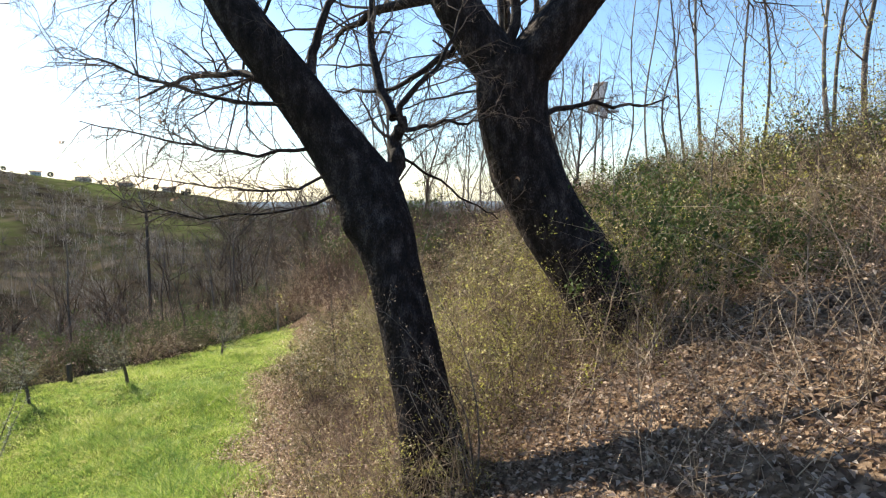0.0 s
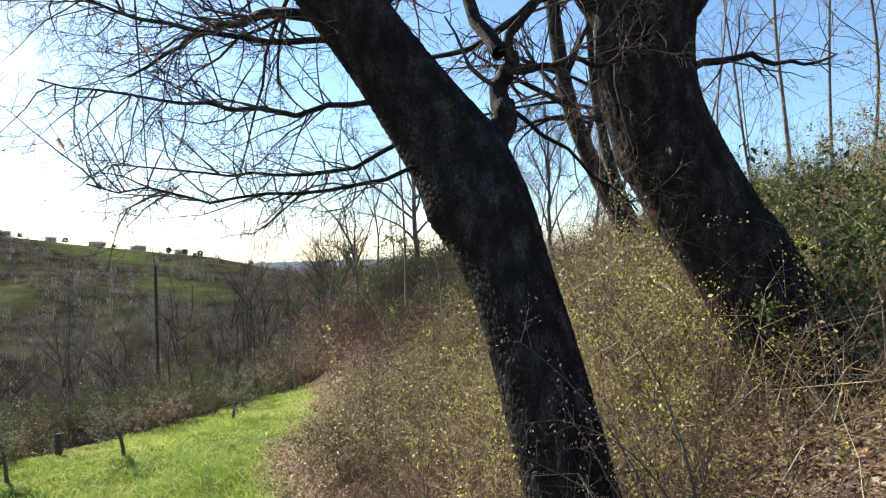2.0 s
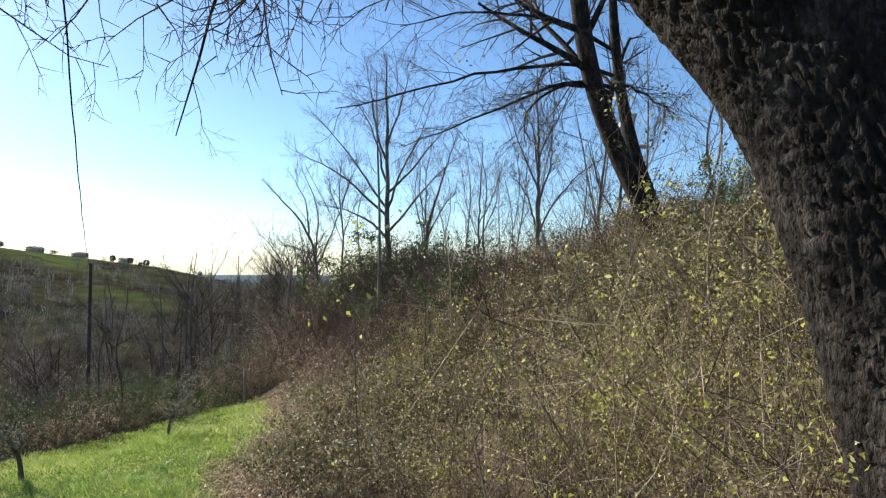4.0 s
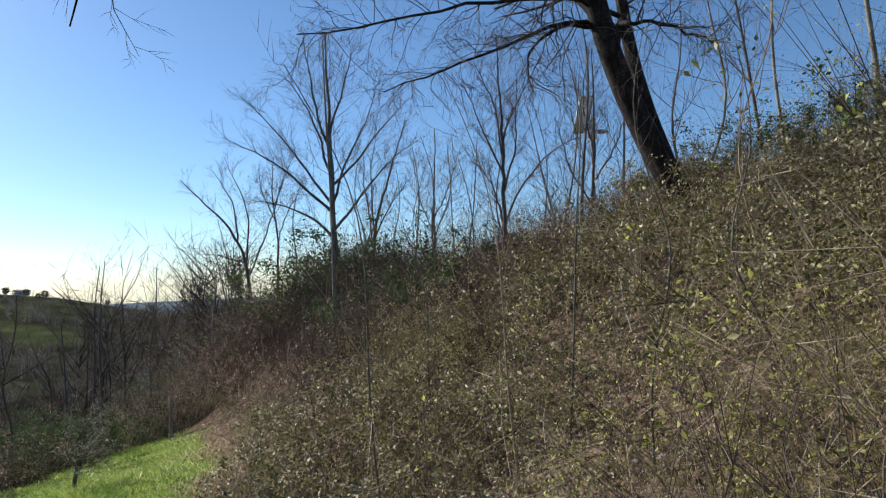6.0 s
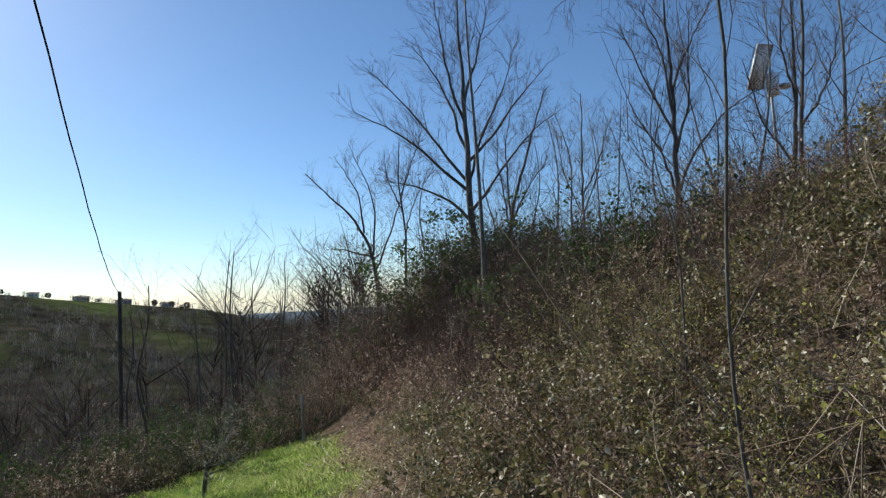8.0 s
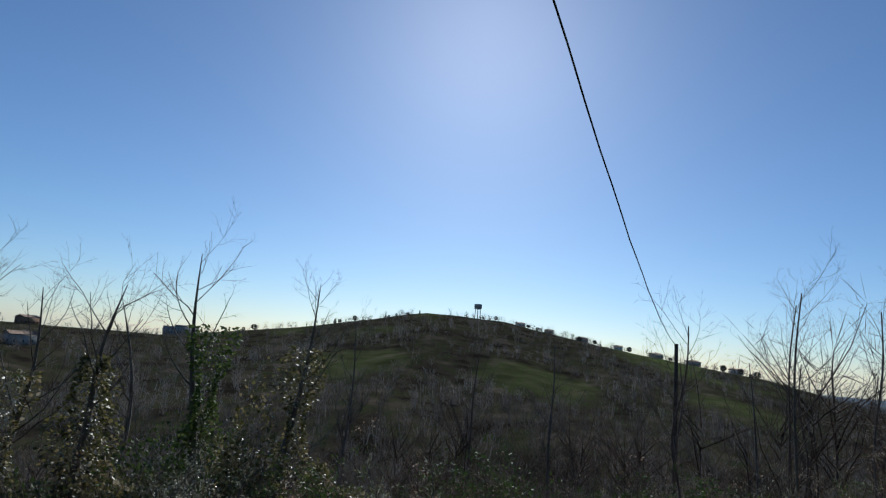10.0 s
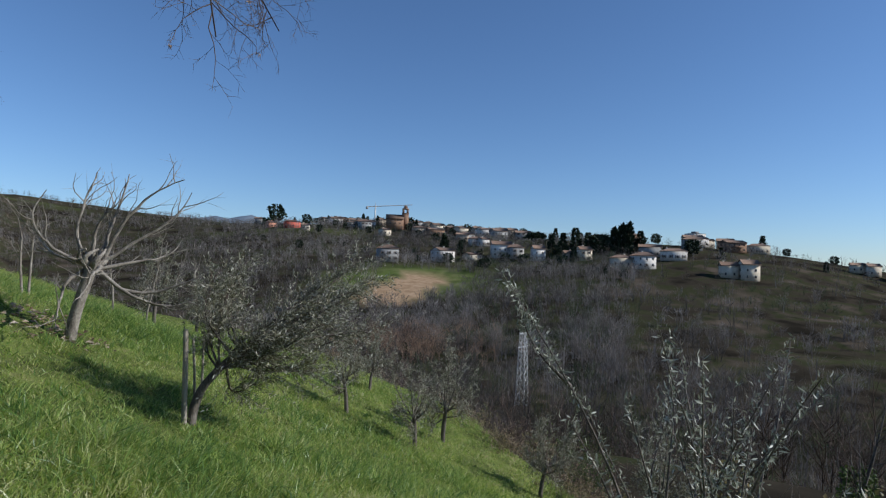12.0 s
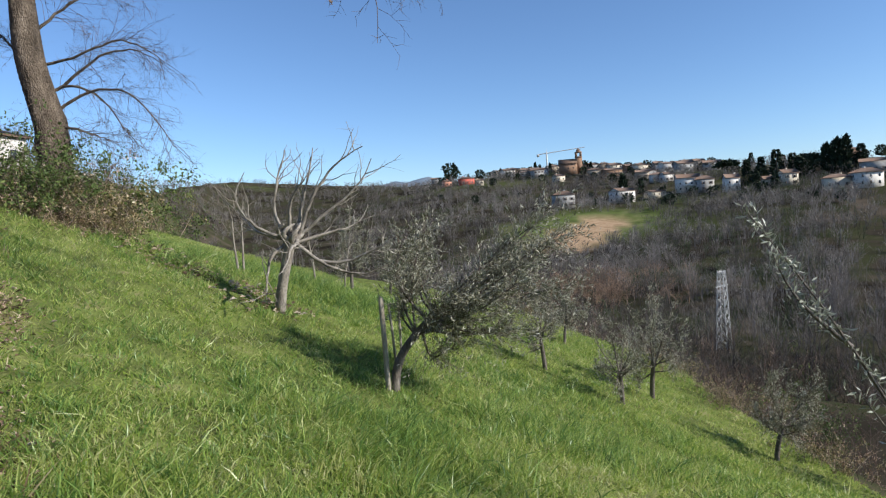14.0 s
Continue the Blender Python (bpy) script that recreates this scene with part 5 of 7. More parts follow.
def fig_tree():
    rng = np.random.default_rng(32)
    x, y = -3.88, 1.43
    FIG_RISE = -1.5 - float(ground(x, y))
    tree = thing("fig_tree", pose(x, y, float(ground(x, y)), 0, 0, 0), "bare pale-barked pollarded fig tree with curving branches", "tree")
    g = Geo()
    line = smooth_path([(0.0, 0.2, -0.25), (0.0, 0.2, 0.1), (-0.1, 0.3, 0.5), (-0.18, 0.36, 0.83)], 12) + [0, 0, FIG_RISE]
    tube(g, line, np.linspace(0.068, 0.058, 12), 14, rough=0.06, rng=rng)
    # gnarled crown of the pollarded trunk
    for k in range(5):
        a = k * 1.3 + rng.uniform(0, 0.7)
        loop = smooth_path([line[-1] + [0, 0, -0.05], line[-1] + [0.13 * math.cos(a), 0.13 * math.sin(a), 0.02], line[-1] + [0.2 * math.cos(a + 0.6), 0.17 * math.sin(a + 0.6), 0.1], line[-1] + [0.12 * math.cos(a + 1.5), 0.1 * math.sin(a + 1.5), 0.17]], 10)
        tube(g, loop, np.linspace(0.042, 0.012, 10), 8, rough=0.1, rng=rng)
    piece("trunk", g.mesh("trunk", PALE_BARK, True), tree)
    foot = np.array([-3.88, 1.43, -1.5 - FIG_RISE])
    for pts in ([(-4.08, 1.74, -0.74), (-3.75, 1.61, -0.53), (-3.47, 1.5, -0.29), (-3.39, 1.47, -0.1), (-3.55, 1.5, 0.21)], [(-4.0, 1.7, -0.74), (-3.86, 1.64, -0.27), (-3.94, 1.66, 0.05), (-4.06, 1.68, 0.4)],
                [(-4.1, 1.75, -0.69), (-4.45, 1.87, -0.4), (-4.67, 1.96, -0.23), (-4.94, 2.07, -0.03), (-5.04, 2.11, 0.24)], [(-4.15, 1.76, -0.66), (-4.33, 1.89, -0.17), (-4.6, 2.06, 0.21), (-4.91, 2.26, 0.37)],
                [(-4.1, 1.77, -0.72), (-4.36, 1.88, -0.99), (-4.61, 2.0, -1.07), (-4.85, 2.12, -1.19), (-5.11, 2.23, -1.05)], [(-4.3, 1.84, -0.95), (-4.62, 1.94, -1.05), (-4.87, 2.12, -0.93), (-5.11, 2.3, -0.81), (-5.35, 2.47, -0.6)],
                [(-4.0, 1.7, -0.74), (-3.8, 1.75, -0.85), (-3.76, 1.82, -1.11), (-3.71, 1.98, -1.45)], [(-4.1, 1.78, -0.66), (-4.31, 1.75, -0.05), (-4.44, 1.75, 0.36)], [(-4.05, 1.72, -0.68), (-4.09, 1.85, -0.15), (-4.28, 2.04, 0.06)],
                [(-4.1, 1.76, -0.73), (-4.43, 1.75, -0.68), (-4.79, 1.76, -0.6), (-4.98, 1.7, -0.5)], [(-4.05, 1.6, -0.7), (-3.7, 1.2, -0.6), (-3.5, 0.9, -0.3)], [(-4.1, 2.1, -0.7), (-4.0, 2.5, -0.75), (-3.9, 2.8, -1.0)]):
        ln = smooth_path(np.array(pts) - foot, 14)
        ln[2:] += np.cumsum(rng.normal(0, 0.008, (12, 3)), 0)
        b = Geo()
        tube(b, ln, np.linspace(0.026, 0.005, 14), 7, rough=0.08, rng=rng)
        for c in range(6):
            i = rng.integers(5, 13)
            grow(rng, [b], ln[i], unit(unit(ln[i] - ln[i - 1]) * 0.6 + rng.normal(0, 0.5, 3) + [0, 0, 0.35]), rng.uniform(0.2, 0.55), 0.007, 0, 1, (2,), up=0.12, wander=0.22)
        piece("branch", b.mesh("branch", PALE_BARK, True), tree)


fig_tree()


def stake(x, y, h, r=0.028, lean=(0, 0), label="weathered round wooden stake in the grass", name="wooden_stake", m=STAKE_WOOD, group="wooden stakes"):
    g = Geo()
    tube(g, [(0, 0, -0.2), (lean[0] * 0.5, lean[1] * 0.5, h * 0.5), (lean[0], lean[1], h - 0.02), (lean[0], lean[1], h)], [r, r * 0.97, r * 0.94, r * 0.7], 8)
    tagged(piece(name, g.mesh(name, m, True), m=pose(x, y, float(ground(x, y)))), label, "stake", group)


stake(-4.72, 3.58, 0.92, 0.027, (0.02, 0.0))
stake(-5.02, 2.75, 0.7, 0.015, (0.05, 0))
stake(-5.12, 2.6, 0.72, 0.015)
stake(-5.55, 19.8, 0.95, 0.04)
stake(-8.9, 13.9, 0.45, 0.06, m=POST_WOOD, label="dark broken stake in the grass")
for k, (x, y) in enumerate(((-3.43, -0.19), (-3.5, -0.3), (-4.6, -0.6), (-5.2, -1.2))):
    bare_tree("young_tree", 300 + k, upright(x, y, 1.15, (0.05 * (-1) ** k, 0), 0.1, k), 0.02, 0.007, 5, 0.4, PALE_BARK, "young pale-stemmed bare tree in the grass", "young trees in the grass", kids=(4, 3), start=0.4)


def bank_tree():
    """The old tree on the bank by the start of the path, with drooping outer twigs."""
    rng = np.random.default_rng(33)
    foot = (-0.55, -2.98)
    base = np.array([*foot, float(ground(*foot)) - 0.1])
    tree = thing("bank_tree", pose(*base), "old bare tree with wavy grey-brown trunk on the bank", "tree")
    line = smooth_path(np.concatenate([[base], np.array([(-0.55, -2.98, 0.76), (-0.57, -2.93, 1.29), (-0.44, -2.96, 1.93), (-0.29, -2.98, 2.62), (-0.27, -2.97, 3.28), (-0.28, -2.94, 4.04), (-0.34, -2.86, 5.19)])]) - base, 40)
    g = Geo()
    bark_trunk(g, line, np.interp(np.linspace(0, 1, 40), [0, 0.15, 0.3, 0.6, 1], [0.36, 0.29, 0.25, 0.21, 0.13]), rng, 90, 0.03, (0.04, 0.09), 0.016, knots=((0.32, 1.2, 0.16, 0.2), (0.25, 4.4, 0.18, 0.2)))
    piece("trunk", g.mesh("trunk", BROWN_BARK, True), tree)
    for pts in ([(-0.65, -3.01, 2.14), (-1.26, -2.85, 2.7), (-1.93, -2.64, 2.96), (-2.47, -2.45, 2.52)],
                [(-0.31, -3.15, 2.56), (-1.18, -2.81, 2.74), (-1.87, -2.54, 3.02), (-2.64, -2.22, 2.27)],
                [(-0.62, -3, 1.74), (-1.31, -2.79, 2.19), (-2.05, -2.52, 1.95), (-2.55, -2.35, 1.02)],
                [(-0.36, -3.11, 2.06), (-1.04, -2.89, 2.31), (-1.56, -2.69, 1.68), (-1.88, -2.54, 1.06)],
                [(-0.56, -3.01, 1.5), (-1.09, -2.7, 1.34), (-1.62, -2.41, 1.05)],
                [(-0.3, -3.03, 3.06), (-0.76, -3.03, 3.52), (-1.36, -2.83, 3.88), (-2.13, -2.61, 3.83)],
                [(-0.26, -3.03, 2.72), (0.11, -3.32, 3.18), (0.46, -3.43, 3.4)],
                [(-0.28, -2.95, 3.66), (0.25, -2.78, 4.08), (0.85, -2.52, 3.91)]):
        ln = smooth_path(np.array(pts) - base, 16)
        ln[1:] += np.cumsum(rng.normal(0, 0.015, (15, 3)), 0)
        g, fine = Geo(), Geo()
        tube(g, ln, np.linspace(0.03, 0.005, 16), 7, rough=0.05, rng=rng)
        limb = piece("branch", g.mesh("branch", BROWN_BARK, True), tree)
        spray(fine, ln, 34, 0.95, 0.005, rng, up=-0.16)
        tagged(piece("twig_tangle", fine.mesh("twig_tangle", TWIG), limb), kind="stuff")


bank_tree()


# ---------------- woods on the lower side ----------------
def lower_trees():
    for k, (x, y, h, r) in enumerate(((-17.5, 23.0, 5.5, 0.1), (-15.6, 24.5, 5.5, 0.09), (-12.6, 26.5, 5.0, 0.07), (-10.0, 25.5, 4.5, 0.06), (-8.4, 24.0, 4.0, 0.05), (-19.0, 19.5, 6.0, 0.09), (-8.67, 19.5, 3.8, 0.04), (-7.4, 21.0, 4.6, 0.05), (-7.9, 22.4, 4.8, 0.05), (-6.9, 23.4, 4.6, 0.05))):
        bare_tree("bare_tree", 400 + k, upright(x, y, h, (0.02, 0), 0.3, k), r * 0.65, 0.01, 12, 1.7, (TWIG, GREY_BARK)[k % 2], "bare tree below the meadow", "bare trees below the meadow", kids=(5, 4), start=0.35, up=0.15)


lower_trees()


def ivy_tree(x, y, h, seed):
    tree, tips, rng = bare_tree("ivy_tree", seed, upright(x, y, h, (0.07 * math.sin(seed * 1.9), 0.05), 0.6, seed), 0.085, 0.006, 10, 1.5, GREY_BARK, "bare-topped tree clad in ivy", "ivy-clad trees", kids=(5, 4), start=0.5, up=0.12)
    n = 3000
    z = rng.uniform(0, 1, n) ** 1.3 * 0.75 * h
    a = rng.uniform(0, 6.28, n)
    lump = 0.55 + 0.45 * np.sin(z * 2.7 + seed) + 0.35 * np.sin(a * 2 + z * 4.1 + seed * 2)
    r = 0.08 + np.clip(lump, 0.05, 1.4) * 0.5 * np.sqrt(rng.uniform(0, 1, n)) * (1.15 - z / h)
    g = Geo()
    leaves(g, np.stack([np.cos(a) * r + 0.04 * z, np.sin(a) * r, z], 1), unit(np.stack([np.cos(a), np.sin(a), rng.normal(-0.3, 0.5, n)], 1)), rng.uniform(0.045, 0.085, n), 0.75, 0.12, rng)
    tagged(piece("ivy", g.mesh("ivy", BRAMBLE_LEAF if seed % 2 else GREEN_LEAF), tree), kind="stuff")


def ivy_thicket(x, y, wide, high, seed):
    """A mound of ivy over fallen stems."""
    rng = np.random.default_rng(seed)
    ob = thing("ivy_thicket", pose(x, y, float(ground(x, y)) - 0.1), "dense dark ivy thicket over dead stems", "ivy", "ivy thickets below the meadow")
    g, lg = Geo(), Geo()
    n = 26
    d = unit(np.c_[rng.normal(0, 0.5, (n, 2)), np.ones(n)])
    stems(g, np.c_[rng.normal(0, wide * 0.3, (n, 2)), np.zeros(n)], d, high * rng.uniform(0.5, 1.2, n), 0.012, 4, 0.2, 0.1, rng)
    tagged(piece("stem_tangle", g.mesh("stem_tangle", GREY_BARK), ob), kind="stuff")
    n = 3400
    p = unit(rng.normal(size=(n, 3)))
    p[:, 2] = np.abs(p[:, 2])
    lump = 0.75 + 0.25 * np.sin(p[:, 0] * 5 + seed) * np.sin(p[:, 1] * 4 + 2 * seed) + 0.18 * np.sin(p[:, 2] * 9 + p[:, 0] * 7)
    q = p * (rng.uniform(0.45, 1.0, n) ** 0.4 * lump)[:, None] * [wide, wide, high]
    leaves(lg, q, unit(p + rng.normal(0, 0.6, (n, 3)) + [0, 0, -0.3]), rng.uniform(0.045, 0.085, n), 0.75, 0.12, rng)
    tagged(piece("ivy", lg.mesh("ivy", GREEN_LEAF if seed % 3 else BRAMBLE_LEAF), ob), kind="stuff")


for k in range(22):
    ivy_thicket(-12.0 - 1.3 * (k % 3) - 0.4 * math.sin(k * 2.3), 5.2 + 0.46 * k, 0.9 + 0.25 * math.sin(k * 1.7), 1.7 + 0.6 * math.sin(k * 2.9), 540 + k)
for k, (x, y, h) in enumerate(((-12.6, 8.7, 4.6), (-14.2, 10.8, 4.9), (-12.7, 13.1, 4.4), (-13.2, 14.9, 4.2), (-14.5, 5.9, 4.0), (-13.6, 7.6, 3.8), (-18.0, 9.5, 6.2), (-16.5, 12.4, 5.4), (-19, 5.5, 6.0), (-11.9, 9.9, 4.2), (-12.2, 9.2, 3.6), (-12.9, 11.6, 4.0))):
    ivy_tree(x, y, h, 500 + k)


def spread(models, x, y, h, wide, rng, g):
    """Place tree models at x, y with height h into one Geo."""
    z = ground(x, y) - 0.2
    for k, (v, f) in enumerate(models):
        sel = np.arange(len(x)) % len(models) == k
        m = sel.sum()
        a = rng.uniform(0, 6.28, m)
        ca, sa, t = np.cos(a)[:, None], np.sin(a)[:, None], (h[sel] * wide)[:, None]
        vx = (v[None, :, 0] * ca - v[None, :, 1] * sa) * t + x[sel][:, None]
        vy = (v[None, :, 0] * sa + v[None, :, 1] * ca) * t + y[sel][:, None]
        vz = v[None, :, 2] * h[sel][:, None] + z[sel][:, None]
        g.add(np.stack([vx, vy, vz], -1), (f[None] + (np.arange(m) * len(v))[:, None, None]).reshape(-1, f.shape[1]))


def open_land(x, y, r, az):
    """True where fields and the ridge keep the woods out."""
    field = np.maximum(abs((x + 147) * 0.83 + (y + 217) * 0.55) / 42, abs((x + 147) * 0.55 - (y + 217) * 0.83) / 20) < 1
    green = np.hypot(x + 160, (y + 232) * 1.3) < 36
    return field | green | (r > np.interp(az, RIDGE_AZ, RIDGE_R) * 0.985) | ((x > -17) & (y < 27) & (y > -8)) | ((x > -4) & (y > -14)) | ((y < 13) & (y > -8) & (x > -20))


THICKET = (-86.0, -119.0)


def valley_woods():
    rng = np.random.default_rng(77)
    near_models = []
    for k in range(8):
        g = Geo()
        tube(g, [(0, 0, 0), (rng.normal(0, 0.02), rng.normal(0, 0.02), 0.35), (rng.normal(0, 0.04), rng.normal(0, 0.04), 0.85)], [0.008, 0.006, 0.002], 3)
        m = 13
        t = rng.uniform(0.2, 0.75, m)
        a = rng.uniform(0, 6.28, m)
        c = stems(g, np.stack([0 * t, 0 * t, t], 1), unit(np.stack([np.cos(a), np.sin(a), rng.uniform(0.7, 1.8, m)], 1)), rng.uniform(0.25, 0.45, m), 0.005, 3, 0.3, -0.15, rng)
        q = 130
        p = c[rng.integers(0, m, q), rng.integers(1, 4, q)]
        leaves(g, p, unit(rng.normal(0, 0.7, (q, 3)) + [0, 0, 0.8]), rng.uniform(0.1, 0.26, q), 0.016, 0.006, rng)
        near_models.append((np.concatenate(g.v), np.concatenate([q if q.shape[1] == 3 else np.concatenate([q[:, [0, 1, 2]], q[:, [0, 2, 3]]]) for q in g.f])))
    n = 2200
    r, az = np.exp(rng.uniform(math.log(22), math.log(110), n)), rng.uniform(6, 163, n)
    x, y = CENTRE[0] - r * np.sin(np.radians(az)), CENTRE[1] + r * np.cos(np.radians(az))
    ok = ~open_land(x, y, r, az) & (r > np.interp(az, [20, 60, 110, 140, 163], [26, 34, 38, 60, 85]))
    x, y = x[ok][:500], y[ok][:500]
    g = Geo()
    spread(near_models, x, y, rng.uniform(3.5, 7.5, len(x)), 1.1, rng, g)
    tagged(piece("valley_woods", g.mesh("valley_woods", WOODS)), "bare grey-brown winter trees crowding the valley", "woods", kind="stuff")
    g = Geo()
    n = 150
    x, y = rng.normal(THICKET[0], 9, n), rng.normal(THICKET[1], 9, n)
    spread(near_models, x, y, rng.uniform(3.0, 6.0, n), 1.5, rng, g)
    tagged(piece("reddish_thicket", g.mesh("reddish_thicket", RED_WOODS)), "reddish-brown bare thicket in the valley", "woods", kind="stuff")
    def bare_models(q, wide):
        """Leafless crowns: a fan of fine rising twigs on short boles."""
        made = []
        for k in range(10):
            g = Geo()
            a, el = rng.uniform(0, 6.28, q), rng.uniform(0.55, 1.5, q)
            d = np.stack([np.cos(a) * np.cos(el), np.sin(a) * np.cos(el), np.sin(el)], 1)
            z0 = rng.uniform(0.1, 0.72, q)
            off = (rng.uniform(0, 0.34, q) * np.sqrt(z0))[:, None] * np.stack([np.cos(a), np.sin(a), 0 * a], 1)
            leaves(g, np.stack([0 * a, 0 * a, z0], 1) + off, d, rng.uniform(0.12, 0.28, q), rng.uniform(0.5, 1.0, q)[:, None] * wide, 0.01, rng)
            for w in (0.014, 0.011, 0.008):
                x0, y0 = rng.normal(0, 0.06, 2)
                g.add([(x0 - w, y0, 0), (x0 + w, y0, 0), (x0 * 2.2, y0 * 2.2, 0.8)], [(0, 1, 2)])
                g.add([(x0, y0 - w, 0), (x0, y0 + w, 0), (x0 * 2.2, y0 * 2.2, 0.8)], [(0, 1, 2)])
            made.append((np.concatenate(g.v), np.concatenate(g.f)))
        return made
    far_models, mid_models = bare_models(44, 0.1), bare_models(100, 0.042)
    n = 10500
    r, az = 75 + 630 * rng.uniform(0, 1, n) ** 1.35, rng.uniform(4, 196, n)
    n = n + 1300
    r, az = np.concatenate([r, rng.uniform(380, 1000, 1300)]), np.concatenate([az, rng.uniform(156, 190, 1300)])
    x, y = CENTRE[0] - r * np.sin(np.radians(az)), CENTRE[1] + r * np.cos(np.radians(az))
    ok = ~open_land(x, y, r, az) & (wobble(x, y, 0.021) < rng.uniform(0.25, 0.6, n)) & (rng.uniform(size=n) < np.where((r > np.interp(az, RIDGE_AZ, RIDGE_R) * 0.72) & (az > 80), 0.6, 1.0) * np.where((az > 82) & (az < 127) & (r > 130), 0.65, 1.0))
    x, y = x[ok], y[ok]
    # the slope under the town is wooded up to the gardens
    m = 3000
    az = rng.uniform(126, 168, m)
    r = np.interp(az, RIDGE_AZ, RIDGE_R) * rng.uniform(0.25, 0.9, m)
    px, py = CENTRE[0] - r * np.sin(np.radians(az)), CENTRE[1] + r * np.cos(np.radians(az))
    ok = ~open_land(px, py, r, az)
    x, y = np.concatenate([x, px[ok]]), np.concatenate([y, py[ok]])
    side = np.degrees(np.arctan2(CENTRE[0] - x, y - CENTRE[1]))
    green = (wobble(x, y, 0.045) > np.where((side > 70) & (side < 132), 0.05, 0.45)) & (rng.uniform(size=len(x)) < 0.6)
    g = Geo()
    near = np.hypot(x - CENTRE[0], y - CENTRE[1]) < 190
    for sel, models in ((~green & near, mid_models), (~green & ~near, far_models)):
        spread(models, x[sel], y[sel], rng.uniform(3.6, 8.6, sel.sum()), 1.2, rng, g)
    tagged(piece("far_woods", g.mesh("far_woods", FAR_WOODS)), "bare brown winter woods on the far slopes", "woods", kind="stuff")
    g = Geo()
    spread(far_models, x[green], y[green], rng.uniform(3, 6, green.sum()), 1.4, rng, g)
    tagged(piece("far_evergreens", g.mesh("far_evergreens", FAR_GREEN)), "dark evergreen thickets among the far woods", "woods", kind="stuff")


valley_woods()


# ---------------- grass and fallen leaves ----------------
def turf(x, y, rng, low, high, fine):
    """Grass blades at x, y: bent ones of three faces where fine, else single."""
    g = Geo()
    n = len(x)
    tall = step(-0.1, 0.7, wobble(x, y, 0.9)) + 0.7 * step(0.55, 0.8, wobble(x + 7, y, 2.2))
    p = np.stack([x, y, ground(x, y) - 0.01], 1)
    h = (rng.uniform(low, high, n) * (0.7 + 1.0 * tall))[:, None]
    d = unit(np.c_[rng.normal(0, 0.45, (n, 2)), np.ones(n)])
    s = unit(np.cross(d, rng.normal(size=(n, 3))))
    w = rng.uniform(0.0026, 0.0058, n)[:, None] * (1.0 if fine else 1.6)
    lean = np.c_[rng.normal(0, 0.6, (n, 2)), np.zeros(n)] * h
    if fine:
        v = np.stack([p - s * w, p + s * w, p + d * h * 0.6 - s * w * 0.7 + lean * 0.25, p + d * h * 0.6 + s * w * 0.7 + lean * 0.25, p + d * h + lean], 1)
        b = (np.arange(n) * 5)[:, None]
        g.add(v, b + np.array([[0, 1, 3]]))
        g.f.append(b + np.array([[0, 3, 2]]))
        g.f.append(b + np.array([[2, 3, 4]]))
    else:
        g.add(np.stack([p - s * w, p + s * w, p + d * h + lean], 1), np.arange(n * 3).reshape(-1, 3))
    return g


def dead_strip(x, y):
    """Strip of dead leaves from the fig up to the bank."""
    t = np.clip(((x + 3.8) * 2.2 + (y - 1.35) * -1.9) / 8.45, 0, 1)
    return np.hypot(x + 3.8 - 2.2 * t, y - 1.35 + 1.9 * t) + 0.15 * wobble(x, y, 4.0)


def gravel_strip():
    """Short pale strip of gravel below the meadow."""
    t = np.linspace(0, 1, 14)
    x, y = -9.6 + 1.7 * t, 18.6 - 1.1 * t + 0.1 * np.sin(t * 5)
    w = 0.17 * np.sin(np.clip(t, 0.05, 0.95) * math.pi) ** 0.5
    rows = np.stack([np.stack([x + k * w * 0.55, y + k * w * 0.85], 1) for k in (-1, -0.3, 0.3, 1)], 1)
    z = ground(rows[..., 0], rows[..., 1]) + np.array([0.0, 0.05, 0.05, 0.0])
    g = Geo()
    i, j = np.meshgrid(np.arange(13), np.arange(3), indexing="ij")
    g.add(np.concatenate([rows, z[..., None]], -1), np.stack([i * 4 + j, i * 4 + j + 1, i * 4 + j + 5, i * 4 + j + 4], -1).reshape(-1, 4))
    tagged(piece("gravel_strip", g.mesh("gravel_strip", GRAVEL, True)), "pale gravel strip below the meadow", "gravel", kind="structure")


gravel_strip()


def grass():
    rng = np.random.default_rng(3)
    n = 430000
    x, y = rng.uniform(-11.5, 1.0, n), rng.uniform(-7, 21, n)
    u = x + 0.3 * y + 0.3 + 0.35 * wobble(x, y, 1.7) - 0.9 * step(11, 15, y)
    keep = rng.uniform(size=n) < step(0.45, -0.5, u) * step(-0.5, 0.4, x - meadow_edge(y)) * step(20.8, 20.0, y) * (0.25 + 0.75 * step(0.25, 0.6, dead_strip(x, y)))
    x, y = x[keep], y[keep]
    close = np.hypot((x + 3.9) / 1.3, y - 8.0) < 3.2
    rest = turf(x[~close], y[~close], rng, 0.05, 0.1, False)
    tagged(piece("grass", rest.mesh("grass", GRASS_BLADE)), "fresh green meadow grass on the slope", "grass", kind="stuff")
    n = 130000
    a, r = rng.uniform(0, 6.28, n), np.sqrt(rng.uniform(0, 1, n)) * 3.4
    x, y = -3.9 + 1.3 * r * np.cos(a), 8.0 + r * np.sin(a)
    u = x + 0.3 * y + 0.3 + 0.35 * wobble(x, y, 1.7)
    keep = rng.uniform(size=n) < step(0.45, -0.5, u)
    tagged(piece("grass", turf(x[keep], y[keep], rng, 0.05, 0.1, True).mesh("grass", GRASS_BLADE)), "fresh green meadow grass along the path", "grass", kind="stuff")


grass()


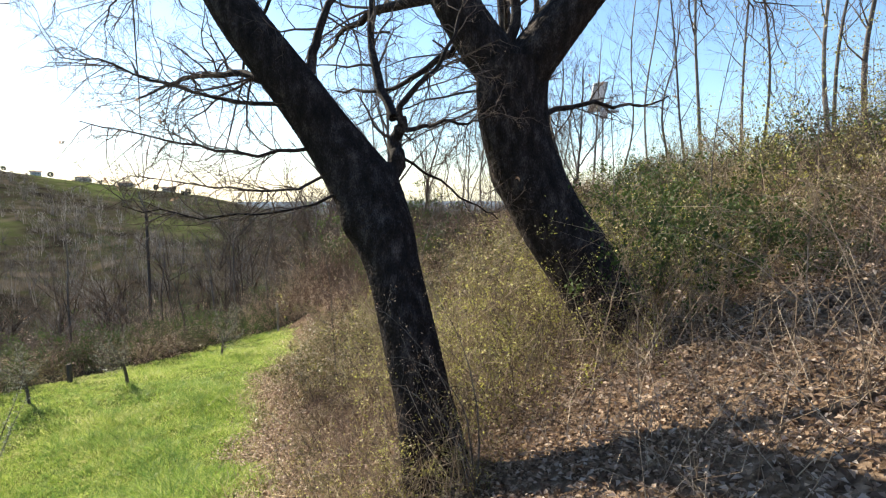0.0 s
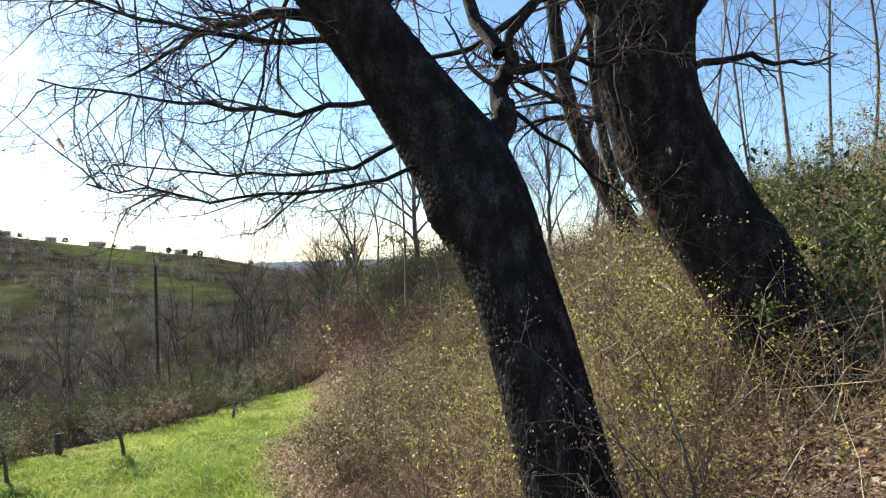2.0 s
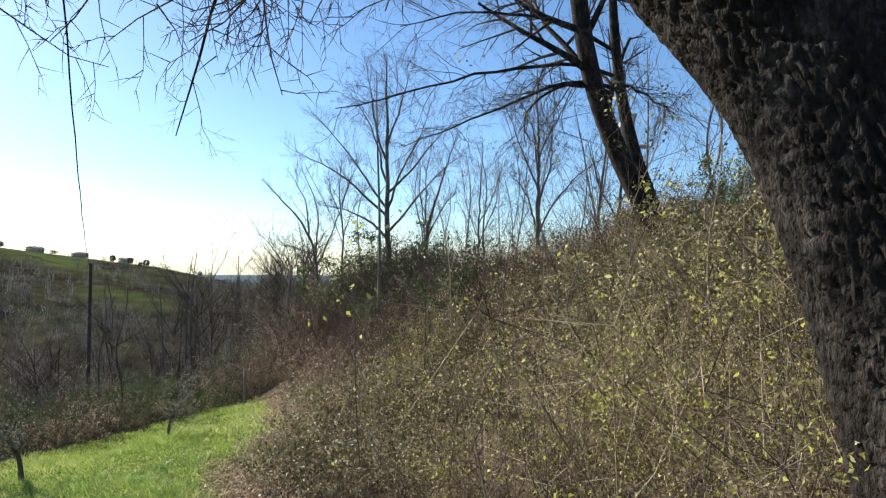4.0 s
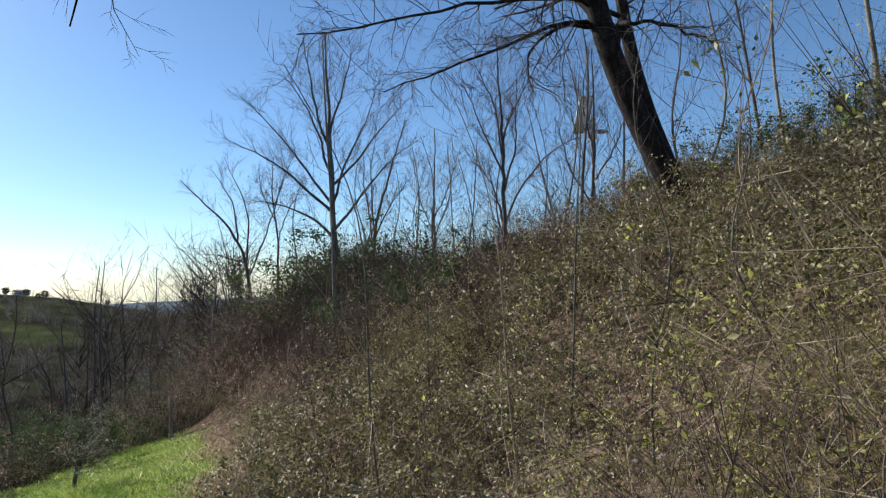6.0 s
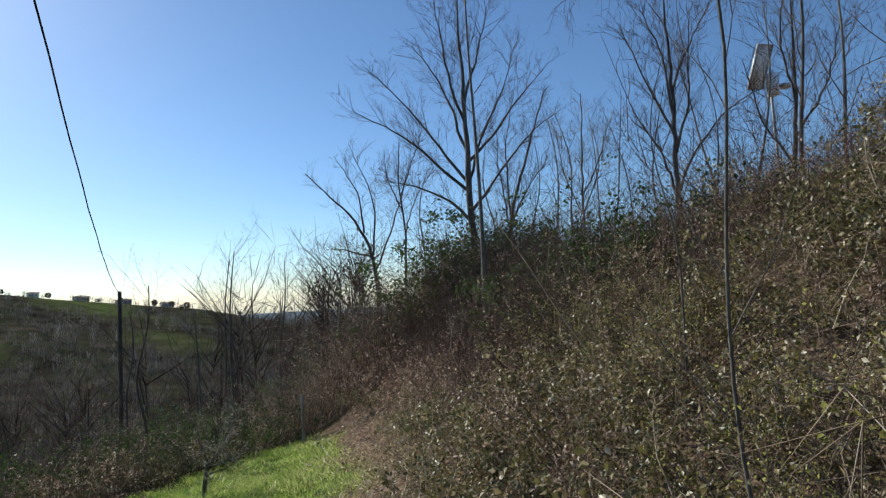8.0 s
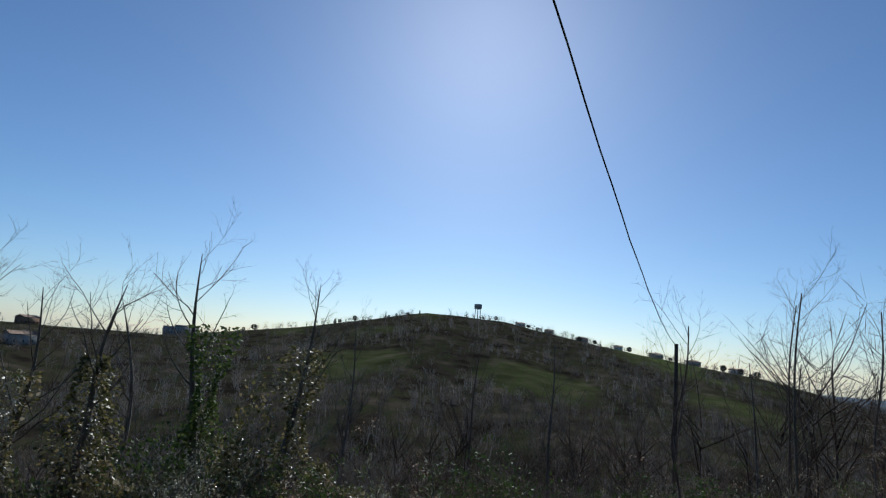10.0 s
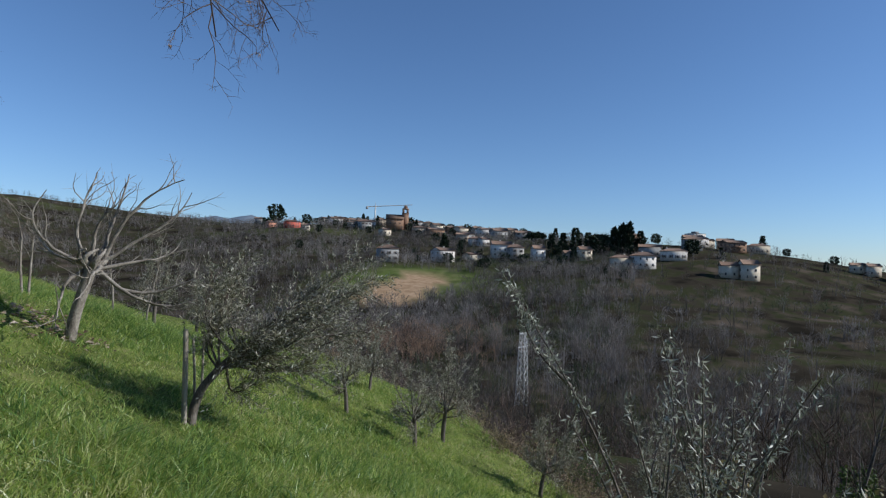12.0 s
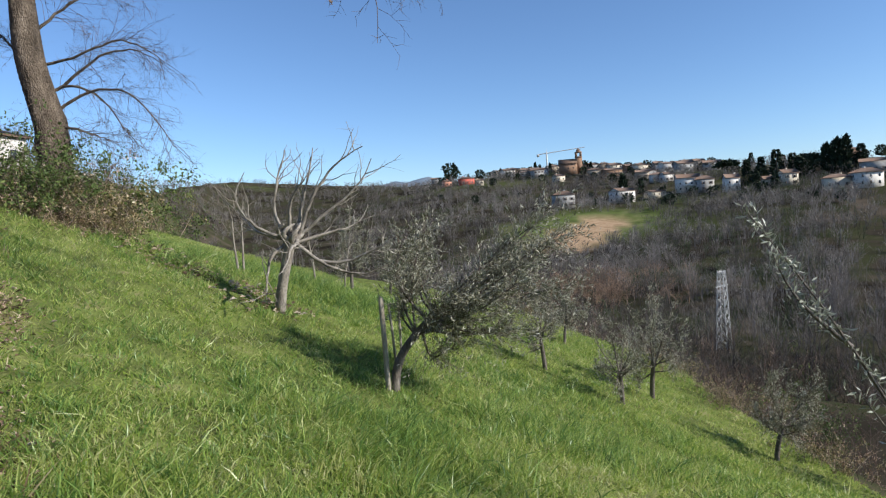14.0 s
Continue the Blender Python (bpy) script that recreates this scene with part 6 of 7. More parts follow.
def tall_grass():
    """Lusher tufts standing above the meadow grass."""
    rng = np.random.default_rng(8)
    n = 2900
    cx, cy = rng.uniform(-8.5, -0.4, n), rng.uniform(-3, 13, n)
    ok = (cx + 0.3 * cy + 0.3 < -0.25) & (wobble(cx, cy, 1.1) > rng.uniform(-0.6, 0.4, n)) & (np.hypot(cx + 3.4, cy - 9.2) > 0.5)
    cx, cy = cx[ok], cy[ok]
    m = 34
    s = np.repeat(rng.uniform(0.03, 0.12, len(cx)), m)
    x, y = np.repeat(cx, m) + rng.normal(0, 1, len(s)) * s, np.repeat(cy, m) + rng.normal(0, 1, len(s)) * s
    tagged(piece("tall_grass", turf(x, y, rng, 0.09, 0.17, True).mesh("tall_grass", TALL_GRASS)), "lush dark green grass tufts in the meadow", "grass", kind="stuff")


tall_grass()


def dry_grass():
    """Straw-coloured blades where the meadow meets the bank."""
    rng = np.random.default_rng(9)
    n = 60000
    x, y = rng.uniform(-5.5, 2.0, n), rng.uniform(1.0, 16, n)
    u = x + 0.3 * y + 0.3 + 0.35 * wobble(x, y, 1.7) - 0.9 * step(11, 15, y)
    ok = rng.uniform(size=n) < np.exp(-((u - 0.35) / 0.45) ** 2) * (0.35 + 0.65 * step(-0.2, 0.5, wobble(x, y, 2.9)))
    tagged(piece("dry_grass", turf(x[ok], y[ok], rng, 0.06, 0.16, False).mesh("dry_grass", STRAW)), "straw-coloured dry grass along the foot of the bank", "grass", kind="stuff")


dry_grass()


def leaf_litter():
    rng = np.random.default_rng(4)
    n = 52000
    x, y = rng.uniform(-7, 8, n), rng.uniform(-4, 19, n)
    u = x + 0.3 * y + 0.3 + 0.35 * wobble(x, y, 1.7) - 0.9 * step(11, 15, y)
    keep = rng.uniform(size=n) < step(-0.6, 0.5, u) * step(8.5, 6, u) * (1 - 0.65 * step(7, 9, y) * step(1.0, 1.8, u))
    x, y = x[keep], y[keep]
    n = len(x)
    p = np.stack([x, y, ground(x, y) + rng.uniform(0.005, 0.035, n)], 1)
    d = unit(np.c_[rng.normal(0, 1, (n, 2)), rng.normal(0, 0.25, n)])
    g = Geo()
    leaves(g, p, d, rng.uniform(0.032, 0.068, n), 0.55, 0.25, rng, flat=True)
    m = 24000
    x, y = rng.uniform(-0.6, 4.6, m), rng.uniform(1.8, 6.2, m)
    ok = x + 0.3 * y > 0.5
    x, y = x[ok], y[ok]
    m = len(x)
    leaves(g, np.stack([x, y, ground(x, y) + rng.uniform(0.005, 0.05, m)], 1), unit(np.c_[rng.normal(0, 1, (m, 2)), rng.normal(0, 0.3, m)]), rng.uniform(0.028, 0.06, m), 0.55, 0.28, rng, flat=True)
    m = 46000
    x, y = rng.uniform(-4.6, 1.8, m), rng.uniform(1.5, 13, m)
    u = x + 0.3 * y + 0.3 + 0.35 * wobble(x, y, 1.7)
    ok = rng.uniform(size=m) < step(-0.5, 0.1, u) * step(2.4, 1.2, u)
    x, y = x[ok], y[ok]
    m = len(x)
    leaves(g, np.stack([x, y, ground(x, y) + rng.uniform(0.005, 0.04, m)], 1), unit(np.c_[rng.normal(0, 1, (m, 2)), rng.normal(0, 0.3, m)]), rng.uniform(0.026, 0.055, m), 0.55, 0.28, rng, flat=True)
    m = 2600
    x, y = rng.uniform(-4.6, -1.0, m), rng.uniform(-1.2, 2.2, m)
    ok = dead_strip(x, y) < rng.uniform(0.1, 0.6, m)
    x, y = x[ok], y[ok]
    m = len(x)
    leaves(g, np.stack([x, y, ground(x, y) + rng.uniform(0.01, 0.05, m)], 1), unit(np.c_[rng.normal(0, 1, (m, 2)), rng.normal(0, 0.25, m)]), rng.uniform(0.05, 0.1, m), 0.6, 0.18, rng, flat=True)
    tagged(piece("fallen_leaves", g.mesh("fallen_leaves", DEAD_LEAF)), "fallen brown oak leaves on the bank", "leaf litter", kind="stuff")
    sticks = Geo()
    m = 900
    x, y = rng.uniform(-2, 6, m), rng.uniform(1, 13, m)
    ok = (x + 0.3 * y + 0.3) > 0.3
    x, y = x[ok], y[ok]
    m = len(x)
    stems(sticks, np.stack([x, y, ground(x, y) + 0.02], 1), unit(np.c_[rng.normal(0, 1, (m, 2)), rng.uniform(0.0, 0.6, m)]), rng.uniform(0.2, 0.9, m), 0.004, 4, 0.25, 0.1, rng)
    tagged(piece("fallen_sticks", sticks.mesh("fallen_sticks", DRY_TWIG)), "fallen dry sticks and runners on the bank", "twigs", kind="stuff")


leaf_litter()


# ---------------- cable, post, lamp ----------------
def cable_line():
    rng = np.random.default_rng(9)
    px, py = -16.9, 34.1
    pz = float(ground(px, py))
    g = Geo()
    tube(g, [(0, 0, -0.4), (0, 0, 2), (0.02, 0, 3.5), (0.03, 0, 0.35 - pz)], [0.11, 0.1, 0.09, 0.08], 9, rough=0.03, rng=rng)
    tagged(piece("wooden_pole", g.mesh("wooden_pole", POST_WOOD, True), m=pose(px, py, pz)), "dark weathered wooden pole carrying a cable", "pole", "cable poles")
    ex, ey = 2.9, -5.9
    ez = float(ground(ex, ey))
    g = Geo()
    tube(g, [(0, 0, -0.4), (0, 0, 4), (0, 0, 9.8 - ez)], [0.13, 0.12, 0.1], 9, rough=0.03, rng=rng)
    tagged(piece("wooden_pole", g.mesh("wooden_pole", POST_WOOD, True), m=pose(ex, ey, ez)), "dark weathered wooden pole carrying a cable", "pole", "cable poles")
    a, b = np.array([px, py, 0.3]), np.array([ex, ey, 9.7])
    t = np.linspace(0, 1, 40)
    pts = a + (b - a) * t[:, None]
    pts[:, 2] -= 2.1 * 4 * t * (1 - t)
    pts += np.c_[rng.normal(0, 0.006, (40, 2)), np.zeros(40)]
    g = Geo()
    tube(g, pts, np.full(40, 0.012), 6)
    tagged(piece("overhead_cable", g.mesh("overhead_cable", CABLE_BLACK, True)), "thin black cable sagging across the sky to a pole", "cable")


cable_line()


def solar_lamp():
    x, y = 5.75, 22.0
    z = float(ground(x, y))
    h = 4.1 - z
    lamp = thing("solar_lamp", pose(x, y, z, 0, 0, 20), "thin steel pole with a tilted solar panel and white box", "solar lamp")
    g = Geo()
    tube(g, [(0.12, 0, -0.3), (0.06, 0, h * 0.5), (0, 0, h + 0.4)], [0.04, 0.037, 0.035], 8)
    piece("pole", g.mesh("pole", STEEL, True), lamp)
    tilt = pose(-0.16, 0.12, h + 0.72, -66, -10, 14)
    g = Geo()
    box(g, (-0.32, -0.53, -0.015), (0.32, 0.53, 0.012))
    panel = piece("panel", g.mesh("panel", PANEL_BACK), lamp, "pale back of the solar panel", tilt)
    g = Geo()
    box(g, (-0.3, -0.51, 0.016), (0.3, 0.51, 0.02))
    piece("cells", g.mesh("cells", PANEL_CELL), panel, "dark solar cells")
    g = Geo()
    for lo, hi in (((-0.35, -0.55, -0.05), (-0.315, 0.55, 0.025)), ((0.315, -0.55, -0.05), (0.35, 0.55, 0.025)), ((-0.315, -0.55, -0.05), (0.315, -0.525, 0.025)), ((-0.315, 0.525, -0.05), (0.315, 0.55, 0.025))):
        box(g, lo, hi)
    piece("frame", g.mesh("frame", STEEL), panel, "light metal frame")
    g = Geo()
    box(g, (-0.11, -0.16, h - 0.05), (0.11, 0.02, h + 0.5))
    piece("control_box", g.mesh("control_box", WHITE_BOX), lamp, "white plastic box")
    g = Geo()
    tube(g, [(0.02, 0, h + 0.1), (0.3, 0, h + 0.22), (0.5, 0, h + 0.25)], [0.02, 0.02, 0.02], 6)
    box(g, (0.3, -0.12, h + 0.2), (0.62, 0.12, h + 0.28))
    piece("lamp_head", g.mesh("lamp_head", STEEL), lamp)


solar_lamp()


# ---------------- pylon ----------------
def pylon():
    x, y = -78.4, -69.1
    z = float(ground(x, y)) - 0.5
    p = thing("lattice_pylon", pose(x, y, z, 0, 0, 20), "slim steel lattice pylon rising from the woods", "pylon")
    H = 13.6

    def half(t):
        return 0.9 - 0.45 * t
    for sx in (-1, 1):
        for sy in (-1, 1):
            g = Geo()
            tube(g, [(sx * half(0), sy * half(0), 0), (sx * half(1), sy * half(1), H)], [0.075, 0.06], 5)
            piece("leg", g.mesh("leg", STEEL), p)
    g = Geo()
    for k in range(9):
        t0, t1 = k / 9, (k + 1) / 9
        for a, b in (((-1, -1), (1, -1)), ((1, -1), (1, 1)), ((1, 1), (-1, 1)), ((-1, 1), (-1, -1))):
            for (p0, q0), (p1, q1) in (((a, t0), (b, t1)), ((b, t0), (a, t1))):
                tube(g, [(p0[0] * half(q0), p0[1] * half(q0), q0 * H), (p1[0] * half(q1), p1[1] * half(q1), q1 * H)], [0.052, 0.052], 3)
    tagged(piece("lattice", g.mesh("lattice", STEEL), p), kind="stuff")
    for zz, w in ((H - 0.2, 1.3), (H - 2.6, 2.0)):
        g = Geo()
        tube(g, [(-w, 0, zz), (w, 0, zz)], [0.09, 0.09], 4)
        piece("crossarm", g.mesh("crossarm", STEEL), p)


pylon()

# ---------------- the town across the valley ----------------
WIN = Geo()
box(WIN, (-0.36, -0.05, 0.15), (0.36, 0.02, 1.3))
WINDOW_MESH = WIN.mesh("window", WINDOW_DARK)
SHUT = Geo()
box(SHUT, (-1.0, -0.09, -0.03), (-0.58, -0.02, 1.53))
box(SHUT, (0.58, -0.09, -0.03), (1.0, -0.02, 1.53))
box(SHUT, (-0.7, -0.1, -0.12), (0.7, -0.02, -0.05))
SHUTTER_MESH = SHUT.mesh("shutter", SHUTTER)


def house(x, y, w, h, wall, seed, flat=False, turn=None, group="houses of the town", dz=0.0, label=None, roof_mat=None):
    rng = np.random.default_rng(seed)
    d = w * rng.uniform(0.65, 0.9) if w < 18 else rng.uniform(9, 12)
    z = float(ground(x, y)) - 0.6 + dz
    h = h + 0.6
    az = math.degrees(math.atan2(CENTRE[1] - y, CENTRE[0] - x))
    t = az + 90 + (rng.uniform(0, 48) if turn is None else turn + 20)
    colour = wall.name.split("_")[0]
    ob = thing("house", pose(x, y, z, 0, 0, t), label or f"{colour} house with {'a flat roof' if flat else 'a tiled roof'} on the far hillside", "house", group)
    body = h if flat else h * 0.8
    g = Geo()
    box(g, (-w / 2, -d / 2, 0), (w / 2, d / 2, body))
    if not flat and seed % 3:
        g.add([(-w / 2, -d / 2, body), (-w / 2, d / 2, body), (-w / 2, 0, h - 0.15), (w / 2, -d / 2, body), (w / 2, d / 2, body), (w / 2, 0, h - 0.15)], [(0, 2, 1), (3, 4, 5)])
    wl_ob = piece("wall", g.mesh("wall", wall), ob)
    g = Geo()
    o = 0.45
    if flat:
        for lo, hi in (((-w / 2 - 0.1, -d / 2 - 0.1, body), (w / 2 + 0.1, d / 2 + 0.1, body + 0.3)), ((-w / 6, -d / 6, body + 0.3), (w / 6, d / 4, body + 1.8))):
            box(g, lo, hi)
    else:
        hip = w * 0.3 if seed % 3 == 0 else -o
        v = [(-w / 2 - o, -d / 2 - o, body - 0.2), (w / 2 + o, -d / 2 - o, body - 0.2), (w / 2 + o, d / 2 + o, body - 0.2), (-w / 2 - o, d / 2 + o, body - 0.2), (-w / 2 + hip, 0, h), (w / 2 - hip, 0, h)]
        v2 = [(a, b, c + 0.22) for a, b, c in v]
        f = [(0, 1, 5, 4), (2, 3, 4, 5)]
        f3 = [(1, 2, 5), (3, 0, 4)] if hip > 0 else []
        g.add(v + v2, [tuple(i + 6 for i in q) for q in f] + [(q[3], q[2], q[1], q[0]) for q in f] + [(0, 6, 7, 1), (1, 7, 8, 2), (2, 8, 9, 3), (3, 9, 6, 0)])
        n0 = g.n - 12
        tri = [tuple(n0 + i + 6 for i in q) for q in f3]
        if tri:
            g.f.append(np.array(tri))
        else:
            g.f.append(np.array([(n0 + 0, n0 + 4, n0 + 10), (n0 + 0, n0 + 10, n0 + 6), (n0 + 3, n0 + 9, n0 + 10), (n0 + 3, n0 + 10, n0 + 4), (n0 + 1, n0 + 7, n0 + 11), (n0 + 1, n0 + 11, n0 + 5), (n0 + 2, n0 + 5, n0 + 11), (n0 + 2, n0 + 11, n0 + 8)]))
    roof = piece("roof", g.mesh("roof", roof_mat or (GREY_ROOF if flat else ROOF_TILE)), ob)
    if not flat:
        g = Geo()
        cx = rng.uniform(-0.3, 0.3) * w
        box(g, (cx - 0.35, d * 0.12, h - 1.0), (cx + 0.35, d * 0.12 + 0.6, h + 0.7))
        box(g, (cx - 0.45, d * 0.12 - 0.1, h + 0.7), (cx + 0.45, d * 0.12 + 0.7, h + 0.82))
        piece("chimney", g.mesh("chimney", wall), roof)
    floors = max(1, int((body - 0.4) / 2.9))
    cols = max(2, int(w / 3.0))
    for f_i in range(floors):
        zz = 0.6 + 1.0 + f_i * 2.9
        if zz + 1.6 > body:
            continue
        for c in range(cols):
            xx = (c + 0.5) / cols * w - w / 2
            piece("window", WINDOW_MESH, wl_ob, m=pose(xx, -d / 2 - 0.012, zz))
            if seed % 2 == 0:
                piece("shutter", SHUTTER_MESH, wl_ob, m=pose(xx, -d / 2 - 0.012, zz))
        for side, rot in ((-1, -90), (1, 90)):
            for c in range(max(1, int(d / 4))):
                yy = (c + 0.5) / max(1, int(d / 4)) * d - d / 2
                piece("window", WINDOW_MESH, wl_ob, m=pose(side * (w / 2 + 0.012), yy, zz, 0, 0, rot))
    if w > 10 and seed % 2 and floors > 1:
        for f_i in range(1, floors):
            g = Geo()
            zz = 0.6 + f_i * 2.9
            box(g, (-w * 0.3, -d / 2 - 1.2, zz), (w * 0.3, -d / 2 - 0.004, zz + 0.16))
            box(g, (-w * 0.3, -d / 2 - 1.2, zz + 0.16), (w * 0.3, -d / 2 - 1.1, zz + 1.0))
            piece("balcony", g.mesh("balcony", wall), wl_ob)
    return ob


TOWN_A = [
    (-224, -690, 9.3, 6.9, PLASTER), (-209, -598, 11.9, 7.3, GREYWALL), (-177, -476, 8.0, 6.8, SALMON), (-189, -461, 13.4, 7.6, REDWALL), (-186, -425, 6.8, 5.8, CREAM),
    (-247, -501, 12.8, 5.6, CREAM), (-237, -440, 17.3, 6.7, GREYWALL), (-245, -433, 10.0, 6.7, PLASTER), (-299, -456, 9.3, 6.6, TAN), (-270, -395, 12.0, 7.3, TAN),
    (-279, -385, 14.6, 6.8, BRICKWALL), (-232, -384, 8.4, 6.4, CREAM), (-172, -277, 12.3, 10.6, GREYWALL), (-211, -279, 12.4, 9.4, PLASTER), (-267, -333, 10.0, 6.7, TAN)]
TOWN_B = [
    (-260, -310, 9.0, 7.2, PLASTER), (-262, -303, 8.1, 7.1, PLASTER), (-243, -263, 13.7, 11.6, PLASTER), (-247, -255, 9.4, 10.2, GREYWALL), (-252, -241, 8.3, 10.6, PLASTER),
    (-258, -217, 16.0, 9.6, CREAM), (-252, -176, 22.3, 9.3, PLASTER), (-299, -199, 13.6, 8.2, GREYWALL), (-228, -272, 11.5, 4.7, CREAM), (-284, -174, 14.6, 7.0, PLASTER),
    (-272, -133, 17.2, 10.9, CREAM), (-433, -23, 20.3, 10.2, PLASTER), (-368, 3, 17.6, 10.7, GREYWALL), (-415, -43, 22.3, 12.6, GREYWALL)]
TOWN_C = [(-408, -238, 11.6, 9.5, PLASTER), (-540, 167, 30.0, 6.4, GREYWALL)]
TOWN_D = [(-392, -125, 15.0, 8.1, CREAM), (-396, -108, 14.0, 8.0, GREYWALL), (-400, -92, 13.0, 8.0, TAN), (-455, -65, 15.0, 9.5, GREYWALL), (-446, -44, 13.0, 8.5, CREAM), (-360, 22, 14.0, 7.5, TAN), (-358, 40, 13.0, 7.5, GREYWALL), (-372, -10, 14.0, 8.0, CREAM)]
for k, (x, y, w, h, wall) in enumerate(TOWN_A + TOWN_B + TOWN_D):
    w, h = w * 0.88, h * 0.84
    if w < 13:
        house(x, y, w, h, wall, 600 + k)
        continue
    # a long block is a row of two joined houses of unequal height
    off = unit([y - CENTRE[1], CENTRE[0] - x]) * w * 0.27
    house(x + off[0], y + off[1], w * 0.5, h, wall, 600 + k, turn=8)
    house(x - off[0], y - off[1], w * 0.48, h * 0.78, (TAN, CREAM, GREYWALL, BRICKWALL)[k % 4], 630 + k, turn=-6)
for k, (x, y, w, h, wall) in enumerate(TOWN_C):
    house(x, y, w, h, wall, 650 + k, flat=True)


def more_houses():
    rng = np.random.default_rng(88)
    for k in range(26):
        az = rng.uniform(112, 158) if k < 20 else rng.uniform(84, 112)
        r = np.interp(az, RIDGE_AZ, RIDGE_R) * rng.uniform(0.8, 0.99)
        x, y = CENTRE[0] - r * math.sin(radians(az)), CENTRE[1] + r * math.cos(radians(az))
        house(x, y, rng.uniform(9, 14), rng.uniform(6, 8.5), (TAN, CREAM, GREYWALL, PLASTER, BRICKWALL)[k % 5], 700 + k)
    for k in range(16):
        az = 138 + k * 0.95 + rng.uniform(-0.4, 0.4)
        r = np.interp(az, RIDGE_AZ, RIDGE_R) * rng.uniform(0.74, 0.97)
        x, y = CENTRE[0] - r * math.sin(radians(az)), CENTRE[1] + r * math.cos(radians(az))
        house(x, y, rng.uniform(7, 11), rng.uniform(6, 8), (TAN, BRICKWALL, CREAM, TAN, GREYWALL)[k % 5], 760 + k)
    for k in range(7):
        az = 24.5 + k * 3.1 + rng.uniform(-0.6, 0.6)
        r = np.interp(az, RIDGE_AZ, RIDGE_R) * 0.985
        house(CENTRE[0] - r * math.sin(radians(az)), CENTRE[1] + r * math.cos(radians(az)), rng.uniform(8, 12), rng.uniform(4, 5), (PLASTER, GREYWALL, CREAM)[k % 3], 740 + k, group="houses on the far ridge")


more_houses()
house(20.6, -58.0, 9.0, 4.8, PLASTER, 771, turn=20, group="houses near the path", label="white house behind the bank tree")


def church():
    x, y = -261.0, -418.0
    ob = thing("church", pose(x, y, float(ground(x, y)) - 1, 0, 0, 152), "brown brick church with a square bell tower on the hilltop", "church")
    g = Geo()
    box(g, (-7, -6, 0), (7, 6, 9))
    g.add([(-7, -6, 9), (-7, 6, 9), (-7, 0, 12.3), (7, -6, 9), (7, 6, 9), (7, 0, 12.3)], [(0, 2, 1), (3, 4, 5)])
    nave = piece("nave", g.mesh("nave", BRICKWALL), ob)
    g = Geo()
    v = [(-7.4, -6.6, 8.7), (7.4, -6.6, 8.7), (7.4, 6.6, 8.7), (-7.4, 6.6, 8.7), (-7.4, 0, 12.5), (7.4, 0, 12.5)]
    g.add(v + [(a, b, c + 0.3) for a, b, c in v], [(6, 7, 11, 10), (8, 9, 10, 11), (0, 4, 5, 1), (2, 5, 4, 3), (0, 1, 7, 6), (2, 3, 9, 8), (0, 6, 10, 4), (3, 4, 10, 9), (1, 5, 11, 7), (2, 8, 11, 5)])
    piece("roof", g.mesh("roof", ROOF_TILE), ob)
    g = Geo()
    tx, ty = 8.6, -1.0
    box(g, (tx - 2.6, ty - 2.6, 0), (tx + 2.6, ty + 2.6, 13.5))
    box(g, (tx - 2.85, ty - 2.85, 13.5), (tx + 2.85, ty + 2.85, 14.1))
    for sx in (-1, 1):
        for sy in (-1, 1):
            box(g, (tx + sx * 1.75 - 0.75, ty + sy * 1.75 - 0.75, 14.1), (tx + sx * 1.75 + 0.75, ty + sy * 1.75 + 0.75, 17.2))
    box(g, (tx - 2.7, ty - 2.7, 17.2), (tx + 2.7, ty + 2.7, 17.9))
    box(g, (tx - 1.5, ty - 1.5, 17.9), (tx + 1.5, ty + 1.5, 19.4))
    piece("bell_tower", g.mesh("bell_tower", BRICKWALL), ob)
    g = Geo()
    g.add([(tx - 1.7, ty - 1.7, 19.4), (tx + 1.7, ty - 1.7, 19.4), (tx + 1.7, ty + 1.7, 19.4), (tx - 1.7, ty + 1.7, 19.4), (tx, ty, 21)], [(0, 1, 4), (1, 2, 4), (2, 3, 4), (3, 0, 4)])
    piece("spire", g.mesh("spire", ROOF_TILE), ob)
    for k in range(3):
        piece("window", WINDOW_MESH, nave, m=pose(-4 + 4 * k, -6.02, 4.5))


church()


def crane():
    x, y = -269.0, -466.0
    ob = thing("tower_crane", pose(x, y, float(ground(x, y)) - 1, 0, 0, 160), "grey tower crane above the rooftops", "crane")
    g = Geo()
    box(g, (-0.5, -0.5, 0), (0.5, 0.5, 19))
    piece("mast", g.mesh("mast", STEEL), ob)
    g = Geo()
    tube(g, [(-8, 0, 17.5), (0, 0, 18.2), (34, 0, 21.5)], [0.35, 0.4, 0.3], 4)
    piece("jib", g.mesh("jib", STEEL), ob)
    g = Geo()
    box(g, (-8.6, -0.7, 15.4), (-6.6, 0.7, 17.6))
    piece("counterweight", g.mesh("counterweight", GREYWALL), ob)
    g = Geo()
    tube(g, [(0, 0, 18), (0, 0, 22)], [0.3, 0.1], 4)
    piece("apex", g.mesh("apex", STEEL), ob)


crane()


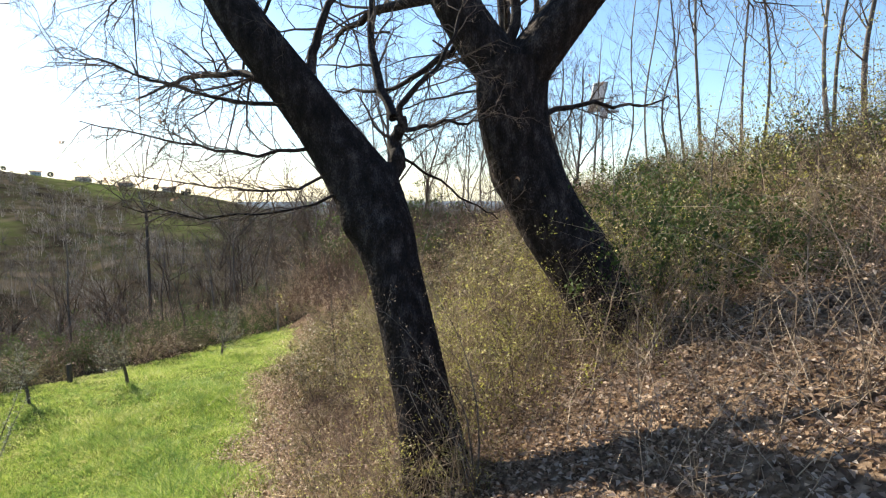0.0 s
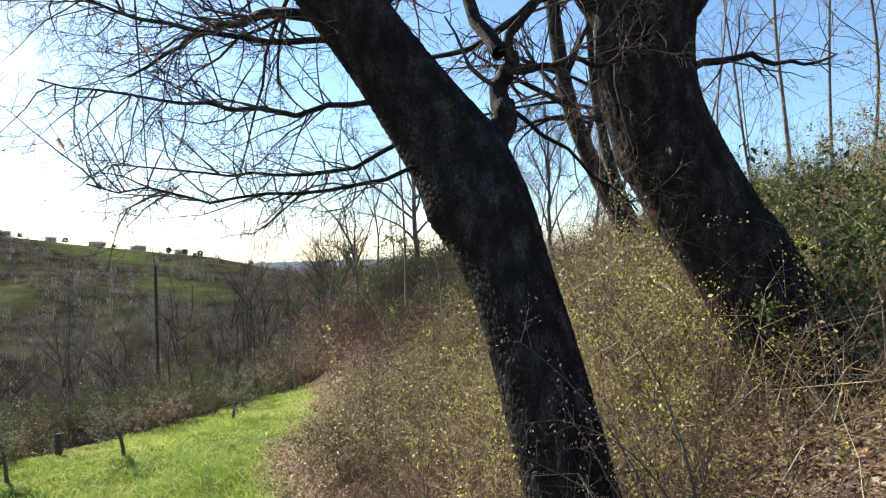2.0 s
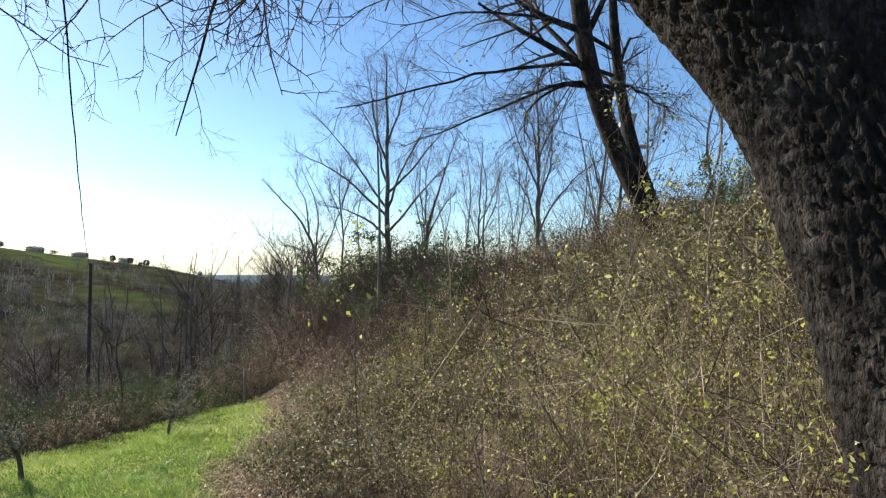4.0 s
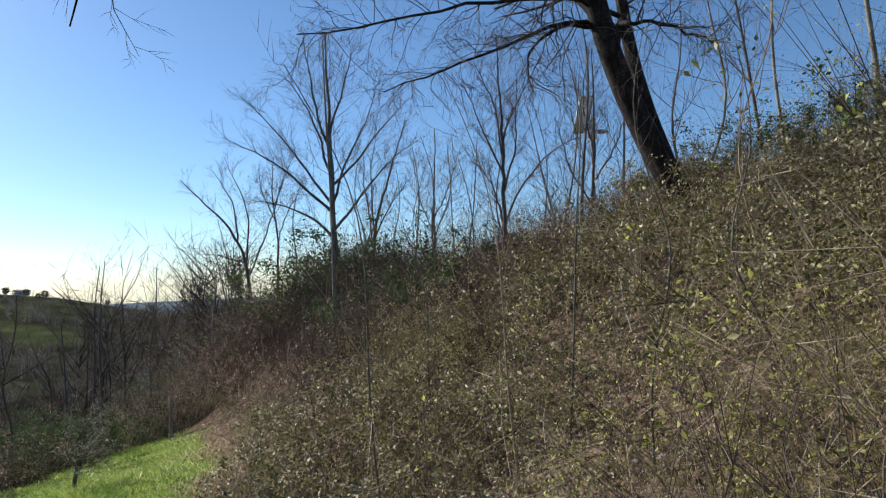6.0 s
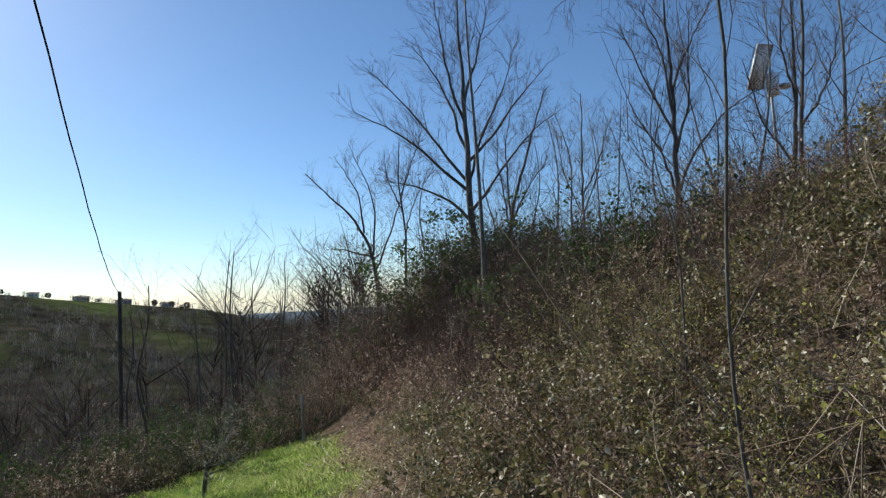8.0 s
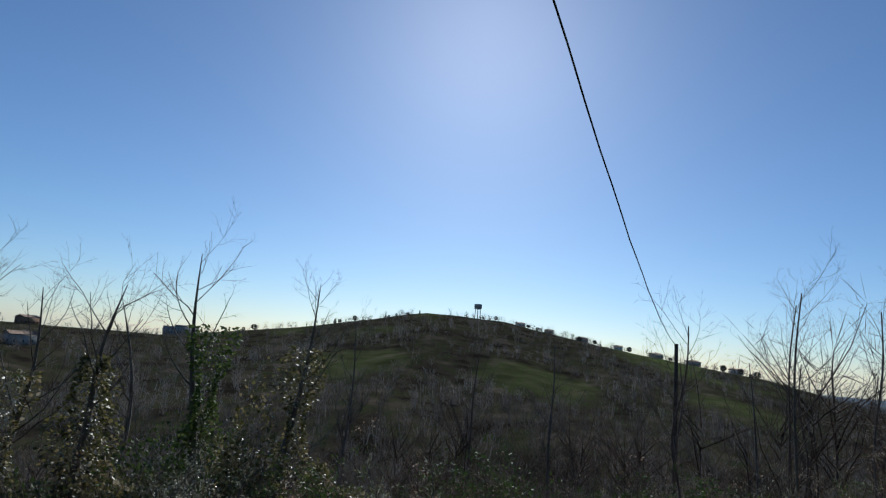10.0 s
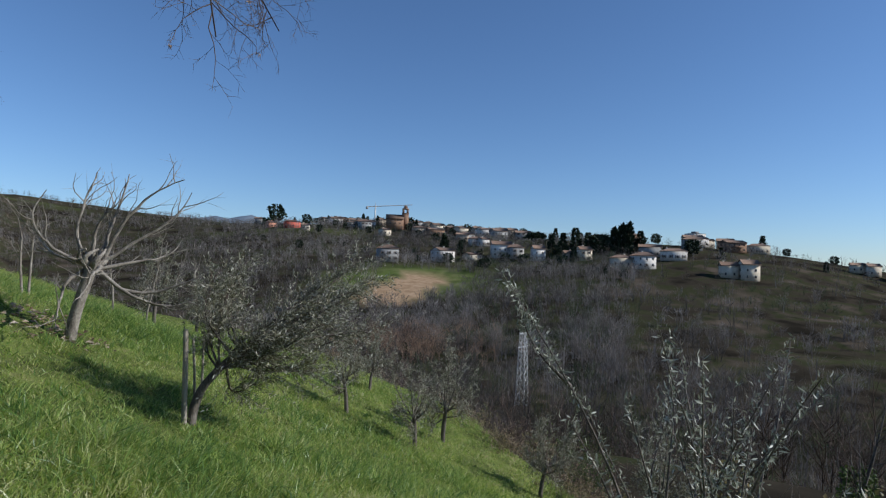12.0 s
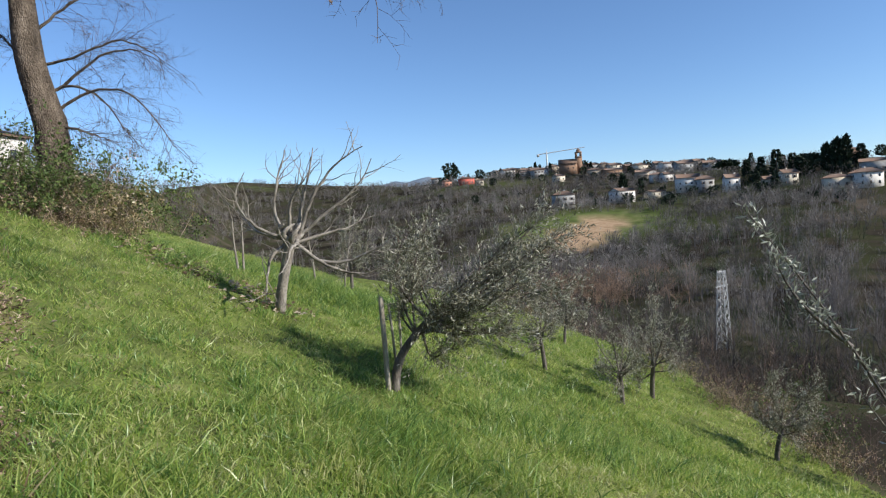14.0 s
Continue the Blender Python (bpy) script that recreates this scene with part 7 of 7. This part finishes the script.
def water_tower():
    x, y = -509.0, 478.0
    ob = thing("water_tower", pose(x, y, float(ground(x, y)) - 1), "water tower on legs on the ridge", "water tower")
    for a in (0.8, 2.36, 3.93, 5.5):
        g = Geo()
        tube(g, [(3.4 * math.cos(a), 3.4 * math.sin(a), 0), (2.6 * math.cos(a), 2.6 * math.sin(a), 13)], [0.5, 0.4], 6)
        piece("leg", g.mesh("leg", GREYWALL), ob)
    g = Geo()
    tube(g, [(0, 0, 12.5), (0, 0, 13), (0, 0, 18), (0, 0, 18.6)], [2.0, 4.2, 4.4, 3.0], 14)
    piece("tank", g.mesh("tank", GREYWALL), ob)


water_tower()


# ---------------- dark trees of the town ----------------
def needle_tree(shape, seed):
    rng = np.random.default_rng(seed)
    trunk, crown = Geo(), Geo()
    n = 320
    if shape == "cypress":
        z = rng.uniform(0.05, 1, n) ** 0.9
        r = 0.11 * np.sin(np.clip(z, 0, 1) ** 0.7 * math.pi) ** 0.7 * np.sqrt(rng.uniform(0.2, 1, n))
        tube(trunk, [(0, 0, -0.05), (0, 0, 0.5)], [0.02, 0.01], 5)
        up = 1.2
    elif shape == "fir":
        z = rng.uniform(0.08, 1, n)
        r = 0.3 * (1.02 - z) * (0.75 + 0.25 * np.sin(z * 60)) * np.sqrt(rng.uniform(0.1, 1, n))
        tube(trunk, [(0, 0, -0.05), (0, 0, 0.9)], [0.025, 0.008], 5)
        up = -0.2
    elif shape == "umbrella":
        z = 0.72 + 0.26 * rng.uniform(0, 1, n)
        r = 0.5 * np.sqrt(rng.uniform(0, 1, n)) * np.sqrt(np.clip(1 - ((z - 0.74) / 0.27) ** 2, 0.02, 1))
        tube(trunk, [(0, 0, -0.05), (0.02, 0, 0.4), (0, 0, 0.8)], [0.035, 0.028, 0.02], 6)
        for a in range(5):
            tube(trunk, [(0, 0, 0.55), (0.16 * math.cos(a * 1.26), 0.16 * math.sin(a * 1.26), 0.72), (0.3 * math.cos(a * 1.26), 0.3 * math.sin(a * 1.26), 0.8)], [0.015, 0.01, 0.006], 4)
        up = 0.5
    else:
        z = rng.uniform(0.2, 1, n)
        r = 0.4 * np.sqrt(np.clip(1 - ((z - 0.6) / 0.42) ** 2, 0.02, 1)) * np.sqrt(rng.uniform(0, 1, n))
        tube(trunk, [(0, 0, -0.05), (0, 0, 0.6)], [0.03, 0.015], 5)
        up = 0.4
    a = rng.uniform(0, 6.28, n)
    r = r * (1 + 0.25 * np.sin(a * 3 + z * 9))
    leaves(crown, np.stack([r * np.cos(a), r * np.sin(a), z], 1), unit(np.stack([np.cos(a), np.sin(a), np.full(n, up)], 1) + rng.normal(0, 0.4, (n, 3))), rng.uniform(0.09, 0.18, n) * (1.4 if shape in ("round", "umbrella") else 1.0), 0.6, 0.15, rng)
    return trunk.mesh("trunk", GREY_BARK), crown.mesh("crown", CONIFER)


def town_trees():
    kinds = {s: needle_tree(s, 900 + k) for k, s in enumerate(("cypress", "fir", "umbrella", "round"))}
    names = {"cypress": ("cypress", "tall narrow dark cypress among the houses"), "fir": ("conifer", "dark pointed conifer among the houses"), "umbrella": ("umbrella_pine", "dark umbrella pine with a flat crown"), "round": ("evergreen_tree", "dark round evergreen tree")}

    def put(shape, x, y, h):
        nm, label = names[shape]
        ob = thing(nm, pose(x, y, float(ground(x, y)) - 0.2, 0, 0, x * 7 % 360) @ Matrix.Diagonal((h, h, h, 1)), label, "tree", "evergreens of the town")
        piece("trunk", kinds[shape][0], ob)
        piece("crown", kinds[shape][1], ob)
    for shape, x, y, h in (("round", -209, -552, 17), ("umbrella", -267, -258, 11), ("fir", -272, -240, 13), ("fir", -276, -234, 16), ("fir", -277, -225, 14), ("umbrella", -285, -224, 11), ("cypress", -290, -217, 15),
                           ("cypress", -292, -213, 17), ("cypress", -293, -209, 18), ("fir", -305, -210, 13), ("cypress", -215, -283, 14), ("fir", -228, -284, 9), ("umbrella", -500, -114, 13), ("round", -520, -92, 13), ("fir", -545, -15, 13), ("fir", -430, -200, 13),
                           ("round", -300, -215, 10), ("fir", -268, -246, 12), ("round", -280, -220, 11), ("round", -262, -232, 9), ("fir", -250, -212, 9)):
        put(shape, x, y, h)
    rng = np.random.default_rng(66)
    for k in range(60):
        az = rng.uniform(86, 162)
        r = np.interp(az, RIDGE_AZ, RIDGE_R) * rng.uniform(0.7, 1.0)
        put(("round", "fir", "round", "cypress")[k % 4], CENTRE[0] - r * math.sin(radians(az)), CENTRE[1] + r * math.cos(radians(az)), rng.uniform(5, 10))
    for k in range(90):
        az = rng.uniform(126, 161)
        r = np.interp(az, RIDGE_AZ, RIDGE_R) * rng.uniform(0.55, 0.98)
        put(("round", "round", "fir")[k % 3], CENTRE[0] - r * math.sin(radians(az)), CENTRE[1] + r * math.cos(radians(az)), rng.uniform(3, 6.5))
    for k in range(26):
        az = rng.uniform(18, 70)
        r = np.interp(az, RIDGE_AZ, RIDGE_R) * rng.uniform(0.9, 0.985)
        put(("round", "round", "round", "fir")[k % 4], CENTRE[0] - r * math.sin(radians(az)), CENTRE[1] + r * math.cos(radians(az)), rng.uniform(3, 5.5))


town_trees()
